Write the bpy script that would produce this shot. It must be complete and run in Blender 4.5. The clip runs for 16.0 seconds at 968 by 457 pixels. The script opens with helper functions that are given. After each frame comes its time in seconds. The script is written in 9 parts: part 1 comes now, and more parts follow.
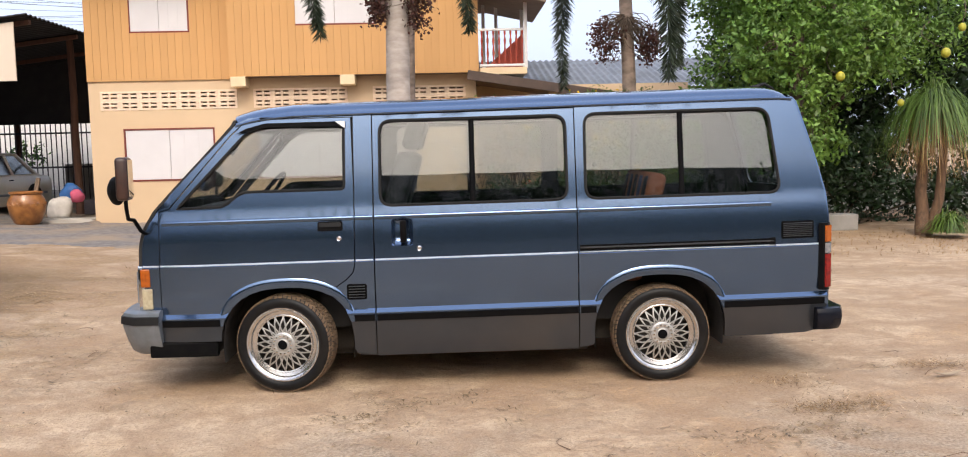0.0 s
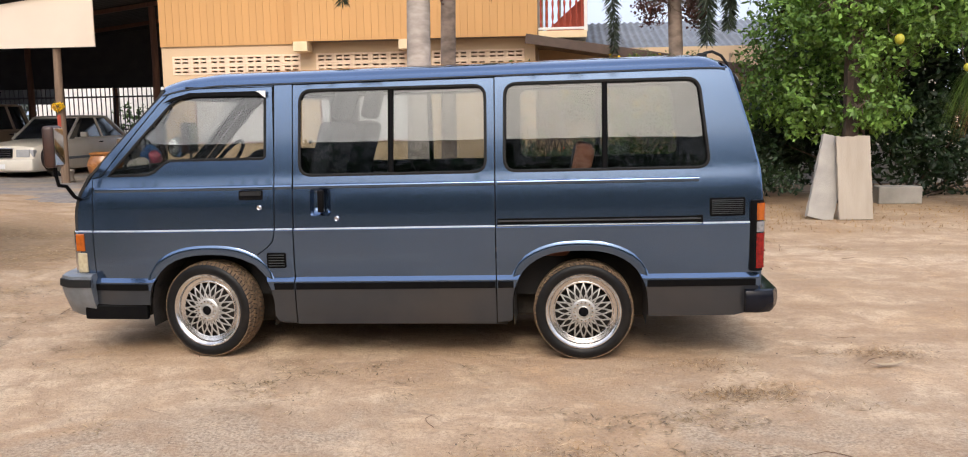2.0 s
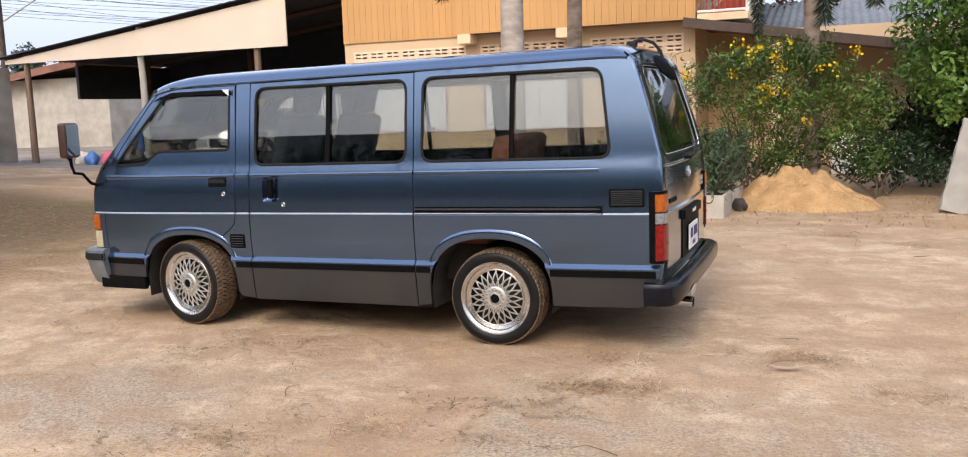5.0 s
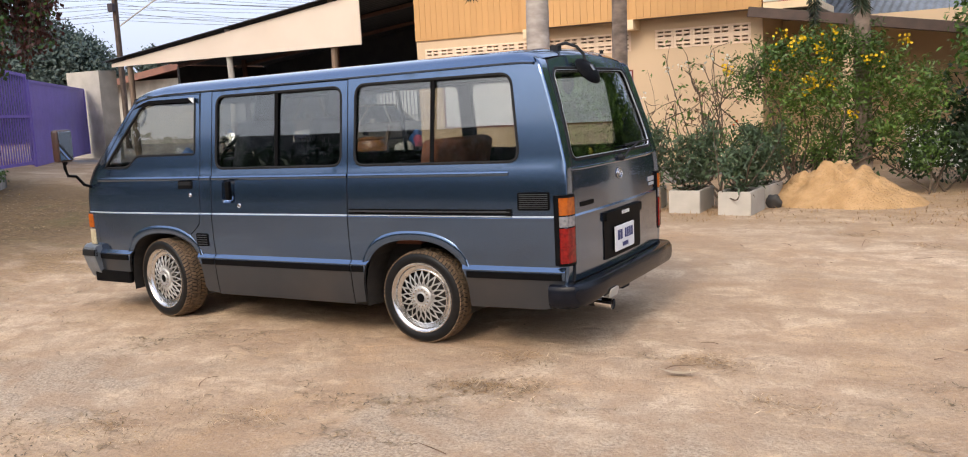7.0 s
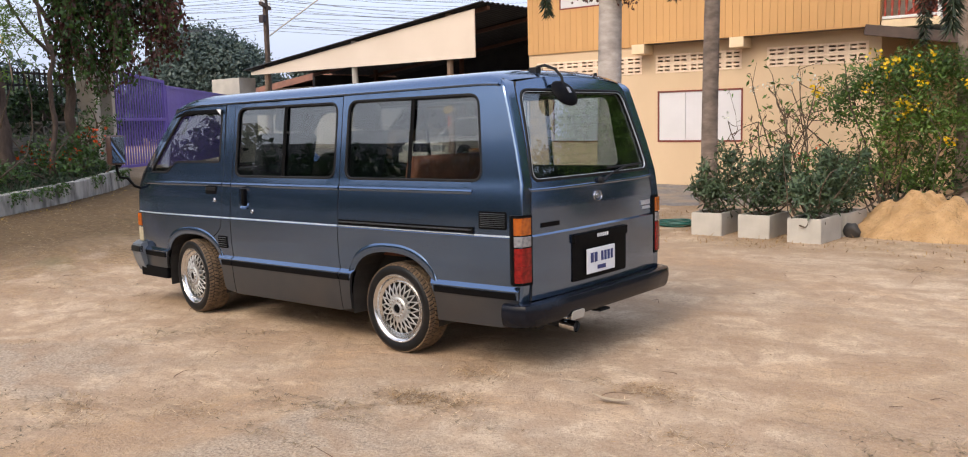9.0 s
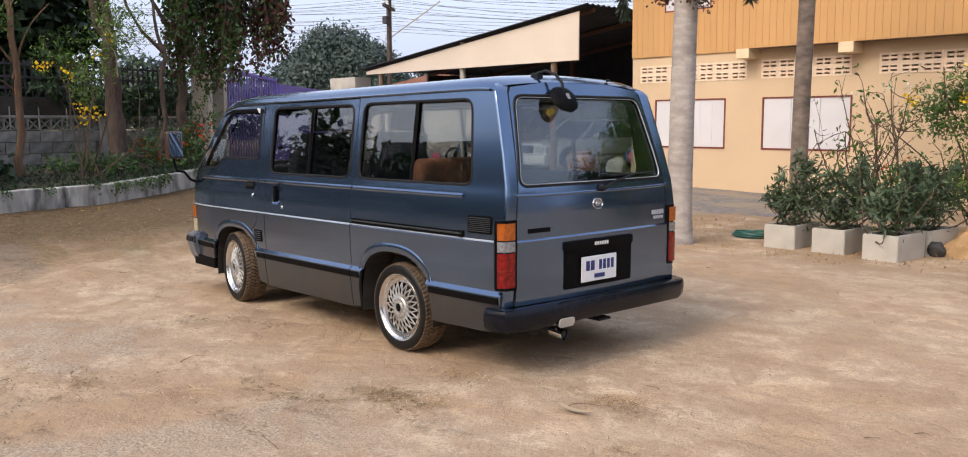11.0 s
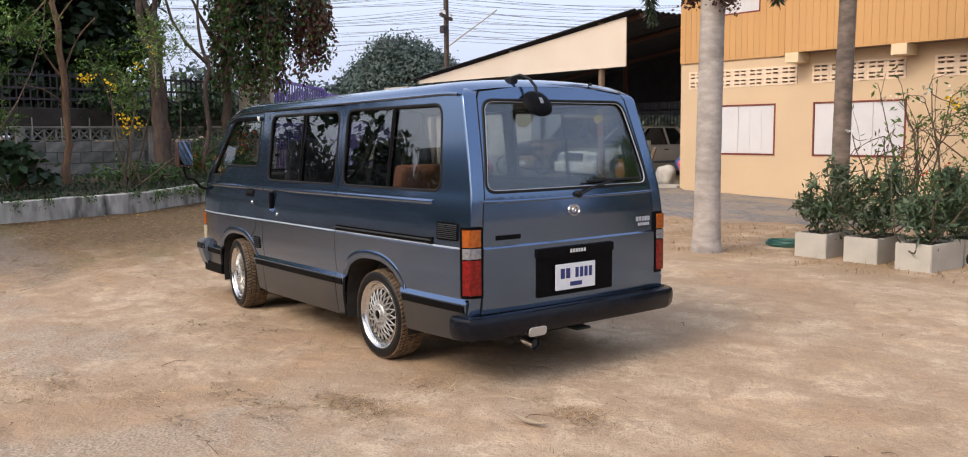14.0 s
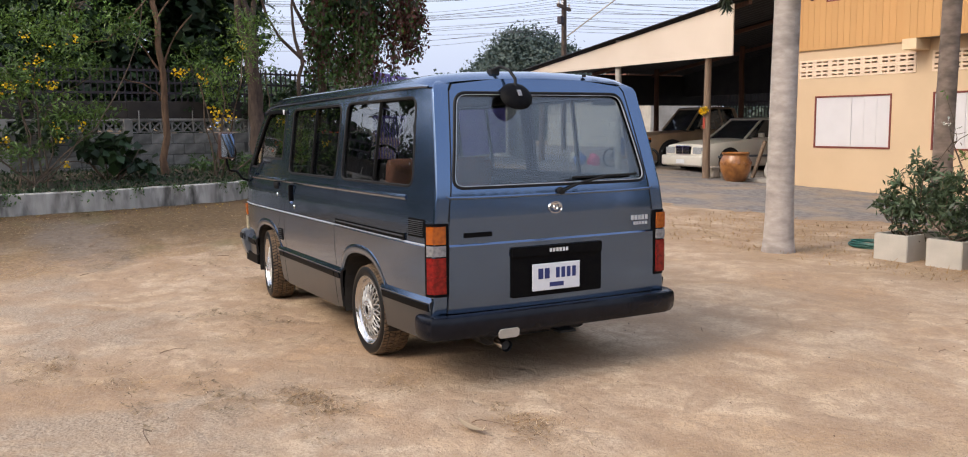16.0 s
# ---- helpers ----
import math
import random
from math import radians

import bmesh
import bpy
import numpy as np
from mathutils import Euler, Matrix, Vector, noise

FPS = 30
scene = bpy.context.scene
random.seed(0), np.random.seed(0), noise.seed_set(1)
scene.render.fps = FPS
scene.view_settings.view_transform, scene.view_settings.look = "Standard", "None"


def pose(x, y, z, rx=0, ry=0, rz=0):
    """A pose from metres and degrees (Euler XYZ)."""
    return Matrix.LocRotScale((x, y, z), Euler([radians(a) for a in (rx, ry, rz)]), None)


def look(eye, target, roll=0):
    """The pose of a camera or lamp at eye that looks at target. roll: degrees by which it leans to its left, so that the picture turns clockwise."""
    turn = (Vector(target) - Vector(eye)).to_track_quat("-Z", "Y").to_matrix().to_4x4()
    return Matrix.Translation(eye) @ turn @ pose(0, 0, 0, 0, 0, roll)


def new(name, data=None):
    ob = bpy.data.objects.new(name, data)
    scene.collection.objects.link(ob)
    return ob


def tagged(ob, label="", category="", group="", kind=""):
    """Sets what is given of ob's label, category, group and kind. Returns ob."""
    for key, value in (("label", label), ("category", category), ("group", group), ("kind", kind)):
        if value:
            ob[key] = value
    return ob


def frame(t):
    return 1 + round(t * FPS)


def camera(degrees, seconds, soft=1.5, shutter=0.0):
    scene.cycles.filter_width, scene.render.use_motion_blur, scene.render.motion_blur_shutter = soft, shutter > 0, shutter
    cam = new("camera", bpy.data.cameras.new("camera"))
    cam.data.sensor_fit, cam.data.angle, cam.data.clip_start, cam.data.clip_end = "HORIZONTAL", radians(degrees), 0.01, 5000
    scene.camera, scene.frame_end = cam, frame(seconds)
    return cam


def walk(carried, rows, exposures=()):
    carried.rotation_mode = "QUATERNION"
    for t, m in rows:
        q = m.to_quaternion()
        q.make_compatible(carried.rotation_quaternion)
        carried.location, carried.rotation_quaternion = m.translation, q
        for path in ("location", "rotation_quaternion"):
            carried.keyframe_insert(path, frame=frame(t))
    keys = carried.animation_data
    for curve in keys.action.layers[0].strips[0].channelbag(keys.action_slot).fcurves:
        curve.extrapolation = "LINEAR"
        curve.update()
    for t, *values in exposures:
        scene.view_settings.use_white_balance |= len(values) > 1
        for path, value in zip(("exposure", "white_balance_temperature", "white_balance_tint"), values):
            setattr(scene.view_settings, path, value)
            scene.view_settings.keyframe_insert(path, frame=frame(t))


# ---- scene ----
cam = camera(56.7, 16.0, soft=1.05)
PATH = [
    (0, (1.028, -5.395, 1.447), (1.101, -3.404, 1.272), -1.3),
    (0.5, (1.278, -5.319, 1.452), (1.325, -3.331, 1.24), -1.1),
    (1, (1.593, -5.367, 1.474), (1.563, -3.379, 1.26), -0.8),
    (1.5, (1.894, -5.338, 1.457), (1.824, -3.352, 1.229), -0.7),
    (2, (2.2, -5.283, 1.472), (2.021, -3.307, 1.22), -1.0),
    (2.5, (2.537, -5.286, 1.478), (2.261, -3.327, 1.185), -0.8),
    (3, (2.871, -5.209, 1.459), (2.56, -3.257, 1.155), -0.9),
    (3.5, (3.227, -5.179, 1.471), (2.793, -3.246, 1.191), -1.7),
    (4, (3.584, -5.209, 1.475), (3.049, -3.299, 1.218), -1.9),
    (4.2, (3.716, -5.189, 1.455), (3.156, -3.286, 1.197), -1.8),
    (6.3, (5.04, -4.836, 1.504), (4.08, -3.103, 1.23), -2.8),
    (6.5, (5.158, -4.811, 1.52), (4.193, -3.081, 1.245), -2.8),
    (7, (5.399, -4.665, 1.495), (4.432, -2.937, 1.219), -2.8),
    (7.5, (5.674, -4.527, 1.508), (4.668, -2.818, 1.248), -3.1),
    (8, (5.939, -4.435, 1.528), (4.845, -2.78, 1.276), -3.3),
    (8.5, (6.138, -4.257, 1.505), (5.008, -2.625, 1.261), -1.0),
    (9, (6.391, -4.137, 1.508), (5.144, -2.592, 1.268), -1.3),
    (9.2, (6.508, -4.121, 1.515), (5.23, -2.602, 1.272), -0.9),
    (11.3, (7.053, -3.535, 1.519), (5.574, -2.209, 1.288), -0.3),
    (11.5, (7.059, -3.531, 1.517), (5.571, -2.215, 1.287), -0.4),
    (12, (7.081, -3.538, 1.52), (5.58, -2.236, 1.292), -0.4),
    (12.5, (7.11, -3.528, 1.511), (5.607, -2.227, 1.287), -0.3),
    (13, (7.15, -3.42, 1.496), (5.646, -2.12, 1.276), -0.3),
    (13.5, (7.207, -3.228, 1.5), (5.696, -1.937, 1.283), -0.3),
    (14, (7.368, -3.064, 1.495), (5.802, -1.838, 1.281), -0.5),
    (14.5, (7.525, -2.87, 1.504), (5.906, -1.717, 1.282), -0.5),
    (15, (7.564, -2.646, 1.488), (5.935, -1.508, 1.262), -0.2),
    (15.5, (7.62, -2.418, 1.502), (5.954, -1.335, 1.272), -0.5),
    (16, (7.762, -2.171, 1.5), (6.028, -1.2, 1.27), -0.5),
]
walk(cam, [(t, look(eye, target, roll)) for t, eye, target, roll in PATH],
     exposures=((0.0, 0.09), (4.2, 0.11), (7.0, 0.08), (9.0, 0.0), (12.0, -0.05), (16.0, -0.06)))

# ---- light ----
world = bpy.data.worlds.new("world")
scene.world = world
world.use_nodes = True
wn = world.node_tree
sky = wn.nodes.new("ShaderNodeTexSky")
sky.sky_type = "NISHITA"
sky.sun_disc = False
sky.sun_elevation = radians(42)
sky.sun_rotation = radians(178)
sky.air_density, sky.dust_density, sky.ozone_density = 1.6, 8.0, 1.0
haze = wn.nodes.new("ShaderNodeMix")
haze.data_type = "RGBA"
haze.inputs[0].default_value = 0.42
haze.inputs[7].default_value = (8.2, 9.2, 12.2, 1)
wn.links.new(sky.outputs[0], haze.inputs[6])
wbg = wn.nodes["Background"]
wbg.inputs[1].default_value = 0.188
wn.links.new(haze.outputs[2], wbg.inputs[0])
sun_data = bpy.data.lights.new("sun", "SUN")
sun_data.energy, sun_data.angle, sun_data.color = 1.3, radians(22), (1.0, 0.97, 0.94)
sun = new("sun", sun_data)
sun.matrix_world = look((0, 0, 30), (-0.5, 13.4, 16.6))

# ---- materials ----
def mat(name, c1, c2=None, scale=6.0, rough=0.7, metal=0.0, bump=0.15, bscale=80.0, dirt=None, dirt_amount=0.0, dscale=0.23, dlow=0.5, coat=0.0, stretch=(1, 1, 1), bdist=0.01, rand=0.0, spec=0.5):
    """Grain, a larger stain and fine relief over one base colour pair."""
    m = bpy.data.materials.new(name)
    m.use_nodes = True
    t, n, l = m.node_tree, m.node_tree.nodes, m.node_tree.links
    b = n["Principled BSDF"]
    c2 = c2 or tuple(v * 0.8 for v in c1)
    co = n.new("ShaderNodeTexCoord")
    mp = n.new("ShaderNodeMapping")
    mp.inputs["Scale"].default_value = stretch
    l.new(co.outputs["Object"], mp.inputs[0])
    n1 = n.new("ShaderNodeTexNoise")
    n1.inputs["Scale"].default_value, n1.inputs["Detail"].default_value = scale, 7
    l.new(mp.outputs[0], n1.inputs["Vector"])
    r1 = n.new("ShaderNodeValToRGB")
    r1.color_ramp.elements[0].position, r1.color_ramp.elements[1].position = 0.35, 0.65
    r1.color_ramp.elements[0].color, r1.color_ramp.elements[1].color = (*c1, 1), (*c2, 1)
    l.new(n1.outputs["Fac"], r1.inputs[0])
    col = r1.outputs[0]
    if dirt:
        n2 = n.new("ShaderNodeTexNoise")
        n2.inputs["Scale"].default_value, n2.inputs["Detail"].default_value = scale * dscale, 9
        l.new(mp.outputs[0], n2.inputs["Vector"])
        r2 = n.new("ShaderNodeValToRGB")
        r2.color_ramp.elements[0].position, r2.color_ramp.elements[1].position = dlow, dlow + 0.2
        r2.color_ramp.elements[0].color, r2.color_ramp.elements[1].color = (0, 0, 0, 1), (dirt_amount,) * 3 + (1,)
        l.new(n2.outputs["Fac"], r2.inputs[0])
        mx = n.new("ShaderNodeMix")
        mx.data_type = "RGBA"
        l.new(r2.outputs[0], mx.inputs[0])
        l.new(col, mx.inputs[6])
        mx.inputs[7].default_value = (*dirt, 1)
        col = mx.outputs[2]
    if rand:
        oi = n.new("ShaderNodeObjectInfo")
        geo = n.new("ShaderNodeNewGeometry")
        ad = n.new("ShaderNodeMath")
        ad.operation = "ADD"
        l.new(oi.outputs["Random"], ad.inputs[0])
        l.new(geo.outputs["Random Per Island"], ad.inputs[1])
        fr = n.new("ShaderNodeMath")
        fr.operation = "FRACT"
        l.new(ad.outputs[0], fr.inputs[0])
        ma = n.new("ShaderNodeMapRange")
        ma.inputs["To Min"].default_value, ma.inputs["To Max"].default_value = 1 - rand, 1 + rand
        l.new(fr.outputs[0], ma.inputs[0])
        hs = n.new("ShaderNodeHueSaturation")
        l.new(ma.outputs[0], hs.inputs["Value"])
        l.new(col, hs.inputs["Color"])
        col = hs.outputs[0]
    l.new(col, b.inputs["Base Color"])
    b.inputs["Roughness"].default_value = rough
    b.inputs["Metallic"].default_value = metal
    b.inputs["Coat Weight"].default_value = coat
    b.inputs["Coat Roughness"].default_value = 0.08
    b.inputs["Specular IOR Level"].default_value = spec
    if bump:
        n3 = n.new("ShaderNodeTexNoise")
        n3.inputs["Scale"].default_value, n3.inputs["Detail"].default_value = bscale, 5
        l.new(mp.outputs[0], n3.inputs["Vector"])
        bm_ = n.new("ShaderNodeBump")
        bm_.inputs["Strength"].default_value, bm_.inputs["Distance"].default_value = bump, bdist
        l.new(n3.outputs["Fac"], bm_.inputs["Height"])
        l.new(bm_.outputs[0], b.inputs["Normal"])
    return m


def leaf_mat(name, c1, c2, rough=0.5, trans=0.25):
    """Leaves vary from one to the next and let some light through."""
    m = mat(name, c1, c2, scale=1.1, rough=rough, bump=0, rand=0.45)
    n, l = m.node_tree.nodes, m.node_tree.links
    b = n["Principled BSDF"]
    tr = n.new("ShaderNodeBsdfTranslucent")
    src = b.inputs["Base Color"].links[0].from_socket
    l.new(src, tr.inputs[0])
    mx = n.new("ShaderNodeMixShader")
    mx.inputs[0].default_value = trans
    l.new(b.outputs[0], mx.inputs[1])
    l.new(tr.outputs[0], mx.inputs[2])
    l.new(mx.outputs[0], n["Material Output"].inputs[0])
    return m


def glass_mat(name, tint, gloss=0.05, rough=0.003):
    m = bpy.data.materials.new(name)
    m.use_nodes = True
    n, l = m.node_tree.nodes, m.node_tree.links
    n.remove(n["Principled BSDF"])
    tr = n.new("ShaderNodeBsdfTransparent")
    tr.inputs[0].default_value = (*tint, 1)
    gl = n.new("ShaderNodeBsdfGlossy")
    gl.inputs["Roughness"].default_value = rough
    lw = n.new("ShaderNodeLayerWeight")
    lw.inputs[0].default_value = 0.5
    pw = n.new("ShaderNodeMath")
    pw.operation = "POWER"
    pw.inputs[1].default_value = 3.3
    l.new(lw.outputs["Facing"], pw.inputs[0])
    fr = n.new("ShaderNodeMath")
    fr.operation, fr.use_clamp = "MULTIPLY_ADD", True
    fr.inputs[1].default_value, fr.inputs[2].default_value = 0.62, gloss
    l.new(pw.outputs[0], fr.inputs[0])
    mx = n.new("ShaderNodeMixShader")
    l.new(fr.outputs[0], mx.inputs[0])
    l.new(tr.outputs[0], mx.inputs[1])
    l.new(gl.outputs[0], mx.inputs[2])
    l.new(mx.outputs[0], n["Material Output"].inputs[0])
    return m


M = {}
M["paint"] = mat("van_paint", (0.091, 0.149, 0.256), (0.084, 0.139, 0.242), scale=3, rough=0.17, metal=0.9, bump=0.015, bscale=900, coat=0.9, bdist=0.001)
M["paint_low"] = mat("van_paint_lower", (0.050, 0.062, 0.080), (0.044, 0.055, 0.072), scale=4, rough=0.34, metal=0.75, bump=0.03, bscale=700, coat=0.4, dirt=(0.2, 0.15, 0.1), dirt_amount=0.18, bdist=0.001)
M["trim_silver"] = mat("trim_silver", (0.66, 0.70, 0.76), (0.6, 0.64, 0.7), scale=12, rough=0.34, metal=0.55, bump=0)
M["black_plastic"] = mat("black_plastic", (0.004, 0.004, 0.005), (0.006, 0.006, 0.006), scale=30, rough=0.5, bump=0.1, bscale=400, bdist=0.001, spec=0.05)
M["bumper_black"] = mat("bumper_black", (0.005, 0.006, 0.010), (0.008, 0.009, 0.014), scale=14, rough=0.22, bump=0.25, bscale=60, bdist=0.002, dirt=(0.05, 0.045, 0.04), dirt_amount=0.1, spec=0.22)
M["bumper_grey"] = mat("bumper_grey", (0.2, 0.22, 0.25), (0.16, 0.18, 0.2), scale=18, rough=0.4, metal=0.4, bump=0.1, bscale=100, bdist=0.001)
M["rubber"] = mat("rubber", (0.008, 0.008, 0.009), (0.012, 0.012, 0.012), scale=40, rough=0.6, bump=0.1, bscale=300, bdist=0.001, spec=0.25)
M["tyre"] = mat("tyre_side", (0.006, 0.006, 0.007), (0.009, 0.009, 0.009), scale=25, rough=0.45, bump=0.1, bscale=200, bdist=0.001, dirt=(0.1, 0.07, 0.045), dirt_amount=0.05, spec=0.2)
M["tread"] = mat("tyre_tread_dusty", (0.2, 0.13, 0.075), (0.09, 0.062, 0.04), scale=28, rough=0.95, bump=0.5, bscale=150, bdist=0.003)
M["alloy"] = mat("alloy_silver", (0.52, 0.51, 0.49), (0.42, 0.41, 0.39), scale=30, rough=0.4, metal=0.7, bump=0.05, bscale=200, bdist=0.001)
M["polished"] = mat("polished_alloy", (0.66, 0.65, 0.64), (0.56, 0.55, 0.54), scale=30, rough=0.22, metal=0.95, bump=0.03, bscale=90, bdist=0.001)
M["chrome"] = mat("chrome", (0.75, 0.76, 0.78), (0.7, 0.71, 0.73), scale=30, rough=0.1, metal=1.0, bump=0)
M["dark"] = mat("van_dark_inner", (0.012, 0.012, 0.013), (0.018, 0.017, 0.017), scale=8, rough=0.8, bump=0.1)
M["under"] = mat("van_underside", (0.02, 0.018, 0.016), (0.035, 0.03, 0.025), scale=10, rough=0.9, bump=0.3)
M["seat"] = mat("seat_cloth_dark", (0.012, 0.014, 0.02), (0.018, 0.02, 0.028), scale=20, rough=0.9, bump=0.2, bscale=300)
M["seat_red"] = mat("seat_cloth_russet", (0.24, 0.09, 0.045), (0.16, 0.06, 0.03), scale=12, rough=0.85, bump=0.2, bscale=250)
M["headliner"] = mat("headliner_grey", (0.13, 0.125, 0.12), (0.11, 0.105, 0.1), scale=9, rough=0.9, bump=0.1)
M["seat_blue"] = mat("seat_cloth_blue", (0.03, 0.05, 0.12), (0.02, 0.035, 0.09), scale=12, rough=0.85, bump=0.2, bscale=250)
M["orange"] = mat("plastic_orange", (0.6, 0.13, 0.02), (0.5, 0.1, 0.02), scale=6, rough=0.5, bump=0.05)
M["box"] = mat("cardboard", (0.3, 0.19, 0.1), (0.24, 0.15, 0.08), scale=4, rough=0.9, bump=0.1)
M["glass"] = glass_mat("van_tinted_glass", (0.81, 0.83, 0.825), 0.105)
M["glass_dark"] = glass_mat("van_front_glass", (0.82, 0.835, 0.83), 0.085)
M["glass_clear"] = glass_mat("windscreen_glass", (0.80, 0.82, 0.81), 0.05)
M["amber"] = mat("amber_lens", (0.40, 0.09, 0.006), (0.27, 0.06, 0.005), scale=40, rough=0.2, bump=0.2, bscale=500, coat=0.4, bdist=0.001)
M["red"] = mat("red_lens", (0.24, 0.008, 0.007), (0.12, 0.004, 0.004), scale=40, rough=0.2, bump=0.2, bscale=500, coat=0.25, spec=0.3, bdist=0.001)
M["lens_yellowed"] = mat("lens_yellowed", (0.46, 0.40, 0.27), (0.34, 0.29, 0.19), scale=40, rough=0.2, bump=0.2, bscale=400, coat=0.6, bdist=0.001)
M["clear_lens"] = mat("clear_lens", (0.24, 0.24, 0.25), (0.15, 0.15, 0.16), scale=50, rough=0.15, bump=0.2, bscale=400, coat=0.8, bdist=0.001)
M["white_plate"] = mat("plate_white", (0.75, 0.76, 0.78), (0.7, 0.71, 0.73), scale=20, rough=0.4, bump=0.02)
M["blue_ink"] = mat("plate_ink", (0.02, 0.035, 0.16), (0.02, 0.03, 0.13), rough=0.5, bump=0)
M["white_mark"] = mat("white_mark", (0.75, 0.75, 0.75), rough=0.4, bump=0)
M["mirror_brown"] = mat("mirror_shell_brown", (0.05, 0.022, 0.016), (0.035, 0.018, 0.014), scale=25, rough=0.4, bump=0.1, bscale=120)
M["mirror"] = mat("mirror_glass", (0.85, 0.85, 0.85), (0.84, 0.84, 0.84), rough=0.02, metal=1.0, bump=0)

M["plaster"] = mat("house_plaster_cream", (0.66, 0.485, 0.31), (0.625, 0.457, 0.29), scale=1.2, rough=0.85, bump=0.12, bscale=45, dirt=(0.5, 0.34, 0.19), dirt_amount=0.22)
M["cladding"] = mat("cladding_ochre", (0.60, 0.335, 0.132), (0.545, 0.298, 0.112), scale=2.0, rough=0.75, bump=0.1, bscale=50, stretch=(1, 1, 0.25), dirt=(0.5, 0.27, 0.09), dirt_amount=0.3, rand=0.04)
M["vent_block"] = mat("vent_block_pale", (0.82, 0.64, 0.47), (0.76, 0.58, 0.42), scale=5, rough=0.85, bump=0.2, bscale=90)
# coloured as the shade seen in the slots and behind the shutters
M["hole"] = mat("vent_painted_shadow", (0.26, 0.17, 0.105), (0.2, 0.13, 0.08), rough=0.95, bump=0)
M["shutter"] = mat("shutter_white", (0.68, 0.655, 0.66), (0.64, 0.615, 0.62), scale=2, rough=0.6, bump=0.05, bscale=40, dirt=(0.6, 0.57, 0.52), dirt_amount=0.2)
M["frame_red"] = mat("window_frame_red", (0.22, 0.045, 0.03), (0.18, 0.035, 0.025), scale=10, rough=0.6, bump=0.1)
M["beam"] = mat("concrete_beam_cream", (0.8, 0.62, 0.4), (0.74, 0.56, 0.35), scale=4, rough=0.85, bump=0.15)
M["roof_brown"] = mat("roof_edge_brown", (0.1, 0.065, 0.05), (0.075, 0.05, 0.04), scale=5, rough=0.7, bump=0.1)
M["soffit"] = mat("soffit_grey_brown", (0.24, 0.18, 0.14), (0.2, 0.15, 0.115), scale=4, rough=0.85, bump=0.1)
M["roof_grey"] = mat("roof_fibre_cement", (0.2, 0.22, 0.25), (0.15, 0.165, 0.19), scale=3, rough=0.85, bump=0.2, dirt=(0.08, 0.08, 0.08), dirt_amount=0.5)
M["baluster"] = mat("baluster_red", (0.4, 0.06, 0.03), (0.34, 0.05, 0.025), scale=10, rough=0.55, bump=0.05)
M["white_paint"] = mat("white_paint", (0.78, 0.76, 0.74), (0.72, 0.7, 0.68), scale=4, rough=0.6, bump=0.05)
M["fascia"] = mat("shed_fascia_pale", (0.74, 0.62, 0.5), (0.7, 0.58, 0.46), scale=0.8, rough=0.7, bump=0.05, bscale=30, dirt=(0.5, 0.4, 0.31), dirt_amount=0.25)
# tin and wood_red are darkened to hold the shade inside the shed
M["tin"] = mat("shed_tin_shaded", (0.022, 0.021, 0.022), (0.036, 0.033, 0.032), scale=3, rough=0.7, metal=0.2, bump=0.1)
M["wood_post"] = mat("weathered_post", (0.24, 0.165, 0.11), (0.15, 0.1, 0.068), scale=5, rough=0.9, bump=0.4, bscale=30, stretch=(4, 4, 0.4))
M["wood_red"] = mat("post_red_brown", (0.12, 0.055, 0.033), (0.08, 0.037, 0.024), scale=5, rough=0.85, bump=0.3, bscale=30, stretch=(4, 4, 0.4))
M["concrete"] = mat("concrete_grey", (0.36, 0.34, 0.31), (0.27, 0.255, 0.235), scale=3.5, rough=0.92, bump=0.4, bscale=60, dirt=(0.1, 0.095, 0.085), dirt_amount=0.65)
M["concrete_pale"] = mat("concrete_pale", (0.5, 0.465, 0.405), (0.41, 0.375, 0.325), scale=3.0, rough=0.92, bump=0.35, bscale=50, dirt=(0.2, 0.17, 0.13), dirt_amount=0.5)
M["slab"] = mat("slab_weathered", (0.38, 0.33, 0.27), (0.30, 0.255, 0.205), scale=2.2, rough=0.92, bump=0.35, bscale=45, stretch=(2.5, 2.5, 0.4), dirt=(0.2, 0.165, 0.13), dirt_amount=0.45)
M["curb"] = mat("curb_whitewashed", (0.44, 0.425, 0.39), (0.25, 0.24, 0.22), scale=4.0, rough=0.92, bump=0.4, bscale=40, stretch=(1.5, 1.5, 0.45), dirt=(0.03, 0.028, 0.024), dirt_amount=0.92, dscale=0.9, dlow=0.47)
M["block"] = mat("garden_wall_block", (0.27, 0.26, 0.24), (0.17, 0.165, 0.152), scale=6, rough=0.95, bump=0.4, bscale=50, dirt=(0.065, 0.06, 0.053), dirt_amount=0.85, dscale=0.3, dlow=0.42, rand=0.22)
M["ledge_dark"] = mat("dark_render", (0.055, 0.046, 0.04), (0.03, 0.026, 0.023), scale=3, rough=0.95, bump=0.3, bscale=40, dirt=(0.12, 0.105, 0.09), dirt_amount=0.4)
M["mortar"] = mat("mortar_dark", (0.12, 0.115, 0.105), (0.09, 0.085, 0.08), scale=6, rough=0.95, bump=0.3)
M["purple"] = mat("gate_purple", (0.17, 0.12, 0.46), (0.14, 0.10, 0.39), scale=3, rough=0.5, bump=0.05, dirt=(0.2, 0.16, 0.34), dirt_amount=0.3)
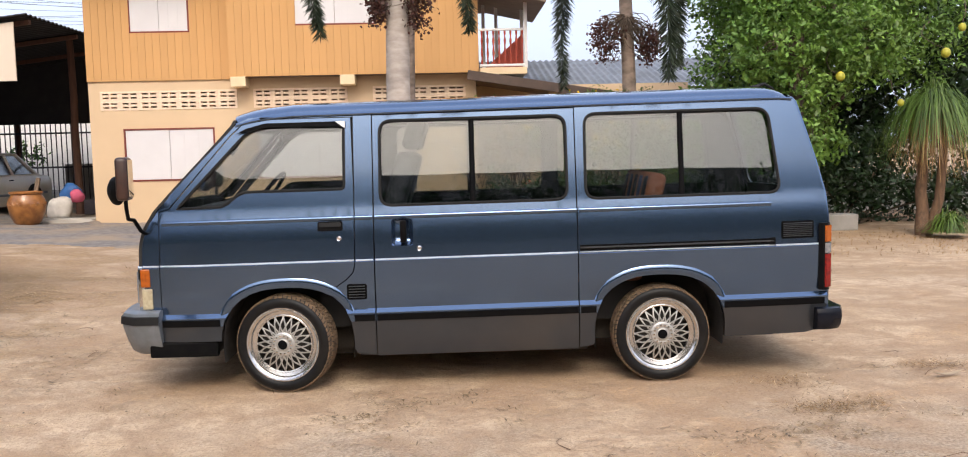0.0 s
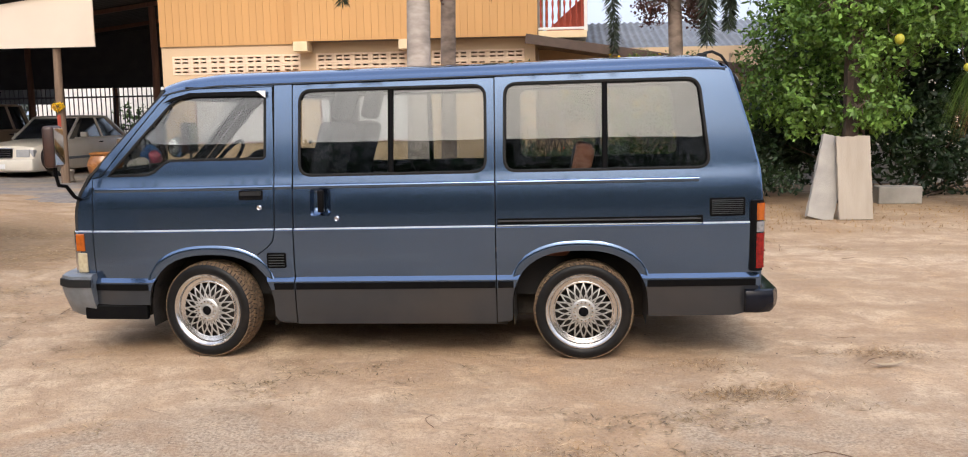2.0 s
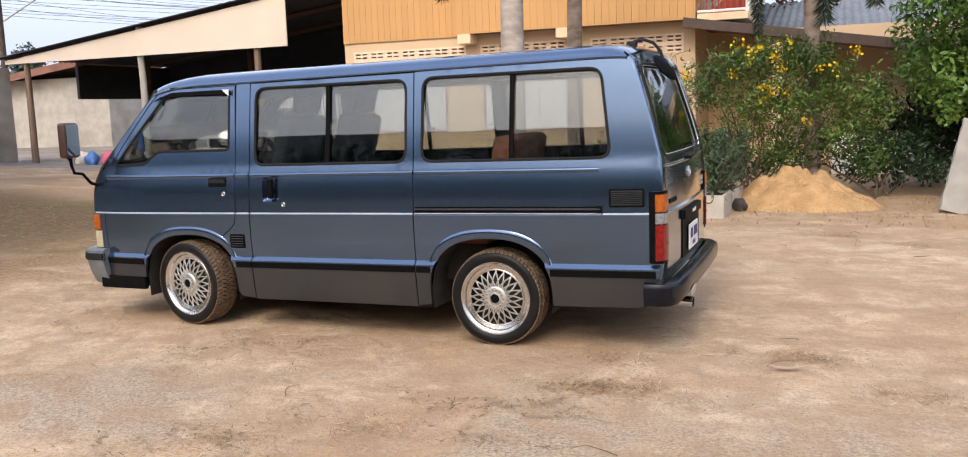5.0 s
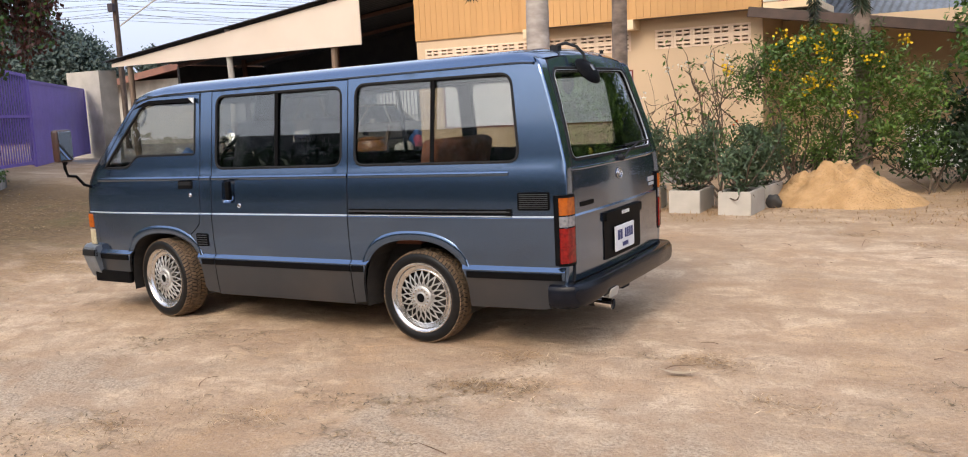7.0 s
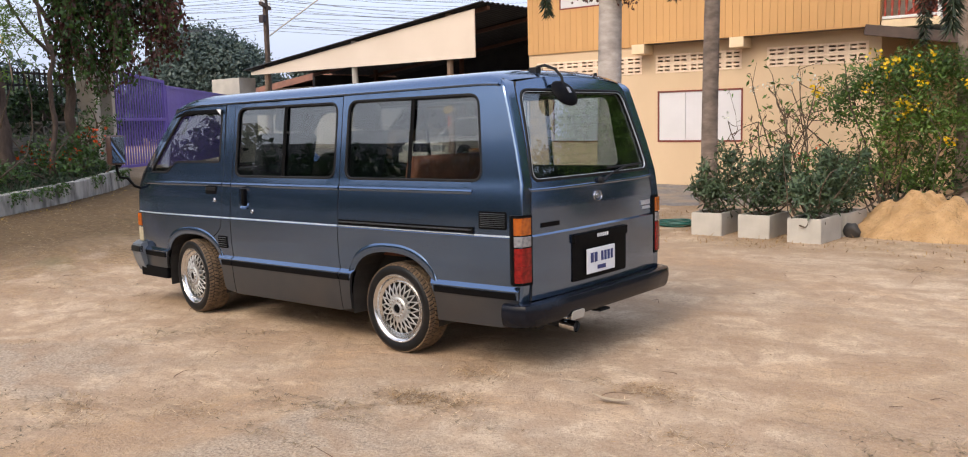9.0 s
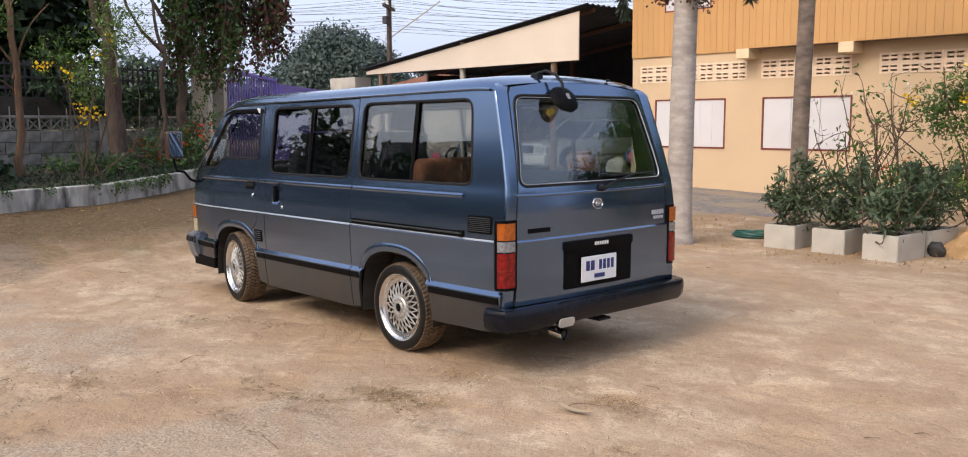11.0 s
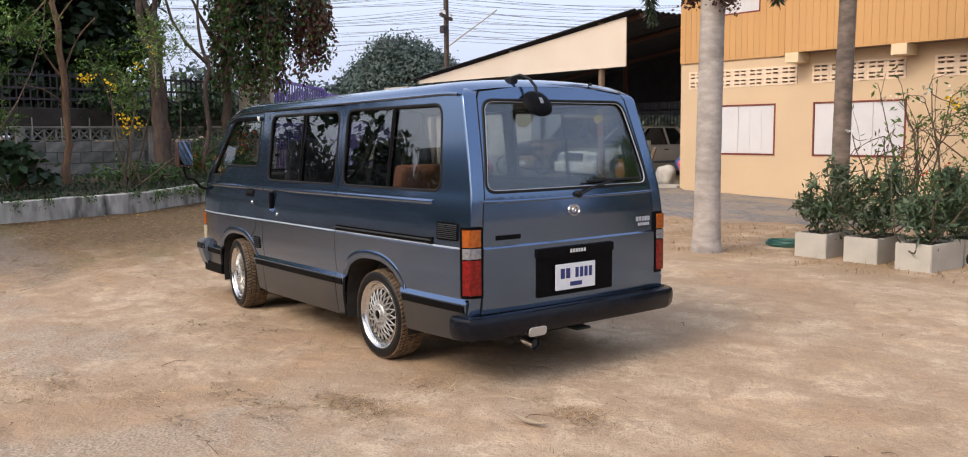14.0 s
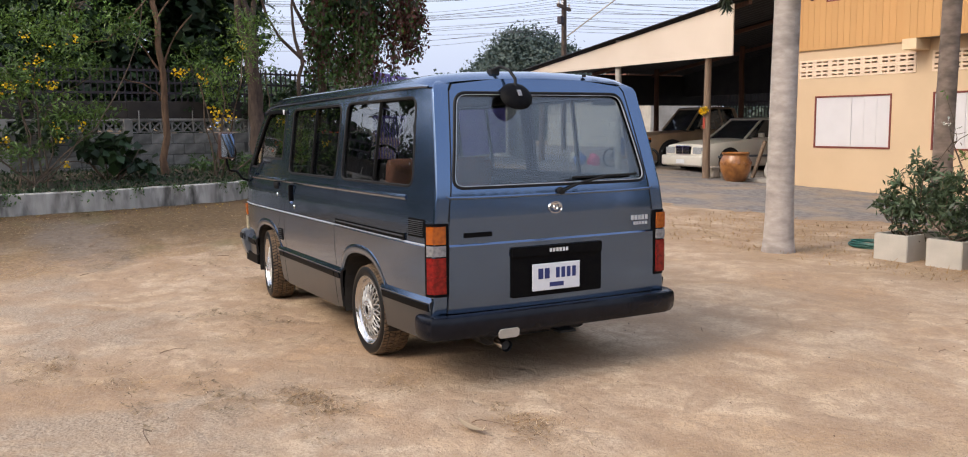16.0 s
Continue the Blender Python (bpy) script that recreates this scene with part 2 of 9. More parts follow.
M["iron_dark"] = mat("iron_dark", (0.03, 0.025, 0.035), (0.045, 0.035, 0.04), scale=10, rough=0.7, bump=0.1)
M["bark_palm_brown"] = mat("palm_bark_brown", (0.32, 0.245, 0.195), (0.19, 0.145, 0.115), scale=6, rough=0.95, bump=0.5, bscale=25, stretch=(1, 1, 2.0), dirt=(0.07, 0.055, 0.045), dirt_amount=0.6, dscale=0.4)
M["bark_palm"] = mat("palm_bark", (0.46, 0.405, 0.365), (0.34, 0.295, 0.262), scale=7, rough=0.95, bump=0.5, bscale=25, stretch=(1, 1, 2.2), dirt=(0.1, 0.085, 0.075), dirt_amount=0.5)
M["bark"] = mat("bark_brown", (0.18, 0.105, 0.06), (0.105, 0.062, 0.038), scale=7, rough=0.95, bump=0.6, bscale=30, stretch=(3, 3, 0.6))
M["bark_dark"] = mat("bark_dark", (0.050, 0.034, 0.026), (0.098, 0.068, 0.052), scale=9, rough=0.95, bump=0.6, bscale=25, stretch=(2, 2, 0.6))
M["twig"] = mat("twig_brown", (0.125, 0.088, 0.058), (0.08, 0.058, 0.04), scale=12, rough=0.9, bump=0.2)
M["leaf_bright"] = leaf_mat("leaf_bright_green", (0.17, 0.29, 0.05), (0.09, 0.18, 0.03))
M["leaf_bell"] = leaf_mat("leaf_bell_bush", (0.115, 0.19, 0.03), (0.06, 0.115, 0.02))
M["leaf_mid"] = leaf_mat("leaf_mid_green", (0.07, 0.13, 0.026), (0.042, 0.09, 0.02))
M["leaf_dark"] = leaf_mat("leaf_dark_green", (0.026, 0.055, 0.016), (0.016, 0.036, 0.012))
M["leaf_grey"] = leaf_mat("leaf_grey_green", (0.085, 0.125, 0.06), (0.055, 0.088, 0.042))
M["leaf_red"] = leaf_mat("leaf_dry_red", (0.1, 0.03, 0.02), (0.06, 0.022, 0.016))
M["leaf_yuc"] = leaf_mat("leaf_strap_green", (0.13, 0.2, 0.035), (0.08, 0.14, 0.026))
M["leaf_dry"] = leaf_mat("leaf_dry_straw", (0.34, 0.2, 0.075), (0.24, 0.14, 0.055))
# haze of distance is mixed into these pale bluish leaf colours
M["leaf_far"] = leaf_mat("leaf_far_painted_haze", (0.085, 0.118, 0.095), (0.062, 0.09, 0.076))
M["frond"] = leaf_mat("palm_frond", (0.03, 0.045, 0.02), (0.02, 0.03, 0.015))
M["wire"] = mat("wire_grey", (0.09, 0.09, 0.1), (0.12, 0.12, 0.13), rough=0.8, bump=0)
M["straw_dark"] = leaf_mat("dead_grass_root", (0.34, 0.24, 0.13), (0.21, 0.145, 0.08))
M["bark_litter"] = leaf_mat("leaf_brown_mould", (0.16, 0.09, 0.045), (0.1, 0.058, 0.03))
M["pebble"] = mat("pebble_brown", (0.2, 0.15, 0.11), (0.12, 0.09, 0.065), rough=0.9, bump=0.2)
M["leaf_pale"] = leaf_mat("leaf_pale_straw", (0.56, 0.43, 0.28), (0.46, 0.34, 0.21))
M["louvre"] = mat("vent_louvre", (0.05, 0.052, 0.056), (0.04, 0.042, 0.045), scale=20, rough=0.4, bump=0)
M["flower"] = leaf_mat("flower_yellow", (0.82, 0.56, 0.01), (0.74, 0.46, 0.008), trans=0.3)
M["flower_orange"] = leaf_mat("flower_orange", (0.75, 0.1, 0.012), (0.62, 0.07, 0.01))
M["flower_white"] = leaf_mat("flower_white", (0.78, 0.78, 0.7), (0.7, 0.7, 0.6))
M["fruit"] = mat("fruit_yellow_green", (0.45, 0.38, 0.03), (0.32, 0.32, 0.03), scale=6, rough=0.5, bump=0.1, bscale=80)
M["sand"] = mat("sand_pile", (0.52, 0.325, 0.155), (0.40, 0.235, 0.10), scale=5, rough=0.97, bump=0.9, bscale=28, bdist=0.05)
M["clay"] = mat("glazed_jar_ochre", (0.36, 0.15, 0.04), (0.2, 0.075, 0.02), scale=7, rough=0.3, bump=0.2, bscale=40, coat=0.3)
M["hose"] = mat("hose_green", (0.012, 0.11, 0.085), (0.01, 0.085, 0.065), rough=0.45, bump=0.05)
M["car_white"] = mat("car_white", (0.68, 0.64, 0.56), (0.64, 0.6, 0.52), scale=3, rough=0.3, bump=0.02, coat=0.5)
M["headlamp_glass"] = mat("headlamp_glass", (0.42, 0.43, 0.44), (0.3, 0.31, 0.32), scale=40, rough=0.12, bump=0.1, bscale=300, coat=0.8, bdist=0.001)
M["car_tan"] = mat("pickup_tan", (0.3, 0.2, 0.12), (0.24, 0.16, 0.095), scale=3, rough=0.4, bump=0.02, coat=0.4)
M["car_glass"] = mat("parked_car_glass", (0.02, 0.025, 0.03), (0.03, 0.035, 0.04), rough=0.06, bump=0, coat=1.0)
M["pot_black"] = mat("pot_black", (0.03, 0.03, 0.032), (0.05, 0.045, 0.04), rough=0.7, bump=0.1)
M["paver"] = mat("driveway_concrete", (0.25, 0.225, 0.205), (0.15, 0.135, 0.125), scale=9.0, rough=0.95, bump=0.8, bscale=60, bdist=0.02, dirt=(0.34, 0.25, 0.165), dirt_amount=0.75, dscale=0.1, dlow=0.44)
M["soil"] = mat("bed_soil", (0.08, 0.058, 0.036), (0.05, 0.038, 0.025), scale=4, rough=1.0, bump=0.8, bscale=25, bdist=0.03)
M["roof_red"] = mat("far_roof_red", (0.28, 0.13, 0.09), (0.2, 0.1, 0.075), scale=2, rough=0.85, bump=0.1)
M["bag"] = mat("cloth_pale", (0.6, 0.56, 0.5), (0.45, 0.41, 0.36), scale=6, rough=0.9, bump=0.3)
M["pink"] = mat("cloth_pink", (0.6, 0.12, 0.2), (0.5, 0.09, 0.16), scale=6, rough=0.9, bump=0.3)
M["blue"] = mat("plastic_blue", (0.05, 0.16, 0.42), (0.04, 0.12, 0.34), scale=6, rough=0.5, bump=0.05)


def ground_mat():
    m = bpy.data.materials.new("sandy_yard")
    m.use_nodes = True
    n, l = m.node_tree.nodes, m.node_tree.links
    b = n["Principled BSDF"]
    geo = n.new("ShaderNodeNewGeometry")

    def noi(scale, detail, vec=None, dist=0.0):
        x = n.new("ShaderNodeTexNoise")
        x.inputs["Scale"].default_value, x.inputs["Detail"].default_value, x.inputs["Distortion"].default_value = scale, detail, dist
        l.new(vec or geo.outputs["Position"], x.inputs["Vector"])
        return x.outputs["Fac"]

    def ramp(src, p0, p1, a, c):
        x = n.new("ShaderNodeValToRGB")
        x.color_ramp.elements[0].position, x.color_ramp.elements[1].position = p0, p1
        x.color_ramp.elements[0].color, x.color_ramp.elements[1].color = (*a, 1), (*c, 1)
        l.new(src, x.inputs[0])
        return x.outputs[0]

    def blend(f, a, c):
        x = n.new("ShaderNodeMix")
        x.data_type = "RGBA"
        l.new(f, x.inputs[0])
        if isinstance(a, tuple):
            x.inputs[6].default_value = (*a, 1)
        else:
            l.new(a, x.inputs[6])
        if isinstance(c, tuple):
            x.inputs[7].default_value = (*c, 1)
        else:
            l.new(c, x.inputs[7])
        return x.outputs[2]

    def op(kind, a, c):
        x = n.new("ShaderNodeMath")
        x.operation, x.use_clamp = kind, True
        for i, v in enumerate((a, c)):
            if isinstance(v, (int, float)):
                x.inputs[i].default_value = v
            else:
                l.new(v, x.inputs[i])
        return x.outputs[0]

    base = ramp(noi(1.1, 13, dist=0.7), 0.38, 0.62, (0.530, 0.393, 0.271), (0.386, 0.260, 0.161))
    pale = ramp(noi(0.42, 10, dist=0.6), 0.46, 0.58, (0, 0, 0), (0.85, 0.85, 0.85))
    c = blend(pale, base, (0.563, 0.425, 0.304))
    rust = ramp(noi(0.7, 10, dist=1.5), 0.53, 0.66, (0, 0, 0), (0.7, 0.7, 0.7))
    c = blend(rust, c, (0.400, 0.245, 0.136))
    mott = ramp(noi(5.5, 8, dist=0.9), 0.42, 0.62, (0, 0, 0), (0.5, 0.5, 0.5))
    c = blend(mott, c, (0.324, 0.218, 0.147))
    crumb = ramp(noi(22, 9), 0.56, 0.62, (0, 0, 0), (0.34, 0.34, 0.34))
    c = blend(crumb, c, (0.308, 0.218, 0.154))
    # drag marks along the drive
    mp = n.new("ShaderNodeMapping")
    mp.inputs["Scale"].default_value, mp.inputs["Rotation"].default_value = (0.25, 2.4, 1), (0, 0, radians(-12))
    l.new(geo.outputs["Position"], mp.inputs[0])
    track = ramp(noi(1.4, 8, mp.outputs[0]), 0.5, 0.68, (0, 0, 0), (0.5, 0.5, 0.5))
    c = blend(track, c, (0.308, 0.203, 0.128))
    # thin wandering cracks and root lines
    wob = n.new("ShaderNodeMix")
    wob.data_type = "RGBA"
    wob.inputs[0].default_value = 0.12
    l.new(geo.outputs["Position"], wob.inputs[6])
    nz = n.new("ShaderNodeTexNoise")
    nz.inputs["Scale"].default_value, nz.inputs["Detail"].default_value = 2.6, 6
    l.new(geo.outputs["Position"], nz.inputs["Vector"])
    l.new(nz.outputs["Color"], wob.inputs[7])
    vo = n.new("ShaderNodeTexVoronoi")
    vo.feature = "DISTANCE_TO_EDGE"
    vo.inputs["Scale"].default_value = 3.4
    l.new(wob.outputs[2], vo.inputs["Vector"])
    crack = op("MULTIPLY", ramp(vo.outputs["Distance"], 0.0, 0.018, (0.6, 0.6, 0.6), (0, 0, 0)), ramp(noi(1.7, 6), 0.52, 0.62, (0, 0, 0), (1, 1, 1)))
    c = blend(crack, c, (0.242, 0.164, 0.103))
    # gravelly grey worn ground
    grey_mask = ramp(noi(0.55, 10, dist=1.2), 0.47, 0.57, (0, 0, 0), (0.85, 0.85, 0.85))
    fine = ramp(noi(62, 9), 0.4, 0.62, (0.428, 0.337, 0.257), (0.233, 0.175, 0.129))
    sep = n.new("ShaderNodeSeparateXYZ")
    l.new(geo.outputs["Position"], sep.inputs[0])

    def span(src, a, bb):
        x = n.new("ShaderNodeMapRange")
        x.interpolation_type = "SMOOTHSTEP"
        x.inputs["From Min"].default_value, x.inputs["From Max"].default_value = a, bb
        l.new(src, x.inputs[0])
        return x.outputs[0]

    near = span(sep.outputs["Y"], -0.4, -1.7)
    c = blend(op("MULTIPLY", grey_mask, op("ADD", op("MULTIPLY", near, 1.0), 0.25)), c, fine)
    # straw-brown dry turf towards the beds and the house
    turf_noise = noi(1.3, 9, dist=0.8)
    left = op("MULTIPLY", span(sep.outputs["X"], -1.2, -3.1), span(sep.outputs["Y"], 7.0, 4.0))
    back = op("MULTIPLY", span(sep.outputs["Y"], 4.6, 6.4), span(sep.outputs["X"], 9.5, 2.0))
    turf = op("MULTIPLY", op("MAXIMUM", left, op("MULTIPLY", back, 0.75)), ramp(turf_noise, 0.42, 0.55, (0.1, 0.1, 0.1), (1, 1, 1)))
    straw = ramp(noi(24, 9), 0.38, 0.62, (0.33, 0.215, 0.115), (0.20, 0.128, 0.07))
    c = blend(turf, c, straw)
    # soft brown smears and grain
    smear = ramp(noi(2.3, 12, dist=1.1), 0.47, 0.6, (0, 0, 0), (0.55, 0.55, 0.55))
    c = blend(smear, c, (0.323, 0.211, 0.136))
    grain = ramp(noi(48, 8), 0.54, 0.60, (0, 0, 0), (0.5, 0.5, 0.5))
    c = blend(grain, c, (0.280, 0.191, 0.130))
    pale_grain = ramp(noi(37, 7), 0.54, 0.66, (0, 0, 0), (0.2, 0.2, 0.2))
    c = blend(pale_grain, c, (0.581, 0.454, 0.344))
    # brown leaf mould, with the trees' shade painted in, towards the garden bed
    brown = ramp(noi(19, 8, dist=0.6), 0.35, 0.65, (0.157, 0.105, 0.057), (0.083, 0.054, 0.031))
    far_left = op("MULTIPLY", span(sep.outputs["X"], -2.2, -4.6), span(sep.outputs["Y"], 7.0, 4.0))
    c = blend(op("MULTIPLY", far_left, span(sep.outputs["Y"], 7.0, 4.5)), c, brown)
    gr = op("MULTIPLY", left, ramp(noi(0.8, 8, dist=0.5), 0.58, 0.72, (0, 0, 0), (0.5, 0.5, 0.5)))
    c = blend(gr, c, (0.080, 0.087, 0.033))
    # grey crust where water has stood by the kerb
    def squared(src, mid, half):
        q = n.new("ShaderNodeMath")
        q.operation = "MULTIPLY_ADD"
        q.inputs[1].default_value, q.inputs[2].default_value = 1 / half, -mid / half
        l.new(src, q.inputs[0])
        p = n.new("ShaderNodeMath")
        p.operation = "MULTIPLY"
        l.new(q.outputs[0], p.inputs[0])
        l.new(q.outputs[0], p.inputs[1])
        return p.outputs[0]

    far_out = n.new("ShaderNodeMath")
    far_out.operation = "ADD"
    l.new(squared(sep.outputs["X"], -3.9, 2.0), far_out.inputs[0])
    l.new(squared(sep.outputs["Y"], -1.15, 0.62), far_out.inputs[1])
    ragged = n.new("ShaderNodeMath")
    ragged.operation = "MULTIPLY_ADD"
    ragged.inputs[1].default_value = 2.4
    l.new(noi(2.2, 8, dist=0.6), ragged.inputs[0])
    l.new(far_out.outputs[0], ragged.inputs[2])
    c = blend(op("MULTIPLY", span(ragged.outputs[0], 2.4, 1.1), 0.62), c, ramp(noi(12, 8), 0.35, 0.65, (0.205, 0.170, 0.150), (0.135, 0.110, 0.095)))
    # fine speckle
    sp = ramp(noi(120, 4), 0.6, 0.66, (0, 0, 0), (0.42, 0.42, 0.42))
    c = blend(sp, c, (0.160, 0.108, 0.073))
    warm = n.new("ShaderNodeMix")
    warm.data_type, warm.blend_type = "RGBA", "MULTIPLY"
    warm.inputs[0].default_value, warm.inputs[7].default_value = 1.0, (1.075, 1.085, 1.045, 1)
    l.new(c, warm.inputs[6])
    l.new(warm.outputs[2], b.inputs["Base Color"])
    b.inputs["Roughness"].default_value = 0.97
    b.inputs["Specular IOR Level"].default_value = 0.2
    h = n.new("ShaderNodeMath")
    h.operation = "ADD"
    l.new(noi(5.5, 14, dist=0.5), h.inputs[0])
    fine_h = n.new("ShaderNodeMath")
    fine_h.operation = "MULTIPLY"
    fine_h.inputs[1].default_value = 0.26
    l.new(noi(90, 5), fine_h.inputs[0])
    l.new(fine_h.outputs[0], h.inputs[1])
    bp = n.new("ShaderNodeBump")
    bp.inputs["Strength"].default_value, bp.inputs["Distance"].default_value = 0.85, 0.045
    l.new(h.outputs[0], bp.inputs["Height"])
    l.new(bp.outputs[0], b.inputs["Normal"])
    return m


M["ground"] = ground_mat()


# ---- building blocks ----
def mesh_ob(name, bm, material, parent=None, label="", smooth=None):
    me = bpy.data.meshes.new(name)
    bm.to_mesh(me)
    bm.free()
    me.materials.append(material)
    if smooth is not None:
        me.shade_smooth()
        me.set_sharp_from_angle(angle=radians(smooth))
    ob = new(name, me)
    if parent:
        ob.parent = parent
    if label:
        ob["label"] = label
    return ob


def part(name, bm, material, parent, label="", smooth=None):
    return mesh_ob(name, bm, material, parent, label, smooth)


def raw(name, verts, faces, material, parent=None, label="", smooth=None):
    me = bpy.data.meshes.new(name)
    me.from_pydata(verts, [], faces)
    me.materials.append(material)
    me.update()
    if smooth is not None:
        me.shade_smooth()
        me.set_sharp_from_angle(angle=radians(smooth))
    ob = new(name, me)
    if parent:
        ob.parent = parent
    if label:
        ob["label"] = label
    return ob


def share(ob, name, loc, rz=0.0, parent=None, scale=None):
    """One more object on the mesh of ob."""
    o = new(name, ob.data)
    o.location = loc
    o.rotation_euler = (0, 0, rz)
    if scale:
        o.scale = scale
    if parent:
        o.parent = parent
    return o


def box(x0, x1, y0, y1, z0, z1, bevel=0.0, bm=None, seg=2):
    own = bm is None
    b2 = bmesh.new()
    bmesh.ops.create_cube(b2, size=1)
    for v in b2.verts:
        v.co = Vector((x0 if v.co.x < 0 else x1, y0 if v.co.y < 0 else y1, z0 if v.co.z < 0 else z1))
    if bevel:
        bmesh.ops.bevel(b2, geom=b2.edges[:], offset=bevel, segments=seg, affect="EDGES", profile=0.5)
    if own:
        return b2
    me = bpy.data.meshes.new("tmp")
    b2.to_mesh(me)
    b2.free()
    bm.from_mesh(me)
    bpy.data.meshes.remove(me)
    return bm


def moved(bm, m):
    bmesh.ops.transform(bm, matrix=m, verts=bm.verts)
    return bm


def tube(points, radii, sides=8, bm=None, cap=True):
    """A tapered round limb along points."""
    bm = bm or bmesh.new()
    rings = []
    pts = [Vector(p) for p in points]
    for i, p in enumerate(pts):
        d = (pts[min(i + 1, len(pts) - 1)] - pts[max(i - 1, 0)]).normalized()
        a = d.cross(Vector((0, 0, 1)) if abs(d.z) < 0.9 else Vector((1, 0, 0))).normalized()
        c = d.cross(a)
        r = float(radii[i] if isinstance(radii, (list, tuple)) else radii)
        rings.append([bm.verts.new(p + r * (math.cos(k / sides * 2 * math.pi) * a + math.sin(k / sides * 2 * math.pi) * c)) for k in range(sides)])
    for r0, r1 in zip(rings, rings[1:]):
        for k in range(sides):
            bm.faces.new((r0[k], r0[(k + 1) % sides], r1[(k + 1) % sides], r1[k]))
    if cap:
        bm.faces.new(rings[0][::-1])
        bm.faces.new(rings[-1])
    return bm


def lathe(profile, sides=32, bm=None):
    """Turn (radius, height) pairs about z."""
    bm = bm or bmesh.new()
    rings = [[bm.verts.new((r * math.cos(k / sides * 2 * math.pi), r * math.sin(k / sides * 2 * math.pi), z)) for k in range(sides)] for r, z in profile]
    for r0, r1 in zip(rings, rings[1:]):
        for k in range(sides):
            bm.faces.new((r0[k], r0[(k + 1) % sides], r1[(k + 1) % sides], r1[k]))
    return bm


def empty(name, m, label, category, group="", kind=""):
    ob = new(name)
    ob.matrix_basis = m
    return tagged(ob, label, category, group, kind)


# ---- ground ----
def rise(x, y):
    s = max(0.0, -x - 1.0)
    s = s * s / (s + 1.2) * 0.078
    k = 1.0 if y < 5 else max(0.3, 1 - (y - 5) * 0.085)
    far = 1.0 if x > -18 else max(0.35, 1 - (-18 - x) * 0.03)
    return s * k * far


def axis(lo, hi, fine_lo, fine_hi, step):
    out = list(np.arange(fine_lo, fine_hi + 1e-6, step))
    v, d = fine_hi, step
    while v < hi:
        d *= 1.35
        v += d
        out.append(v)
    v, d = fine_lo, step
    while v > lo:
        d *= 1.35
        v -= d
        out.insert(0, v)
    return out


def lumps(x, y):
    return 0.018 * noise.noise(Vector((x * 0.9, y * 0.9, 3.1))) + 0.008 * noise.noise(Vector((x * 3.1, y * 3.1, 7.7))) + 0.004 * noise.noise(Vector((x * 9, y * 9, 1.3)))


gx, gy = axis(-900, 900, -13, 11, 0.1), axis(-900, 900, -6.5, 12, 0.1)
gv = []
for y in gy:
    for x in gx:
        near_van = min(1.0, max(0.12, (max(abs(x - 1.15) - 1.6, abs(y - 0.85) - 0.9)) / 0.7))
        z = rise(max(x, -30), min(y, 30)) + (lumps(x, y) * near_van if abs(x) < 30 and abs(y) < 30 else 0)
        gv.append((x, y, z))
nx = len(gx)
gf = [(j * nx + i, j * nx + i + 1, (j + 1) * nx + i + 1, (j + 1) * nx + i) for j in range(len(gy) - 1) for i in range(nx - 1)]
tagged(raw("ground", gv, gf, M["ground"], smooth=60), "sandy yard of pale worn dirt with dry turf patches", "ground", kind="structure")

# the grey drive before the house and shed
dv, df = [], []
cols = list(np.arange(-30, 1.4, 0.25))
for i, x in enumerate(cols):
    lo = 7.7 + 0.55 * (x + 3.5) * (x > -3.5) - 0.12 * min(0, x + 3.5) * 0 + 0.25 * noise.noise(Vector((x * 1.3, 0, 0))) + 0.1 * noise.noise(Vector((x * 5, 2, 0)))
    if x < -9:
        lo = 7.7 + (x + 9) * -0.12
    for k in range(9):
        y = lo + (13.5 - lo) * k / 8 if x > -6.4 else lo + (30 - lo) * k / 8
        dv.append((x, y, rise(x, y) + 0.012 + lumps(x, y) * 0.9 + (0.0 if 0 < k else -0.03)))
for i in range(len(cols) - 1):
    for k in range(8):
        df.append((i * 9 + k, i * 9 + k + 1, (i + 1) * 9 + k + 1, (i + 1) * 9 + k))
tagged(raw("road", dv, df, M["paver"], smooth=60), "grey dusty concrete driveway in front of the house", "driveway", kind="structure")

# ---- house ----
HX0, HX1, HY = -6.35, 1.62, 13.515


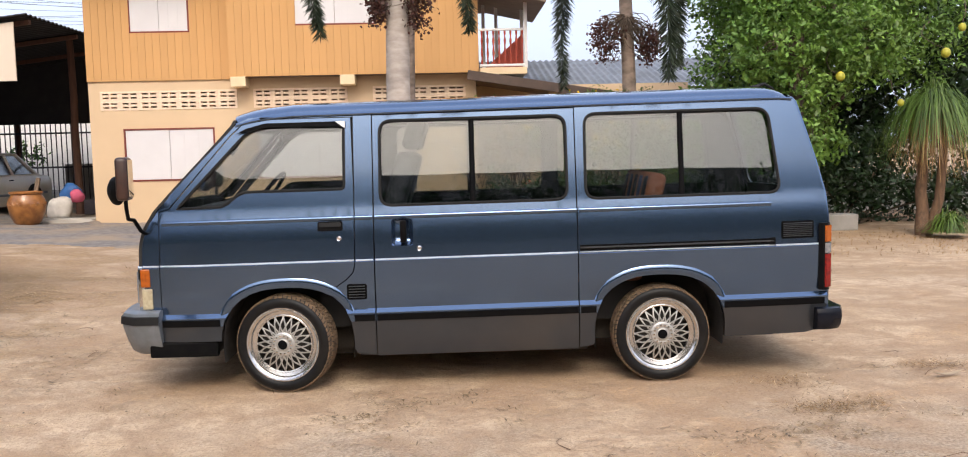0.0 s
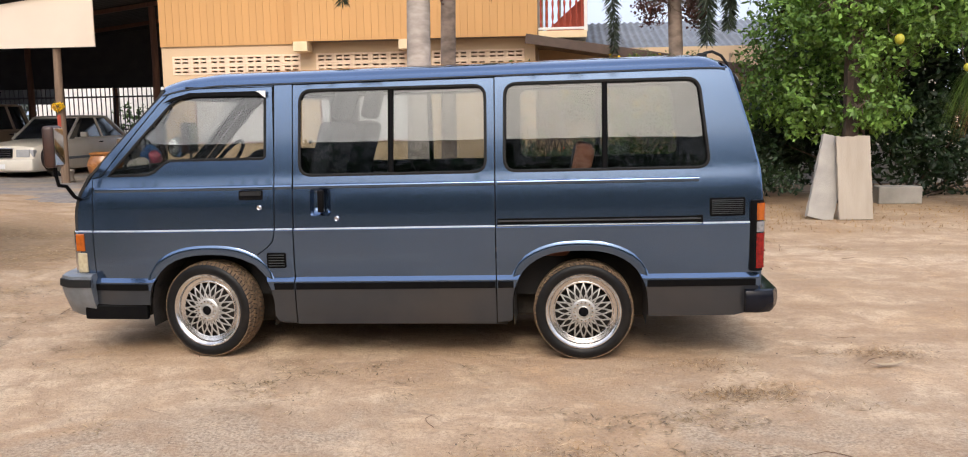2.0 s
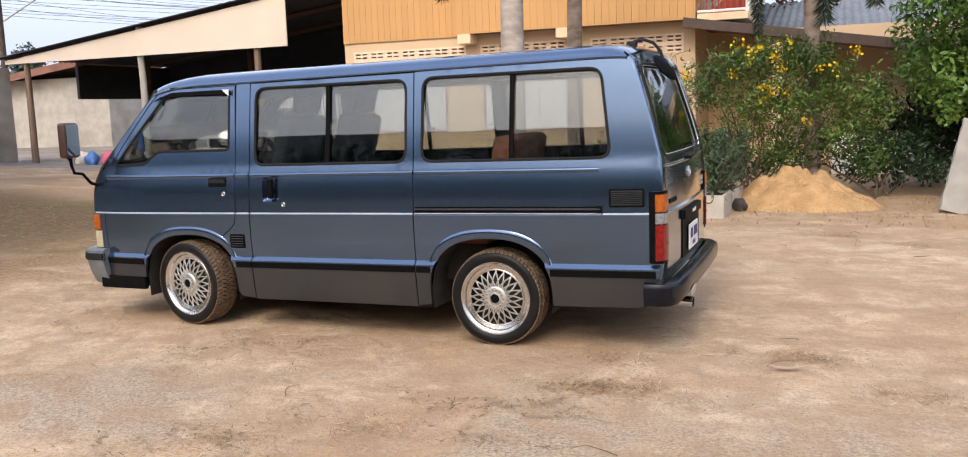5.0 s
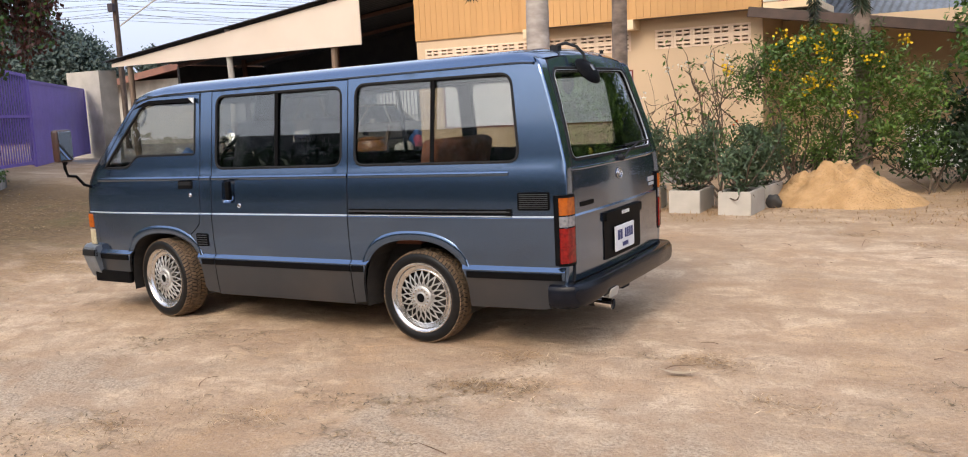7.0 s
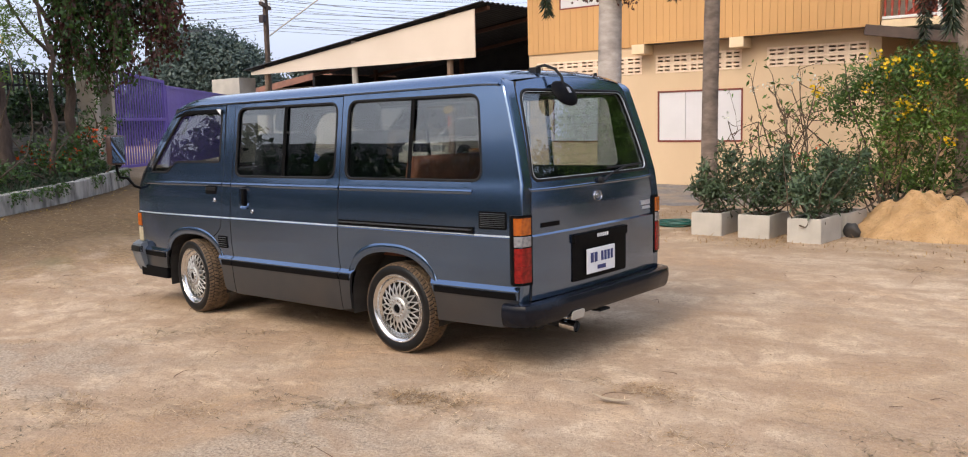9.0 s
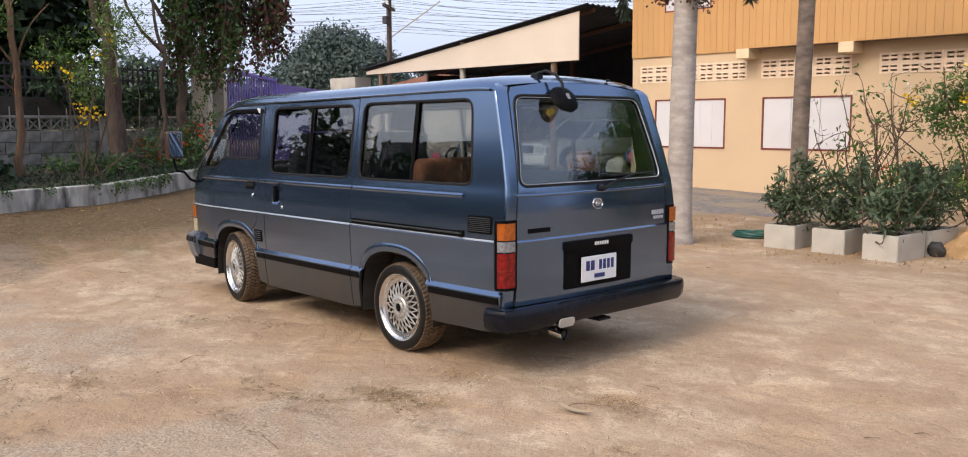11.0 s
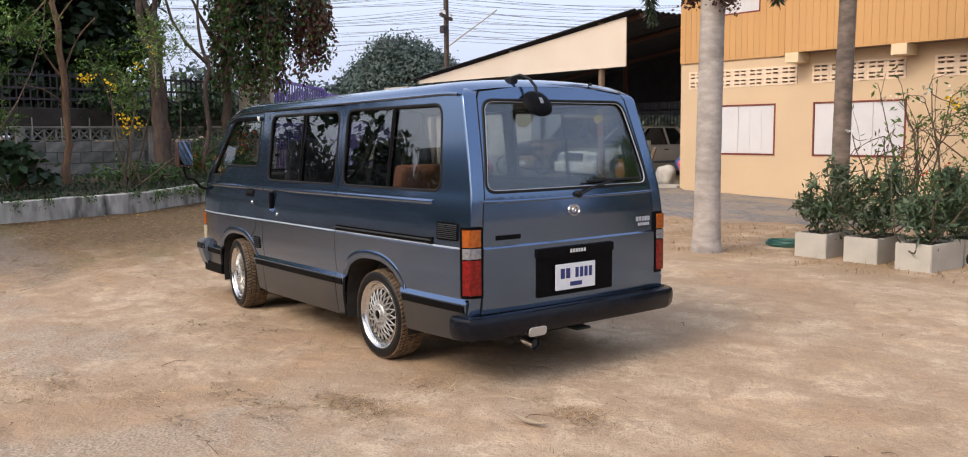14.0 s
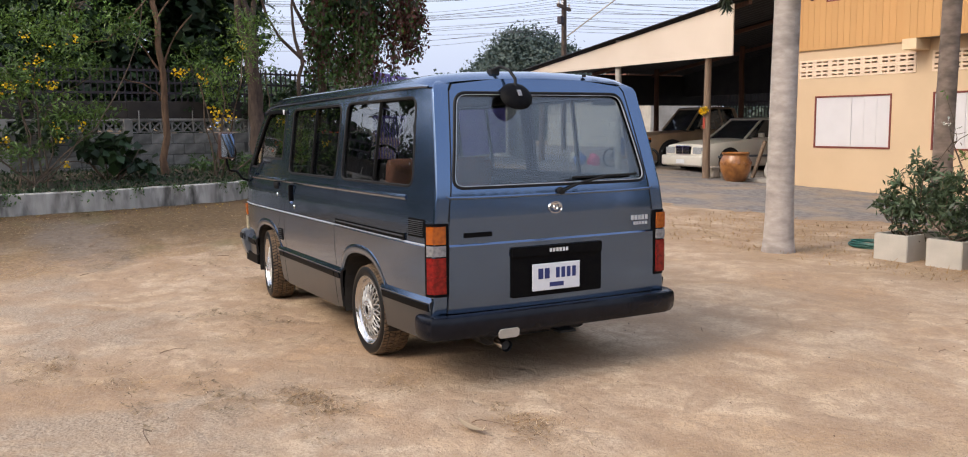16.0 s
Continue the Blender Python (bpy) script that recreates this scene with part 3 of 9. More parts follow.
def wall_with_holes(x0, x1, z0, z1, holes, y0, y1, material, name, label):
    """A wall along x with rectangular openings (x0, x1, z0, z1)."""
    xs = sorted({x0, x1, *[h[0] for h in holes], *[h[1] for h in holes]})
    zs = sorted({z0, z1, *[h[2] for h in holes], *[h[3] for h in holes]})
    bm = bmesh.new()
    solid = lambda a, b: not any(h[0] < a < h[1] and h[2] < b < h[3] for h in holes) and x0 < a < x1 and z0 < b < z1
    grid = {}

    def vert(i, j, y):
        if (i, j, y) not in grid:
            grid[i, j, y] = bm.verts.new((xs[i], y, zs[j]))
        return grid[i, j, y]

    for i in range(len(xs) - 1):
        for j in range(len(zs) - 1):
            a, b = (xs[i] + xs[i + 1]) / 2, (zs[j] + zs[j + 1]) / 2
            if not solid(a, b):
                continue
            bm.faces.new((vert(i, j, y0), vert(i + 1, j, y0), vert(i + 1, j + 1, y0), vert(i, j + 1, y0)))
            bm.faces.new((vert(i, j, y1), vert(i, j + 1, y1), vert(i + 1, j + 1, y1), vert(i + 1, j, y1)))
            for (di, dj, e) in ((-1, 0, ((i, j), (i, j + 1))), (1, 0, ((i + 1, j + 1), (i + 1, j))), (0, -1, ((i + 1, j), (i, j))), (0, 1, ((i, j + 1), (i + 1, j + 1)))):
                ii, jj = i + di, j + dj
                ok = 0 <= ii < len(xs) - 1 and 0 <= jj < len(zs) - 1 and solid((xs[ii] + xs[ii + 1]) / 2, (zs[jj] + zs[jj + 1]) / 2)
                if not ok:
                    p, q = e
                    bm.faces.new((vert(*p, y0), vert(*p, y1), vert(*q, y1), vert(*q, y0)))
    ob = mesh_ob(name, bm, material)
    return tagged(ob, label, "wall", kind="structure")


VENTS = [(-6.12, -3.32), (-2.99, -1.05), (-0.53, 1.40)]
VZ0, VZ1 = 2.42, 2.81
LOWWIN = [(-5.68, -3.82), (-2.94, -1.02)]
wall_south = wall_with_holes(HX0, HX1, -0.2, 3.03, [(a, b, VZ0, VZ1) for a, b in VENTS] + [(a, b, 0.95, 2.04) for a, b in LOWWIN], HY, HY + 0.15, M["plaster"], "wall_south", "cream plastered ground floor wall with vent block rows")
tagged(mesh_ob("wall_west", box(HX0 + 0.002, HX0 + 0.15, HY + 0.152, HY + 8, -0.2, 5.6), M["plaster"]), "cream plastered side wall of the house", "wall", kind="structure")
tagged(mesh_ob("wall_east", box(HX1 - 0.15, HX1 - 0.002, HY + 0.152, HY + 8, -0.2, 5.6), M["plaster"]), "cream plastered side wall of the house", "wall", kind="structure")
tagged(mesh_ob("wall_north", box(HX0, HX1, HY + 7.85, HY + 8, -0.2, 5.6), M["plaster"]), "cream plastered rear wall of the house", "wall", kind="structure")
tagged(mesh_ob("upper_floor", box(HX0 + 0.16, HX1 - 0.16, HY + 0.16, HY + 7.8, 2.9, 3.02), M["concrete"]), "concrete upper floor slab of the house", "floor slab", kind="structure")


def vent_row(x0, x1, cells):
    """Pierced blocks, two courses, each with two slots, on a backing coloured as their shade."""
    w = (x1 - x0) / cells
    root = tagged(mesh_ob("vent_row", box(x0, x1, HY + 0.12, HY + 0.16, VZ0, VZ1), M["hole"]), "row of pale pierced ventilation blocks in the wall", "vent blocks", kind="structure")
    bm = bmesh.new()
    h = (VZ1 - VZ0) / 2
    s, g = w * 0.14, 0.042
    for a, b, c, d in ((0, w, 0, g), (0, w, h - g, h), (0, s, g, h - g), (w - s, w, g, h - g), (w / 2 - s * 0.42, w / 2 + s * 0.42, g, h - g), (s, w / 2 - s * 0.42, h / 2 - 0.022, h / 2 + 0.022), (w / 2 + s * 0.42, w - s, h / 2 - 0.022, h / 2 + 0.022)):
        box(a + 0.001, b - 0.001, -0.012, 0.1, c + 0.001, d - 0.001, bm=bm)
    first = None
    for i in range(cells):
        for j in range(2):
            loc = (x0 + i * w, HY, VZ0 + j * h)
            if first is None:
                first = part("vent_block", bm, M["vent_block"], root)
                first.location = loc
            else:
                share(first, "vent_block", loc, parent=root)


for (a, b), nn in zip(VENTS, (7, 5, 5)):
    vent_row(a, b, nn)


def shuttered_window(name, x0, x1, z0, z1, y, panels):
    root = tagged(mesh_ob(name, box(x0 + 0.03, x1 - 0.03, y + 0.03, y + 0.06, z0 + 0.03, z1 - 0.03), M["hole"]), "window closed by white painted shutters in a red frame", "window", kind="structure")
    bm = bmesh.new()
    f = 0.032
    for a in ((x0, x1, z0, z0 + f), (x0, x1, z1 - f, z1), (x0, x0 + f, z0 + f, z1 - f), (x1 - f, x1, z0 + f, z1 - f)):
        box(a[0], a[1], y - 0.015, y + 0.06, a[2], a[3], bm=bm)
    part("window_frame", bm, M["frame_red"], root, "dark red wooden frame")
    w = (x1 - x0 - 2 * f) / panels
    for i in range(panels):
        a = x0 + f + i * w
        bm = box(a + 0.004, a + w - 0.004, y + 0.0, y + 0.028, z0 + f + 0.003, z1 - f - 0.003, bevel=0.003, seg=1)
        for k in (0.33, 0.66):
            box(a + w * k - 0.006, a + w * k + 0.006, y - 0.006, y + 0.002, z0 + f + 0.06, z1 - f - 0.06, bm=bm) if panels == 2 and i == 1 else None
        part("shutter", bm, M["shutter"], root)
    return root


shuttered_window("window_1", *LOWWIN[0], 0.95, 2.04, HY, 2)
shuttered_window("window_2", *LOWWIN[1], 0.95, 2.04, HY, 3)


def cladding(name, x0, x1, z0, z1, y, hole):
    """Upright boards, each proud of the next by a little, with a window opening."""
    root = tagged(wall_with_holes(x0, x1, z0, z1, [hole], y, y + 0.12, M["cladding"], name, "upper wall of upright ochre painted boards"), "upper wall of upright ochre painted boards", "wall", kind="structure")
    rnd = random.Random(name)
    x = x0 + 0.004
    w = 0.152
    meshes = {}
    while x < x1 - 0.02:
        ww = min(w, x1 - x)
        spans = [(z0 - 0.02, z1)]
        if hole[0] - 0.02 < x + ww / 2 < hole[1] + 0.02:
            spans = [(z0 - 0.02, hole[2]), (hole[3], z1)]
        for a, b in spans:
            key = (round(ww, 3), round(b - a, 3))
            loc = (x, y - 0.004 - 0.003 * rnd.random(), a)
            if key not in meshes:
                bm = bmesh.new()
                box(0.002, ww - 0.002, -0.012, 0.003, 0, b - a, bevel=0.0025, seg=1, bm=bm)
                meshes[key] = part("board", bm, M["cladding"], root)
                meshes[key].location = loc
            else:
                share(meshes[key], "board", loc, parent=root)
        x += ww
    return root


cladding("wall_upper_west", HX0 - 0.01, -3.40, 3.03, 5.6, HY - 0.02, (-5.46, -4.23, 3.98, 5.1))
shuttered_window("window_3", -5.46, -4.23, 3.98, 5.1, HY - 0.02, 2)
cladding("wall_upper_south", -3.38, 1.68, 3.05, 5.6, HY - 0.37, (-2.06, -0.38, 4.03, 5.15))
shuttered_window("window_4", -2.06, -0.38, 4.03, 5.15, HY - 0.37, 2)
tagged(mesh_ob("overhang_floor", box(-3.38, 1.68, HY - 0.36, HY - 0.002, 3.035, 3.12), M["soffit"]), "underside of the overhanging upper floor", "soffit", kind="structure")
tagged(mesh_ob("overhang_cheek", box(-3.395, -3.375, HY - 0.37, HY - 0.03, 3.05, 5.6), M["cladding"]), "ochre painted end of the overhanging storey", "wall", kind="structure")
for bx in (-3.2, -1.0):
    bm = box(bx - 0.15, bx + 0.15, HY - 0.42, HY - 0.002, 2.83, 3.03, bevel=0.006, seg=1)
    tagged(mesh_ob("beam", bm, M["beam"]), "cream concrete beam end carrying the overhang", "beam", group="beam ends under the overhang", kind="structure")
# main roof
bm = bmesh.new()
box(HX0 - 0.7, HX1 + 1.6, HY - 1.0, HY + 9, 5.6, 5.7, bm=bm)
tagged(mesh_ob("house_roof", bm, M["roof_brown"]), "dark sheet roof over the ochre house", "roof", kind="structure")

# veranda at the end of the house
veranda = empty("veranda", pose(1.7, 13.15, 3.0), "small upstairs veranda with red balusters and white rails", "veranda", kind="structure")
part("slab", box(0.0, 0.97, 0, 2.2, -0.02, 0.12, bevel=0.01), M["beam"], veranda)
part("top_rail", box(0.0, 0.98, 0.02, 0.07, 0.86, 0.91, bevel=0.01), M["white_paint"], veranda)
part("bottom_rail", box(0.0, 0.98, 0.02, 0.07, 0.14, 0.19, bevel=0.01), M["white_paint"], veranda)
bl = part("baluster", lathe([(0.006, 0.19), (0.022, 0.2), (0.022, 0.26), (0.012, 0.29), (0.026, 0.4), (0.014, 0.55), (0.026, 0.66), (0.012, 0.76), (0.022, 0.8), (0.022, 0.86)], 10), M["baluster"], veranda, smooth=40)
bl.location = (0.05, 0.045, 0)
for i in range(1, 8):
    share(bl, "baluster", (0.05 + i * 0.118, 0.045, 0), parent=veranda)
for px, py in ((0.95, 0.05), (0.95, 1.0), (0.42, 1.4), (0.14, 1.4)):
    part("post", box(px - 0.035, px + 0.035, py - 0.035, py + 0.035, 0.1, 2.2), M["white_paint"], veranda)
part("canopy", moved(box(-0.1, 1.35, -0.5, 2.4, 0, 0.05), Matrix.Translation((0, 0, 1.62)) @ Matrix.Rotation(radians(12), 4, "Y") @ Matrix.Translation((0, 0, 0))), M["soffit"], veranda)
bm = bmesh.new()
vs = [bm.verts.new(p) for p in ((0.12, 0.6, 0.14), (0.93, 0.6, 0.14), (0.93, 0.6, 0.86), (0.12, 0.64, 0.14), (0.93, 0.64, 0.14), (0.93, 0.64, 0.86))]
for f in ((0, 1, 2), (5, 4, 3), (0, 3, 4, 1), (1, 4, 5, 2), (2, 5, 3, 0)):
    bm.faces.new([vs[i] for i in f])
part("stair_panel", bm, M["baluster"], veranda, "red painted stair side panel")

# lean-to roof running on from the house
leanto = empty("leanto_roof", pose(1.45, 13.1, 3.04), "low dark brown lean-to roof beside the house", "roof", kind="structure")
m_ = Matrix.Rotation(radians(9.2), 4, "Y")
part("roof_sheet", moved(box(0, 5.2, 0, 3.2, -0.03, 0.02), m_), M["roof_grey"], leanto)
part("edge_board", moved(box(0, 5.2, -0.04, -0.002, -0.16, 0.03, bevel=0.008, seg=1), m_), M["roof_brown"], leanto)
part("soffit", moved(box(0.02, 5.1, 0.0, 3.1, -0.075, -0.035), m_), M["soffit"], leanto)
tagged(mesh_ob("leanto_wall", box(1.64, 6.6, 15.4, 15.5, -0.2, 2.9), M["plaster"]), "cream wall under the lean-to roof", "wall", kind="structure")
bm = bmesh.new()
for px in (3.2, 5.6):
    box(px - 0.09, px + 0.09, 13.2, 13.38, -0.2, 2.6, bm=bm)
tagged(mesh_ob("leanto_posts", bm, M["plaster"]), "square cream posts under the lean-to roof", "post", kind="structure")

# second roof behind, grey corrugated
def corrugated(x0, x1, y0, y1, z_of, material, name, label, pitch=0.18, amp=0.025, along="y"):
    vs, fs = [], []
    n_ = int((x1 - x0) / pitch * 6)
    for i in range(n_ + 1):
        x = x0 + (x1 - x0) * i / n_
        w = amp * math.sin((x - x0) / pitch * 2 * math.pi)
        for y in (y0, y1):
            for s_ in (0, -0.008):
                vs.append((x, y, z_of(x, y) + w + s_))
    for i in range(n_):
        a = i * 4
        b = a + 4
        fs += [(a, b, b + 2, a + 2), (a + 1, a + 3, b + 3, b + 1), (a, a + 1, b + 1, b), (a + 2, b + 2, b + 3, a + 3)]
    return tagged(raw(name, vs, fs, material, smooth=50), label, "roof", kind="structure")


corrugated(1.9, 11.5, 17.0, 21.0, lambda x, y: 2.95 + (y - 17) * 0.26, M["roof_grey"], "back_roof", "grey corrugated roof of the building behind")
tagged(mesh_ob("back_wall", box(2.0, 11.4, 17.6, 17.75, -0.2, 2.95), M["concrete_pale"]), "pale wall of the building behind", "wall", kind="structure")

# ---- shed ----
SHY = 12.85
shed_top = lambda x: 3.14 + (x + 16.2) / 8.73 * 1.06
bm = bmesh.new()
pr = [(-16.2, 3.01), (-7.47, 3.01), (-7.47, 4.16), (-16.2, 3.1)]
lo = [bm.verts.new((x, SHY, z)) for x, z in pr]
hi = [bm.verts.new((x, SHY + 0.03, z)) for x, z in pr]
bm.faces.new(lo)
bm.faces.new(hi[::-1])
for i in range(4):
    bm.faces.new((lo[i], hi[i], hi[(i + 1) % 4], lo[(i + 1) % 4]))
tagged(mesh_ob("shed_fascia", bm, M["fascia"]), "long pale sheet fascia on the open shed", "fascia", kind="structure")


def shed_roof():
    vs, fs = [], []
    n_ = int(14.5 / 0.2 * 6)
    for i in range(n_ + 1):
        y = SHY - 0.12 + 14.5 * i / n_
        w = 0.025 * math.sin(y / 0.2 * 2 * math.pi)
        for x in (-16.5, -7.2):
            for s_ in (0, -0.01):
                vs.append((x, y, shed_top(x) + 0.07 + w + s_))
    for i in range(n_):
        a, b = i * 4, i * 4 + 4
        fs += [(a, a + 2, b + 2, b), (a + 1, b + 1, b + 3, a + 3), (a, b, b + 1, a + 1), (a + 2, a + 3, b + 3, b + 2)]
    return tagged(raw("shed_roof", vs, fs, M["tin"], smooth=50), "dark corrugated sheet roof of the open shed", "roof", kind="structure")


shed_roof()
bm = bmesh.new()
for y in (13.2, 15.5, 18.0, 20.5, 23.0, 26.0):
    moved(box(-16.4, -7.3, y - 0.05, y + 0.05, -0.09, 0.0, bm=bm), Matrix.Identity(4))
for v in bm.verts:
    v.co.z += shed_top(v.co.x) + 0.02
tagged(mesh_ob("shed_rafters", bm, M["wood_red"]), "dark timber rafters under the shed roof", "rafters", kind="structure")


def post(x, y, z0, z1, r, material, label):
    pts = [(x + 0.012 * math.sin(k * 2.1 + x), y + 0.01 * math.cos(k * 1.7), z0 + (z1 - z0) * k / 6) for k in range(7)]
    return tagged(mesh_ob("shed_post", tube(pts, [r * (1.08 - 0.03 * k) for k in range(7)], 10), material, smooth=50), label, "post", group="posts of the shed", kind="structure")


for x, y, mt, lb in ((-8.39, 12.98, "wood_post", "weathered pale timber post of the shed"), (-11.81, 12.98, "concrete_pale", "pale concrete post of the shed"), (-15.6, 12.98, "wood_post", "weathered pale timber post of the shed"),
                 (-7.75, 16.2, "wood_red", "red-brown timber post of the shed"), (-11.8, 17.5, "wood_red", "red-brown timber post of the shed"), (-15.6, 17.5, "wood_red", "red-brown timber post of the shed"), (-7.6, 20.5, "wood_red", "red-brown timber post of the shed"), (-11.8, 22, "wood_red", "red-brown timber post of the shed")):
    post(x, y, rise(x, y) - 0.1, shed_top(x) + 0.04, 0.085, M[mt], lb)
tagged(mesh_ob("shed_back_wall", box(-10.4, -7.3, 21.8, 21.95, 0, 1.3), M["concrete"]), "grey rear wall inside the open shed", "wall", kind="structure")

# added panels that stand in for the deep shade in the shed
tagged(mesh_ob("shed_back_panel", box(-16.5, -7.25, 19.4, 19.5, 2.4, 4.1), M["tin"]), "added dark panel that darkens the upper back of the shed", "wall", kind="structure")
tagged(mesh_ob("shed_side_panel", box(-16.5, -16.4, 15.5, 27, 2.1, 3.1), M["tin"]), "added dark panel that darkens the end of the shed", "wall", kind="structure")
# railing behind the shed
fence = empty("yard_railing", pose(-16.5, 20.2, 0.25), "dark iron picket railing behind the shed", "fence", kind="structure")
bm = bmesh.new()
for z in (0.95, 1.9):
    box(0, 9, -0.02, 0.02, z, z + 0.05, bm=bm)
part("rail", bm, M["iron_dark"], fence)
pk = part("picket", box(-0.012, 0.012, -0.012, 0.012, 0.0, 2.2), M["iron_dark"], fence)
for i in range(1, 64):
    share(pk, "picket", (i * 0.14, 0, 0), parent=fence)
tagged(mesh_ob("boundary_wall", box(-19, -6, 29.5, 29.6, 0, 2.9), M["white_paint"]), "pale boundary wall behind the shed", "wall", kind="structure")

# ---- the van ----
from mathutils import geometry

RAKE = 0.010
PROFILE = [(0.15, 0.80), (0.21, 0.838), (0.30, 0.852), (0.40, 0.862), (0.470, 0.870), (0.478, 0.871), (0.502, 0.847), (0.60, 0.858), (0.789, 0.862), (0.800, 0.852), (0.95, 0.846), (1.05, 0.832), (1.12, 0.820), (1.35, 0.790), (1.62, 0.754), (1.72, 0.738)]
LINES = [0.428, 0.470, 0.478, 0.502, 0.60, 0.789, 0.800, 0.95, 1.05, 1.12]


def half_width(x, z):
    w = float(np.interp(z, [p[0] for p in PROFILE], [p[1] for p in PROFILE]))
    if x < -0.3:
        w -= 0.05 * ((-0.3 - x) / 0.54) ** 2
    if x > 2.6:
        w -= 0.022 * ((x - 2.6) / 0.7) ** 2
    return w


def rear_x(y, z):
    edge = float(np.interp(z, [0.2, 0.5, 0.95, 1.1, 1.3, 1.5, 1.69, 1.8], [3.318, 3.340, 3.340, 3.328, 3.276, 3.214, 3.152, 3.10]))
    return edge + 0.028 * (1 - min(1, (y / 0.86) ** 2))


def side_map(sgn):
    return lambda x, z, off: Vector((x, sgn * (half_width(x, z) + off), z + RAKE * x))


def rear_map(y, z, off):
    x = rear_x(y, z)
    return Vector((x + off, y, z + RAKE * x))


def dense(loop, step=0.05):
    out = []
    for (a, b), (c, d) in zip(loop, loop[1:] + loop[:1]):
        k = max(1, int(math.ceil(math.hypot(c - a, d - b) / step)))
        out += [(a + (c - a) * i / k, b + (d - b) * i / k) for i in range(k)]
    return out


def rounded(loop, r, n=5):
    """Round the corners of a convex loop of points."""
    out = []
    k = len(loop)
    for i in range(k):
        p, a, b = Vector(loop[i]), Vector(loop[i - 1]), Vector(loop[(i + 1) % k])
        u, v = (a - p), (b - p)
        rr = min(r, u.length * 0.45, v.length * 0.45)
        p0, p1 = p + u.normalized() * rr, p + v.normalized() * rr
        for j in range(n + 1):
            t = j / n
            q = (1 - t) ** 2 * p0 + 2 * t * (1 - t) * p + t ** 2 * p1
            out.append((q.x, q.y))
    return out


def inside(p, loop):
    x, y = p
    c = False
    j = len(loop) - 1
    for i in range(len(loop)):
        xi, yi = loop[i]
        xj, yj = loop[j]
        if (yi > y) != (yj > y) and x < (xj - xi) * (y - yi) / (yj - yi) + xi:
            c = not c
        j = i
    return c


def skin(name, loop, holes, fmap, parent, mats, lines=(), step=0.07, thick=0.02, off=0.0, split=None, label="", flip=False):
    """A pressed panel: a loop with holes in the plane, laid on a curved surface, with an inner skin and rims."""
    loops = [dense(loop)] + [dense(h) for h in holes]
    pts, edges = [], []
    for lp in loops:
        s = len(pts)
        pts += lp
        edges += [(s + i, s + (i + 1) % len(lp)) for i in range(len(lp))]
    us, vs = [p[0] for p in loops[0]], [p[1] for p in loops[0]]
    u0, u1, v0, v1 = min(us), max(us), min(vs), max(vs)
    for z in lines:
        if v0 < z < v1:
            k = int((u1 - u0 + 0.1) / 0.08) + 1
            s = len(pts)
            pts += [(u0 - 0.05 + (u1 - u0 + 0.1) * i / k, z) for i in range(k + 1)]
            edges += [(s + i, s + i + 1) for i in range(k)]
    border = [p for lp in loops for p in lp]
    bt = np.array(border)
    for u in np.arange(u0 + step / 2, u1, step):
        for v in np.arange(v0 + step / 2, v1, step):
            if any(abs(v - z) < 0.012 for z in lines):
                continue
            if ((bt - (u, v)) ** 2).sum(1).min() > (step * 0.4) ** 2 and inside((u, v), loops[0]):
                pts.append((u, v))
    ov, oe, of, *_ = geometry.delaunay_2d_cdt([Vector(p) for p in pts], edges, [], 0, 1e-5)
    keep = []
    for f in of:
        c = sum((ov[i] for i in f), Vector((0, 0))) / len(f)
        if inside(c, loops[0]) and not any(inside(c, h) for h in loops[1:]):
            keep.append((tuple(f), c))
    used = sorted({i for f, _ in keep for i in f})
    idx = {v: k for k, v in enumerate(used)}
    n = len(used)
    outer = [fmap(ov[i].x, ov[i].y, off) for i in used]
    inner = [fmap(ov[i].x, ov[i].y, off - thick) for i in used]
    faces, mi, count = [], [], {}
    for f, c in keep:
        g = [idx[i] for i in f]
        if flip:
            g = g[::-1]
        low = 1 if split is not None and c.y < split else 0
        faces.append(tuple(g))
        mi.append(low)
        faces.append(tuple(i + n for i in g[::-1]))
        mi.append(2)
        for a, b in zip(g, g[1:] + g[:1]):
            count[a, b] = count.get((a, b), 0) + 1
    for (a, b) in list(count):
        if (b, a) not in count:
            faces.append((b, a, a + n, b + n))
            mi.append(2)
    ob = raw(name, [tuple(p) for p in outer + inner], faces, mats[0], parent, label)
    for m in mats[1:]:
        ob.data.materials.append(m)
    ob.data.polygons.foreach_set("material_index", mi)
    ob.data.shade_smooth()
    ob.data.set_sharp_from_angle(angle=radians(22))
    return ob


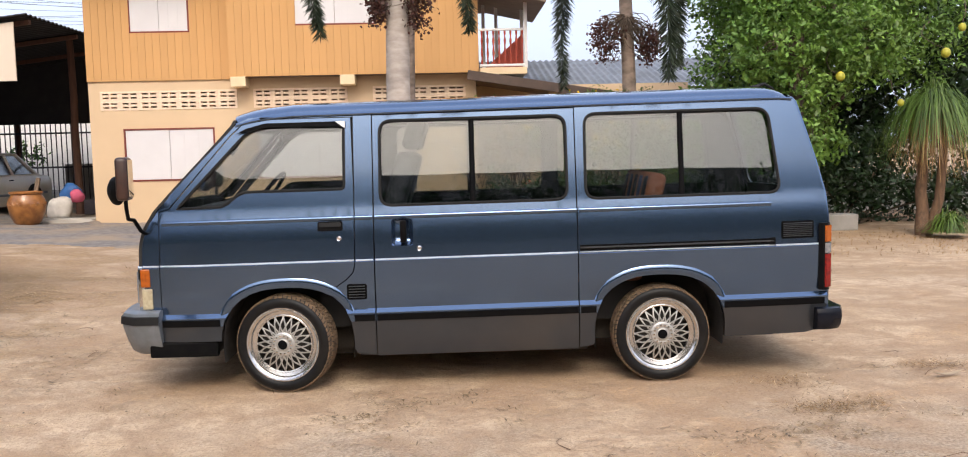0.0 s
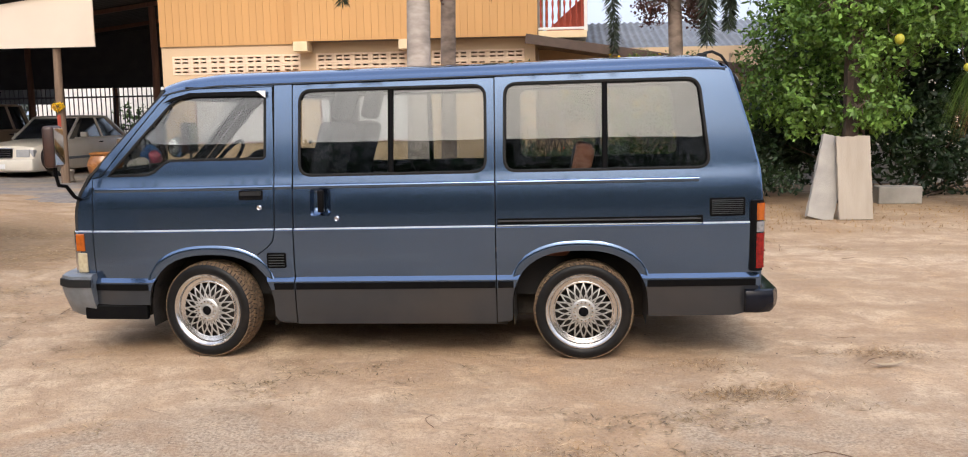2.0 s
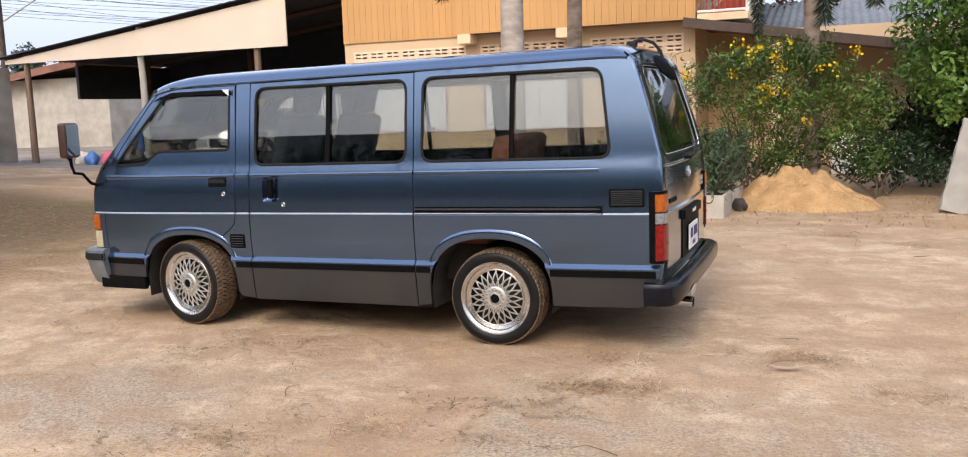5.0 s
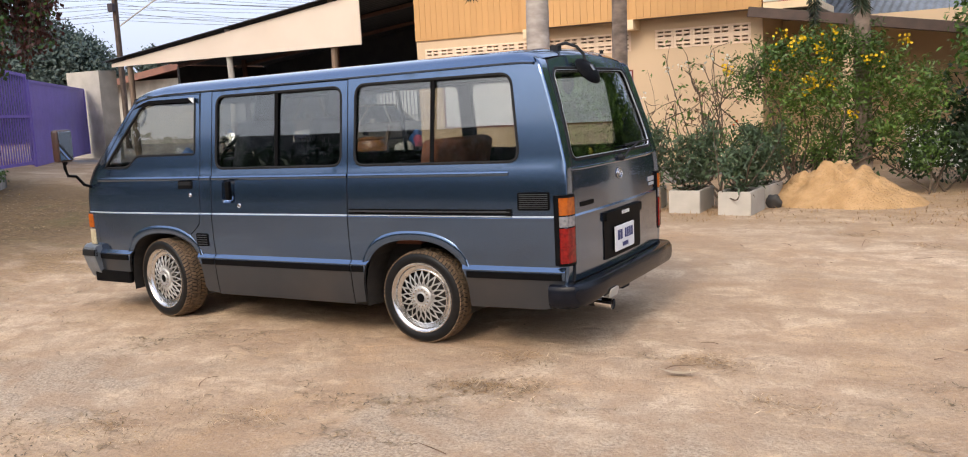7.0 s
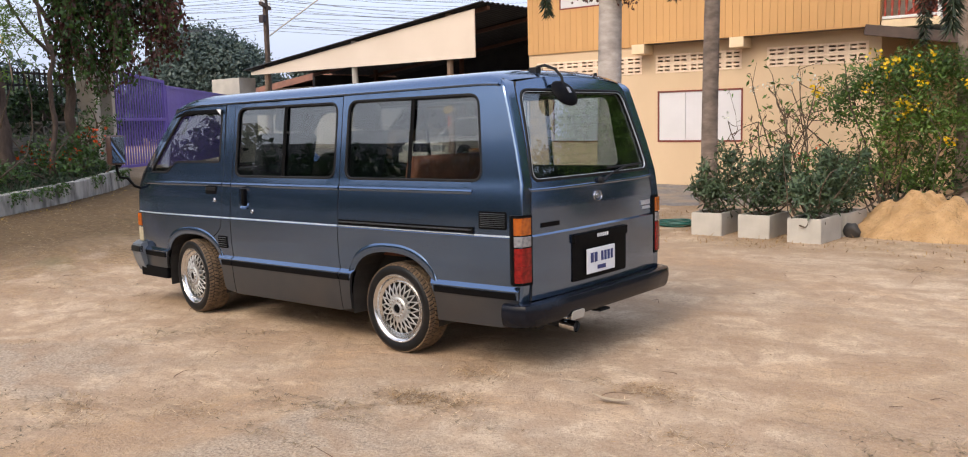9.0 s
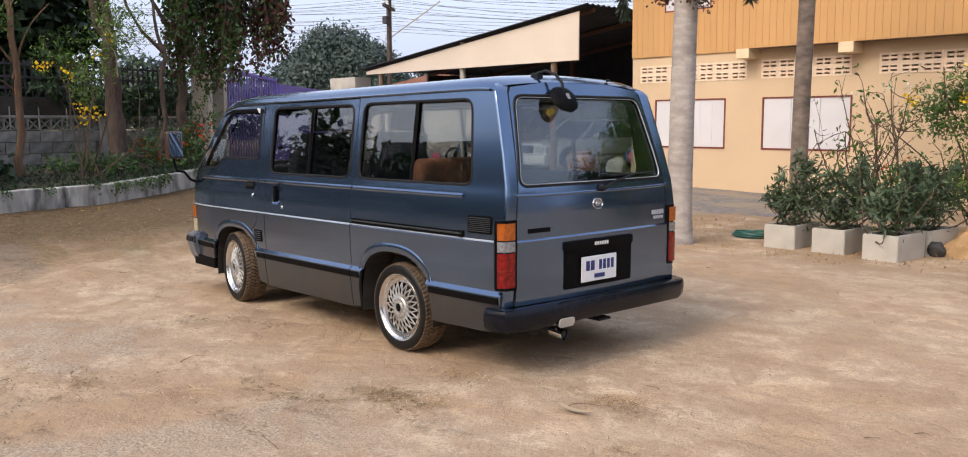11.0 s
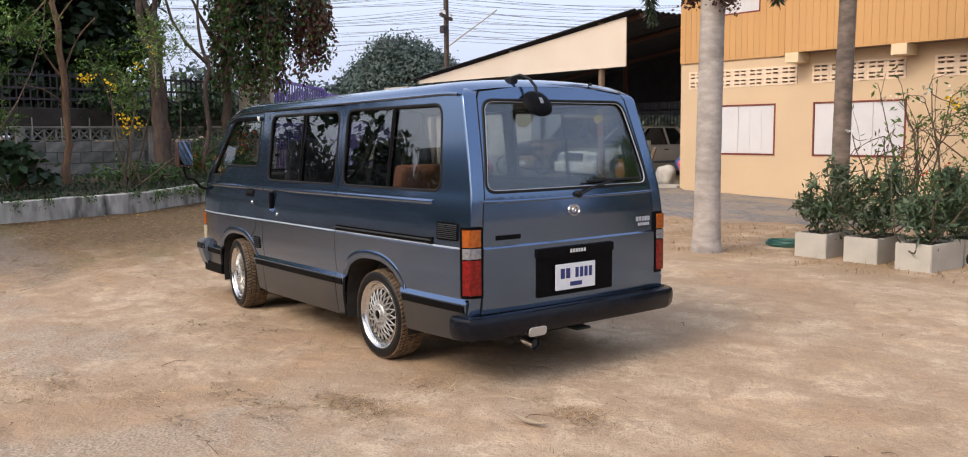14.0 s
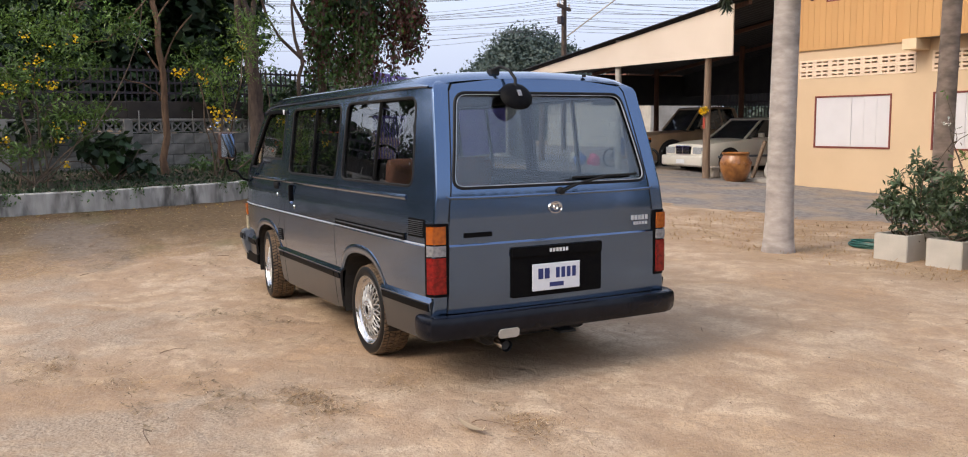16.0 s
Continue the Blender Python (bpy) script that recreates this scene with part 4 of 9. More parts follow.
def strip(name, loop, fmap, off, width, height, material, parent, closed=True, sides=6, label="", taper=0):
    """A bead of oval section along a loop laid on a surface."""
    P = [fmap(u, v, off) for u, v in loop]
    N = [(fmap(u, v, off + 0.05) - fmap(u, v, off)).normalized() for u, v in loop]
    bm = bmesh.new()
    rings = []
    k = len(P)
    for i in range(k):
        d = (P[(i + 1) % k] - P[i - 1]) if closed else (P[min(i + 1, k - 1)] - P[max(i - 1, 0)])
        d.normalize()
        b = d.cross(N[i]).normalized()
        e = min(1.0, 0.25 + 0.75 * min(i, k - 1 - i) / taper) if taper else 1.0
        rings.append([bm.verts.new(P[i] + b * e * width / 2 * math.cos(a) + N[i] * e * height * math.sin(a)) for a in [j / sides * 2 * math.pi for j in range(sides)]])
    for i in range(k if closed else k - 1):
        r0, r1 = rings[i], rings[(i + 1) % k]
        for j in range(sides):
            bm.faces.new((r0[j], r0[(j + 1) % sides], r1[(j + 1) % sides], r1[j]))
    if not closed:
        bm.faces.new(rings[0][::-1])
        bm.faces.new(rings[-1])
    bmesh.ops.recalc_face_normals(bm, faces=bm.faces)
    return part(name, bm, material, parent, label, smooth=50)


def arch(cx, cz, a0, a1, n, rx=0.400, rz=0.356):
    """A wheel opening with a flattened crown and square shoulders."""
    out = []
    for i in range(n + 1):
        a = radians(a0 + (a1 - a0) * i / n)
        c, s = math.cos(a), math.sin(a)
        k = (abs(c) ** 2.5 + abs(s) ** 2.5) ** (-1 / 2.5)
        out.append((cx + rx * c * k, cz + rz * s * k))
    return out


van = empty("van", pose(0, 0.830, 0, 0, 0, -0.6) @ Matrix.Diagonal((1, 0.982, 1, 1)), "slate-blue metallic passenger van parked on sandy ground", "van")
BODY = (M["paint"], M["paint_low"], M["dark"])
FA, RA = (0.035, 0.290), (2.297, 0.290)
front_door = [(-0.717, 0.335), (-0.362, 0.335)] + arch(*FA, 172, 52, 14) + [(0.33, 0.640), (0.400, 0.688), (0.437, 0.725), (0.449, 0.775), (0.452, 1.0), (0.452, 1.21), (0.442, 1.655), (-0.12, 1.655), (-0.20, 1.632), (-0.27, 1.57), (-0.655, 1.135), (-0.717, 1.122)]
front_glass = [(-0.607, 1.138), (-0.345, 1.142), (-0.305, 1.158), (-0.235, 1.212), (-0.195, 1.226), (0.384, 1.226), (0.398, 1.24), (0.400, 1.59), (0.385, 1.618), (-0.07, 1.618), (-0.135, 1.60), (-0.20, 1.56)]
slide_glass = rounded([(0.612, 1.118), (1.745, 1.118), (1.742, 1.628), (0.615, 1.628)], 0.075)
rear_glass = rounded([(1.855, 1.118), (3.050, 1.118), (2.985, 1.632), (1.858, 1.632)], 0.075)
b_pillar = [(0.458, 1.672), (0.567, 1.672), (0.566, 0.215), (0.455, 0.225)] + arch(*FA, -5, 46, 8) + [(0.336, 0.636), (0.405, 0.684), (0.443, 0.722), (0.455, 0.775), (0.458, 1.0)]
slide_door = [(0.574, 0.208), (1.800, 0.205), (1.793, 1.668), (0.574, 1.662)]
quarter = [(1.807, 0.212), (1.893, 0.225)] + arch(*RA, 185, -5, 26) + [(2.70, 0.245), (3.198, 0.25), (3.288, 0.27), (3.328, 0.40), (3.340, 0.60), (3.340, 0.95), (3.328, 1.10), (3.276, 1.30), (3.214, 1.50), (3.154, 1.685), (2.4, 1.682), (1.80, 1.672)]
a_frame = [(-0.735, 1.130), (-0.66, 1.212), (-0.235, 1.640), (-0.17, 1.668), (-0.05, 1.678), (0.452, 1.672), (0.452, 1.660), (-0.122, 1.660), (-0.205, 1.637), (-0.276, 1.573), (-0.66, 1.140), (-0.717, 1.127)]
nose_side = [(-0.722, 0.335), (-0.722, 1.127), (-0.738, 1.127), (-0.800, 1.02), (-0.828, 0.92), (-0.832, 0.80), (-0.800, 0.50), (-0.790, 0.335)]


def van_side(sgn):
    f = side_map(sgn)
    fl = sgn < 0
    door = skin("front_door", front_door, [front_glass], f, van, BODY, LINES, split=0.43, flip=not fl)
    bowl = rounded([(0.676, 0.874), (0.806, 0.874), (0.806, 1.036), (0.676, 1.036)], 0.02, 3)
    slide = skin("sliding_door" if fl else "side_panel", slide_door, [slide_glass] + ([bowl] if fl else []), f, van, BODY, LINES, split=0.43, flip=not fl)
    rear = skin("quarter_panel", quarter, [rear_glass], f, van, BODY, LINES, split=0.43, flip=not fl)
    skin("b_pillar", b_pillar, [], f, van, BODY, LINES, split=0.43, flip=not fl)
    skin("a_pillar", a_frame, [], f, van, BODY, [], step=0.03, flip=not fl)
    skin("nose_side", nose_side, [], f, van, BODY, LINES, split=0.43, flip=not fl)
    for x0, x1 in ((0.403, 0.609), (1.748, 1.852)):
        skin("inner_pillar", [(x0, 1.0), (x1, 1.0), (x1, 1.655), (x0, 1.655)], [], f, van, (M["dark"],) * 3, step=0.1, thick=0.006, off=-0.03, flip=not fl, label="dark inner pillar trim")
    # panes and seals
    for own, lp, div in ((door, front_glass, None), (slide, slide_glass, 1.172), (rear, rear_glass, 2.445)):
        d = dense(lp, 0.04)
        strip("window_seal", d, f, -0.001, 0.019, 0.007, M["rubber"], own)
        xs = [p[0] for p in lp]
        if div is None:
            pane = skin("pane", lp, [], f, own, (M["glass_dark"],) * 3, step=0.12, thick=0.004, off=-0.014, flip=not fl)
            pane.visible_shadow = False
            vis = [(-0.24, 1.575), (-0.18, 1.605), (-0.07, 1.634), (0.385, 1.634), (0.408, 1.61), (0.40, 1.602), (-0.06, 1.612), (-0.15, 1.592)]
            skin("rain_visor", vis, [], f, own, (M["black_plastic"],) * 3, step=0.06, thick=0.004, off=0.022, flip=not fl)
            skin("visor_corner", [(0.355, 1.634), (0.412, 1.634), (0.412, 1.592), (0.40, 1.600)], [], f, own, (M["white_mark"],) * 3, step=0.05, thick=0.003, off=0.027, flip=not fl, label="white visor corner")
        else:
            for s, o in ((0, -0.014), (1, -0.024)):
                half = [(min(max(u, min(xs) if s == 0 else div - 0.012), div + 0.012 if s == 0 else max(xs)), v) for u, v in lp]
                clean = [p for i, p in enumerate(half) if math.hypot(p[0] - half[i - 1][0], p[1] - half[i - 1][1]) > 1e-5]
                pane = skin("pane", clean, [], f, own, (M["glass"],) * 3, step=0.12, thick=0.004, off=o, flip=not fl)
                pane.visible_shadow = False
            strip("window_divider", [(div, 1.105 + 0.53 * i / 8) for i in range(9)], f, -0.012, 0.034, 0.011, M["black_plastic"], own, closed=False)
            if fl:
                lt = part("window_latch", moved(lathe([(0.001, 0.012), (0.013, 0.01), (0.013, 0.0), (0.006, -0.03), (0.001, -0.03)], 10), Matrix.Translation(f(min(xs) + 0.06, 1.32, -0.035)) @ Matrix.Rotation(radians(90), 4, "X")), M["black_plastic"], own, smooth=40)
    # bright ledge trims and the black rubbing strip
    for own, a, b in ((door, -0.715, -0.365), (slide, 0.578, 1.797), (rear, 2.69, 3.312), (rear, 1.812, 1.905)):
        k = max(2, int((b - a) / 0.08))
        black = [(a, 0.428), (b, 0.428), (b, 0.468), (a, 0.468)]
        skin("rubbing_strip", black, [], f, own, (M["black_plastic"],) * 3, step=0.06, thick=0.012, off=0.006, flip=not fl)
    skin("rubbing_strip", [(0.445, 0.428), (0.563, 0.428), (0.563, 0.468), (0.44, 0.468)], [], f, van, (M["black_plastic"],) * 3, step=0.06, thick=0.012, off=0.006, flip=not fl)
    # thin silver strip along the waist, standing in for the crease's highlight
    for own, a, b in ((door, -0.715, 0.448), (slide, 0.578, 1.797), (rear, 3.01, 3.318), (van, 0.46, 0.563), (van, -0.826, -0.726)):
        k = max(2, int((b - a) / 0.08))
        strip("waist_line", [(a + (b - a) * i / k, 0.797) for i in range(k + 1)], f, 0.001, 0.012, 0.005, M["trim_silver"], own, closed=False, sides=6)
    # pressed crease under the windows
    for own, a, b in ((door, -0.70, 0.448), (slide, 0.578, 1.797), (rear, 1.812, 2.985), (van, 0.46, 0.563)):
        k = max(2, int((b - a) / 0.06))
        strip("waist_crease", [(a + (b - a) * i / k, 1.052) for i in range(k + 1)], f, -0.004, 0.034, 0.014, M["paint"], own, closed=False, sides=10)
    # wheel arch lips
    for own, (cx, cz), a0, a1 in ((rear, RA, 156, 24), (van, FA, 156, 24)):
        strip("wheel_arch_lip", arch(cx, cz, a0, a1, 22, 0.428, 0.388), f, -0.002, 0.060, 0.009, M["paint"], own, closed=False, sides=8, taper=4)
    if fl:
        # the groove of the sliding door
        skin("door_rail", [(1.812, 0.806), (3.000, 0.806), (3.000, 0.842), (1.812, 0.842)], [], f, rear, (M["black_plastic"],) * 3, step=0.08, thick=0.012, off=0.004, label="black sliding door rail")
        strip("rail_lip", [(1.815 + 1.18 * i / 14, 0.826) for i in range(15)], f, 0.006, 0.010, 0.007, M["louvre"], rear, closed=False)
        strip("rail_edge", [(1.812 + 1.19 * i / 14, 0.799) for i in range(15)], f, 0.003, 0.008, 0.005, M["trim_silver"], rear, closed=False, label="bright lower edge of the rail")
        skin("rail_end", [(2.972, 0.802), (3.006, 0.802), (3.006, 0.846), (2.972, 0.846)], [], f, rear, (M["black_plastic"],) * 3, step=0.08, thick=0.015, off=0.01)
    # air vents
    for own, x0, x1, z0, z1, nb in ((van, 0.400, 0.520, 0.560, 0.655, 5), (rear, 3.045, 3.248, 0.836, 0.942, 8)):
        skin("air_vent", rounded([(x0, z0), (x1, z0), (x1, z1), (x0, z1)], 0.012, 3), [], f, own, (M["black_plastic"],) * 3, step=0.08, thick=0.01, off=0.004, flip=not fl)
        for i in range(nb):
            z = z0 + 0.014 + (z1 - z0 - 0.028) * i / (nb - 1)
            strip("louvre", [(x0 + 0.012, z), ((x0 + x1) / 2, z), (x1 - 0.012, z)], f, 0.006, 0.006, 0.006, M["louvre"], own, closed=False, sides=4)
    # handles and locks
    cup = rounded([(0.235, 0.978), (0.385, 0.978), (0.385, 1.036), (0.235, 1.036)], 0.012, 3)
    skin("handle_cup", cup, [], f, door, (M["black_plastic"],) * 3, step=0.05, thick=0.01, off=0.003, flip=not fl)
    skin("door_handle", rounded([(0.245, 1.004), (0.375, 1.004), (0.375, 1.028), (0.245, 1.028)], 0.008, 3), [], f, door, (M["rubber"],) * 3, step=0.05, thick=0.012, off=0.013, flip=not fl)
    for own, x, z in ((door, 0.362, 0.932), (slide, 0.842, 0.858)):
        lock = lathe([(0.001, 0.006), (0.008, 0.006), (0.009, 0.002), (0.013, 0.004), (0.016, 0.0)], 16)
        part("lock", moved(lock, Matrix.Translation(f(x, z, 0.003)) @ Matrix.Rotation(radians(90 if sgn < 0 else -90), 4, "X")), M["chrome"], own, "chrome door lock", smooth=40)
    if fl:
        def dish(x, z, off):
            k = min(1.0, min(x - 0.676, 0.806 - x) / 0.03, (1.036 - z) / 0.02, (z - 0.874) / 0.05)
            return f(x, z, off - 0.034 * (1 - (1 - max(0.0, k)) ** 2))
        skin("handle_cup", bowl, [], dish, slide, (M["paint"],) * 3, step=0.013, thick=0.004, off=-0.001, label="recessed handle cup")
        bm = box(-0.019, 0.019, -0.018, 0.018, -0.066, 0.066, bevel=0.008)
        part("door_handle", moved(bm, Matrix.Translation(f(0.748, 0.962, 0.006))), M["black_plastic"], slide, "upright black grab handle", smooth=40)


van_side(-1)
van_side(1)

# roof
sec = [(-0.744, -0.004), (-0.757, 0.0), (-0.760, 0.008), (-0.748, 0.016), (-0.742, 0.030), (-0.722, 0.052), (-0.68, 0.070), (-0.60, 0.084), (-0.45, 0.097), (-0.25, 0.106), (0, 0.110)]
sec = sec + [(-y, z) for y, z in sec[-2::-1]]
rv, rf = [], []
stations = [-0.245, -0.225, -0.19, -0.14, -0.06, 0.1, 0.4, 0.9, 1.5, 2.1, 2.6, 2.9, 2.99, 3.04, 3.08, 3.115, 3.135]
for x in stations:
    sink = 0.0
    if x < 0.1:
        sink = 0.060 * ((0.1 - x) / 0.345) ** 2
    if x > 2.9:
        sink = 0.056 * ((x - 2.9) / 0.235) ** 3
    g = 1.666 + 0.0065 * max(0, x)
    for y, z in sec:
        k = (half_width(x, 1.68) + 0.002) / 0.744
        bow = 0.05 * (1 - (y / 0.76) ** 2)
        xx = x + (bow * 0.5 if x > 2.9 else -bow * 1.4 if x < -0.1 else 0)
        rv.append((xx, y * k, g + z - sink * (1.0 if z > 0.02 else 0.15 if x > 1 else 0.8) + RAKE * x))
ns = len(sec)
for i in range(len(stations) - 1):
    for j in range(ns - 1):
        rf.append((i * ns + j, (i + 1) * ns + j, (i + 1) * ns + j + 1, i * ns + j + 1))
roof = raw("roof", rv, [f[::-1] for f in rf], M["paint"], van, smooth=35)
raw("headliner", [(x, y * 0.93, z - 0.035) for x, y, z in rv], rf, M["headliner"], van, "grey headliner", smooth=60)
for sgn in (-1, 1):
    gut = [(x, 1.667 + 0.0065 * max(0, x)) for x in [-0.1 + 3.19 * i / 30 for i in range(31)]]
    strip("rain_gutter", gut, side_map(sgn), 0.004, 0.008, 0.010, M["rubber"], roof, closed=False)

# rear corners
for sgn in (-1, 1):
    cv, cf = [], []
    zs = [0.27, 0.40, 0.50, 0.60, 0.70, 0.80, 0.95, 1.05, 1.10, 1.2, 1.3, 1.4, 1.5, 1.6, 1.67, 1.695, 1.712, 1.722]
    n = 13
    for z in zs:
        tuck = max(0.0, z - 1.67) / 0.052
        xs_ = float(np.interp(z, [0.27, 0.40, 0.60, 0.95, 1.10, 1.30, 1.50, 1.685], [3.288, 3.328, 3.340, 3.340, 3.328, 3.276, 3.214, 3.154])) - 0.045 * tuck ** 2
        w = half_width(xs_, z) - 0.05 * tuck ** 2
        ye = w - 0.098
        a, b, c = Vector((xs_, w)), Vector((rear_x(w - 0.02, z) + 0.008 - 0.05 * tuck ** 2, w - 0.004)), Vector((rear_x(ye, z) - 0.03 * tuck ** 2, ye))
        for i in range(n):
            t = i / (n - 1)
            q = ((1 - t) ** 2 * a + 14 * t * (1 - t) * b + t ** 2 * c) / ((1 - t) ** 2 + 14 * t * (1 - t) + t ** 2)
            cv.append((q.x, sgn * q.y, z + RAKE * q.x))
    for i in range(len(zs) - 1):
        for j in range(n - 1):
            q = (i * n + j, i * n + j + 1, (i + 1) * n + j + 1, (i + 1) * n + j)
            cf.append(q if sgn > 0 else q[::-1])
    raw("rear_corner", cv, cf, M["paint"], van, smooth=35)

# tailgate
GL = lambda z: half_width(3.2, z) - 0.106
gate_loop = [(-GL(0.41), 0.41), (GL(0.41), 0.41)] + [(GL(z), z) for z in (0.6, 0.8, 1.0, 1.1, 1.3, 1.5, 1.66)] + [(0.60, 1.70), (0.3, 1.735), (0, 1.745), (-0.3, 1.735), (-0.60, 1.70)] + [(-GL(z), z) for z in (1.66, 1.5, 1.3, 1.1, 1.0, 0.8, 0.6)]
gate_glass = rounded([(-0.690, 1.112), (0.690, 1.112), (0.592, 1.650), (-0.592, 1.650)], 0.07)


def gate_map(y, z, off):
    p = rear_map(y, z, off)
    p.x += 0.012 if z < 0.789 else 0.012 - min(0.012, (z - 0.789) * 1.2) if z < 0.80 else 0.0
    return p


tailgate = skin("tailgate", gate_loop, [gate_glass], gate_map, van, BODY, [0.60, 0.789, 0.80, 0.95, 1.05, 1.10], split=0.0)
strip("window_seal", dense(gate_glass, 0.04), gate_map, -0.001, 0.022, 0.008, M["rubber"], tailgate)
pane = skin("pane", gate_glass, [], gate_map, tailgate, (M["glass_clear"],) * 3, step=0.12, thick=0.004, off=-0.014)
pane.data.materials.clear()
M["glass_rear"] = glass_mat("van_rear_glass", (0.76, 0.82, 0.86), 0.085)
pane.data.materials.append(M["glass_rear"])
pane.visible_shadow = False
strip("window_bead", [p for p in dense(rounded([(-0.679, 1.122), (0.679, 1.122), (0.583, 1.641), (-0.583, 1.641)], 0.065), 0.04)], gate_map, 0.0, 0.004, 0.005, M["trim_silver"], tailgate)
for i in range(9):
    z = 1.20 + i * 0.047
    w = 0.60 - (z - 1.2) * 0.18
    strip("heater_wire", [(-w + 2 * w * k / 10, z) for k in range(11)], gate_map, -0.02, 0.0014, 0.0006, M["rubber"], tailgate, closed=False, sides=4)
# dark bead drawn for the shaded gap along the gate's sides
for sgn in (-1, 1):
    strip("gate_seam", [(sgn * (GL(z) + 0.004), z) for z in (0.93, 1.0, 1.06, 1.1, 1.2, 1.3, 1.4, 1.5, 1.6, 1.66)], gate_map, -0.003, 0.013, 0.006, M["rubber"], tailgate, closed=False)
frame_line = [(-0.745, 1.40), (-0.752, 1.12), (-0.742, 1.078), (-0.715, 1.062), (-0.6, 1.058)] + [(-0.5 + 0.1 * k, 1.057) for k in range(11)] + [(0.6, 1.058), (0.715, 1.062), (0.742, 1.078), (0.752, 1.12), (0.745, 1.40)]
strip("window_crease", frame_line, gate_map, -0.003, 0.022, 0.009, M["paint"], tailgate, closed=False, sides=8, taper=3)
# number plate recess
skin("plate_panel", rounded([(-0.342, 0.464), (0.308, 0.464), (0.308, 0.762), (-0.342, 0.762)], 0.015, 3), [], gate_map, tailgate, (M["black_plastic"],) * 3, step=0.1, thick=0.02, off=0.006, label="black number plate surround")
skin("lamp_bar", rounded([(-0.337, 0.704), (0.303, 0.704), (0.303, 0.759), (-0.337, 0.759)], 0.01, 3), [], gate_map, tailgate, (M["black_plastic"],) * 3, step=0.1, thick=0.02, off=0.022)
for i in range(6):
    u = -0.084 + i * 0.023
    skin("name_bar", [(u, 0.722), (u + 0.016, 0.722), (u + 0.016, 0.744), (u, 0.744)], [], gate_map, tailgate, (M["white_mark"],) * 3, step=0.05, thick=0.002, off=0.0245)
plate = part("number_plate", moved(box(-0.004, 0.004, -0.17, 0.17, -0.08, 0.08, bevel=0.003, seg=1), Matrix.Translation((rear_x(0, 0.57) + 0.03, -0.035, 0.575 + RAKE * 3.38))), M["white_plate"], tailgate, "white number plate with dark blue marks")
px = rear_x(0, 0.57) + 0.0345
for y0, w, z0, h in ((-0.130, 0.034, -0.010, 0.062), (-0.085, 0.034, -0.010, 0.062), (-0.005, 0.026, -0.010, 0.062), (0.034, 0.026, -0.010, 0.062), (0.073, 0.026, -0.010, 0.062), (0.112, 0.026, -0.010, 0.062), (-0.05, 0.10, -0.060, 0.026)):
    part("plate_bar", box(px, px + 0.002, y0 - 0.035, y0 + w - 0.035, 0.575 + 0.034 + z0, 0.575 + 0.034 + z0 + h), M["blue_ink"], plate)
# badges
for r0, sx, sz in ((0.046, 1.0, 0.70), (0.024, 0.55, 0.62), (0.036, 1.0, 0.32)):
    loop = [(r0 * sx * math.cos(a) - 0.022, 0.979 + r0 * sz * math.sin(a) + (0.01 if sz == 0.32 else 0)) for a in [k / 28 * 2 * math.pi for k in range(28)]]
    strip("emblem", loop, gate_map, 0.004, 0.008, 0.004, M["chrome"], tailgate)
skin("badge", [(-0.635, 0.835), (-0.455, 0.835), (-0.455, 0.862), (-0.635, 0.862)], [], gate_map, tailgate, (M["black_plastic"],) * 3, step=0.06, thick=0.004, off=0.005)
for i in range(5):
    u = 0.555 + i * 0.029
    skin("badge_bar", [(u, 0.868), (u + 0.022, 0.868), (u + 0.022, 0.898), (u, 0.898)], [], gate_map, tailgate, (M["trim_silver"],) * 3, step=0.06, thick=0.003, off=0.005)
for i in range(5):
    u = 0.575 + i * 0.024
    skin("badge_bar", [(u, 0.838), (u + 0.018, 0.838), (u + 0.018, 0.858), (u, 0.858)], [], gate_map, tailgate, (M["trim_silver"],) * 3, step=0.06, thick=0.003, off=0.005)
# wiper
strip("wiper_arm", [(0.02, 1.075), (0.14, 1.115), (0.34, 1.150)], gate_map, 0.03, 0.016, 0.008, M["rubber"], tailgate, closed=False)
strip("wiper_blade", [(0.10 + 0.5 * k / 6, 1.150 + 0.006 * k / 6) for k in range(7)], gate_map, 0.022, 0.014, 0.007, M["rubber"], tailgate, closed=False)
part("wiper_hub", moved(lathe([(0.001, 0.03), (0.02, 0.028), (0.024, 0.0)], 14), Matrix.Translation(gate_map(0.02, 1.075, 0.0)) @ Matrix.Rotation(radians(90), 4, "Y")), M["rubber"], tailgate, smooth=40)
# rear mirror on an arm
p0 = Vector((3.06, -0.27, 1.795))
arm = tube([p0 + Vector(v) for v in ((0, 0, 0), (0.02, 0.0, 0.035), (0.07, 0.015, 0.045), (0.13, 0.04, 0.02), (0.17, 0.055, -0.03), (0.185, 0.05, -0.08))], 0.0095, 8)
rm = part("mirror_arm", arm, M["rubber"], tailgate, smooth=50)
part("mirror_foot", moved(box(-0.03, 0.03, -0.03, 0.03, -0.01, 0.045, bevel=0.008), Matrix.Translation(p0 + Vector((0.005, 0, -0.01)))), M["rubber"], rm)
disc = lathe([(0.001, 0.032), (0.056, 0.027), (0.088, 0.010), (0.1, -0.004), (0.094, -0.012)], 28)
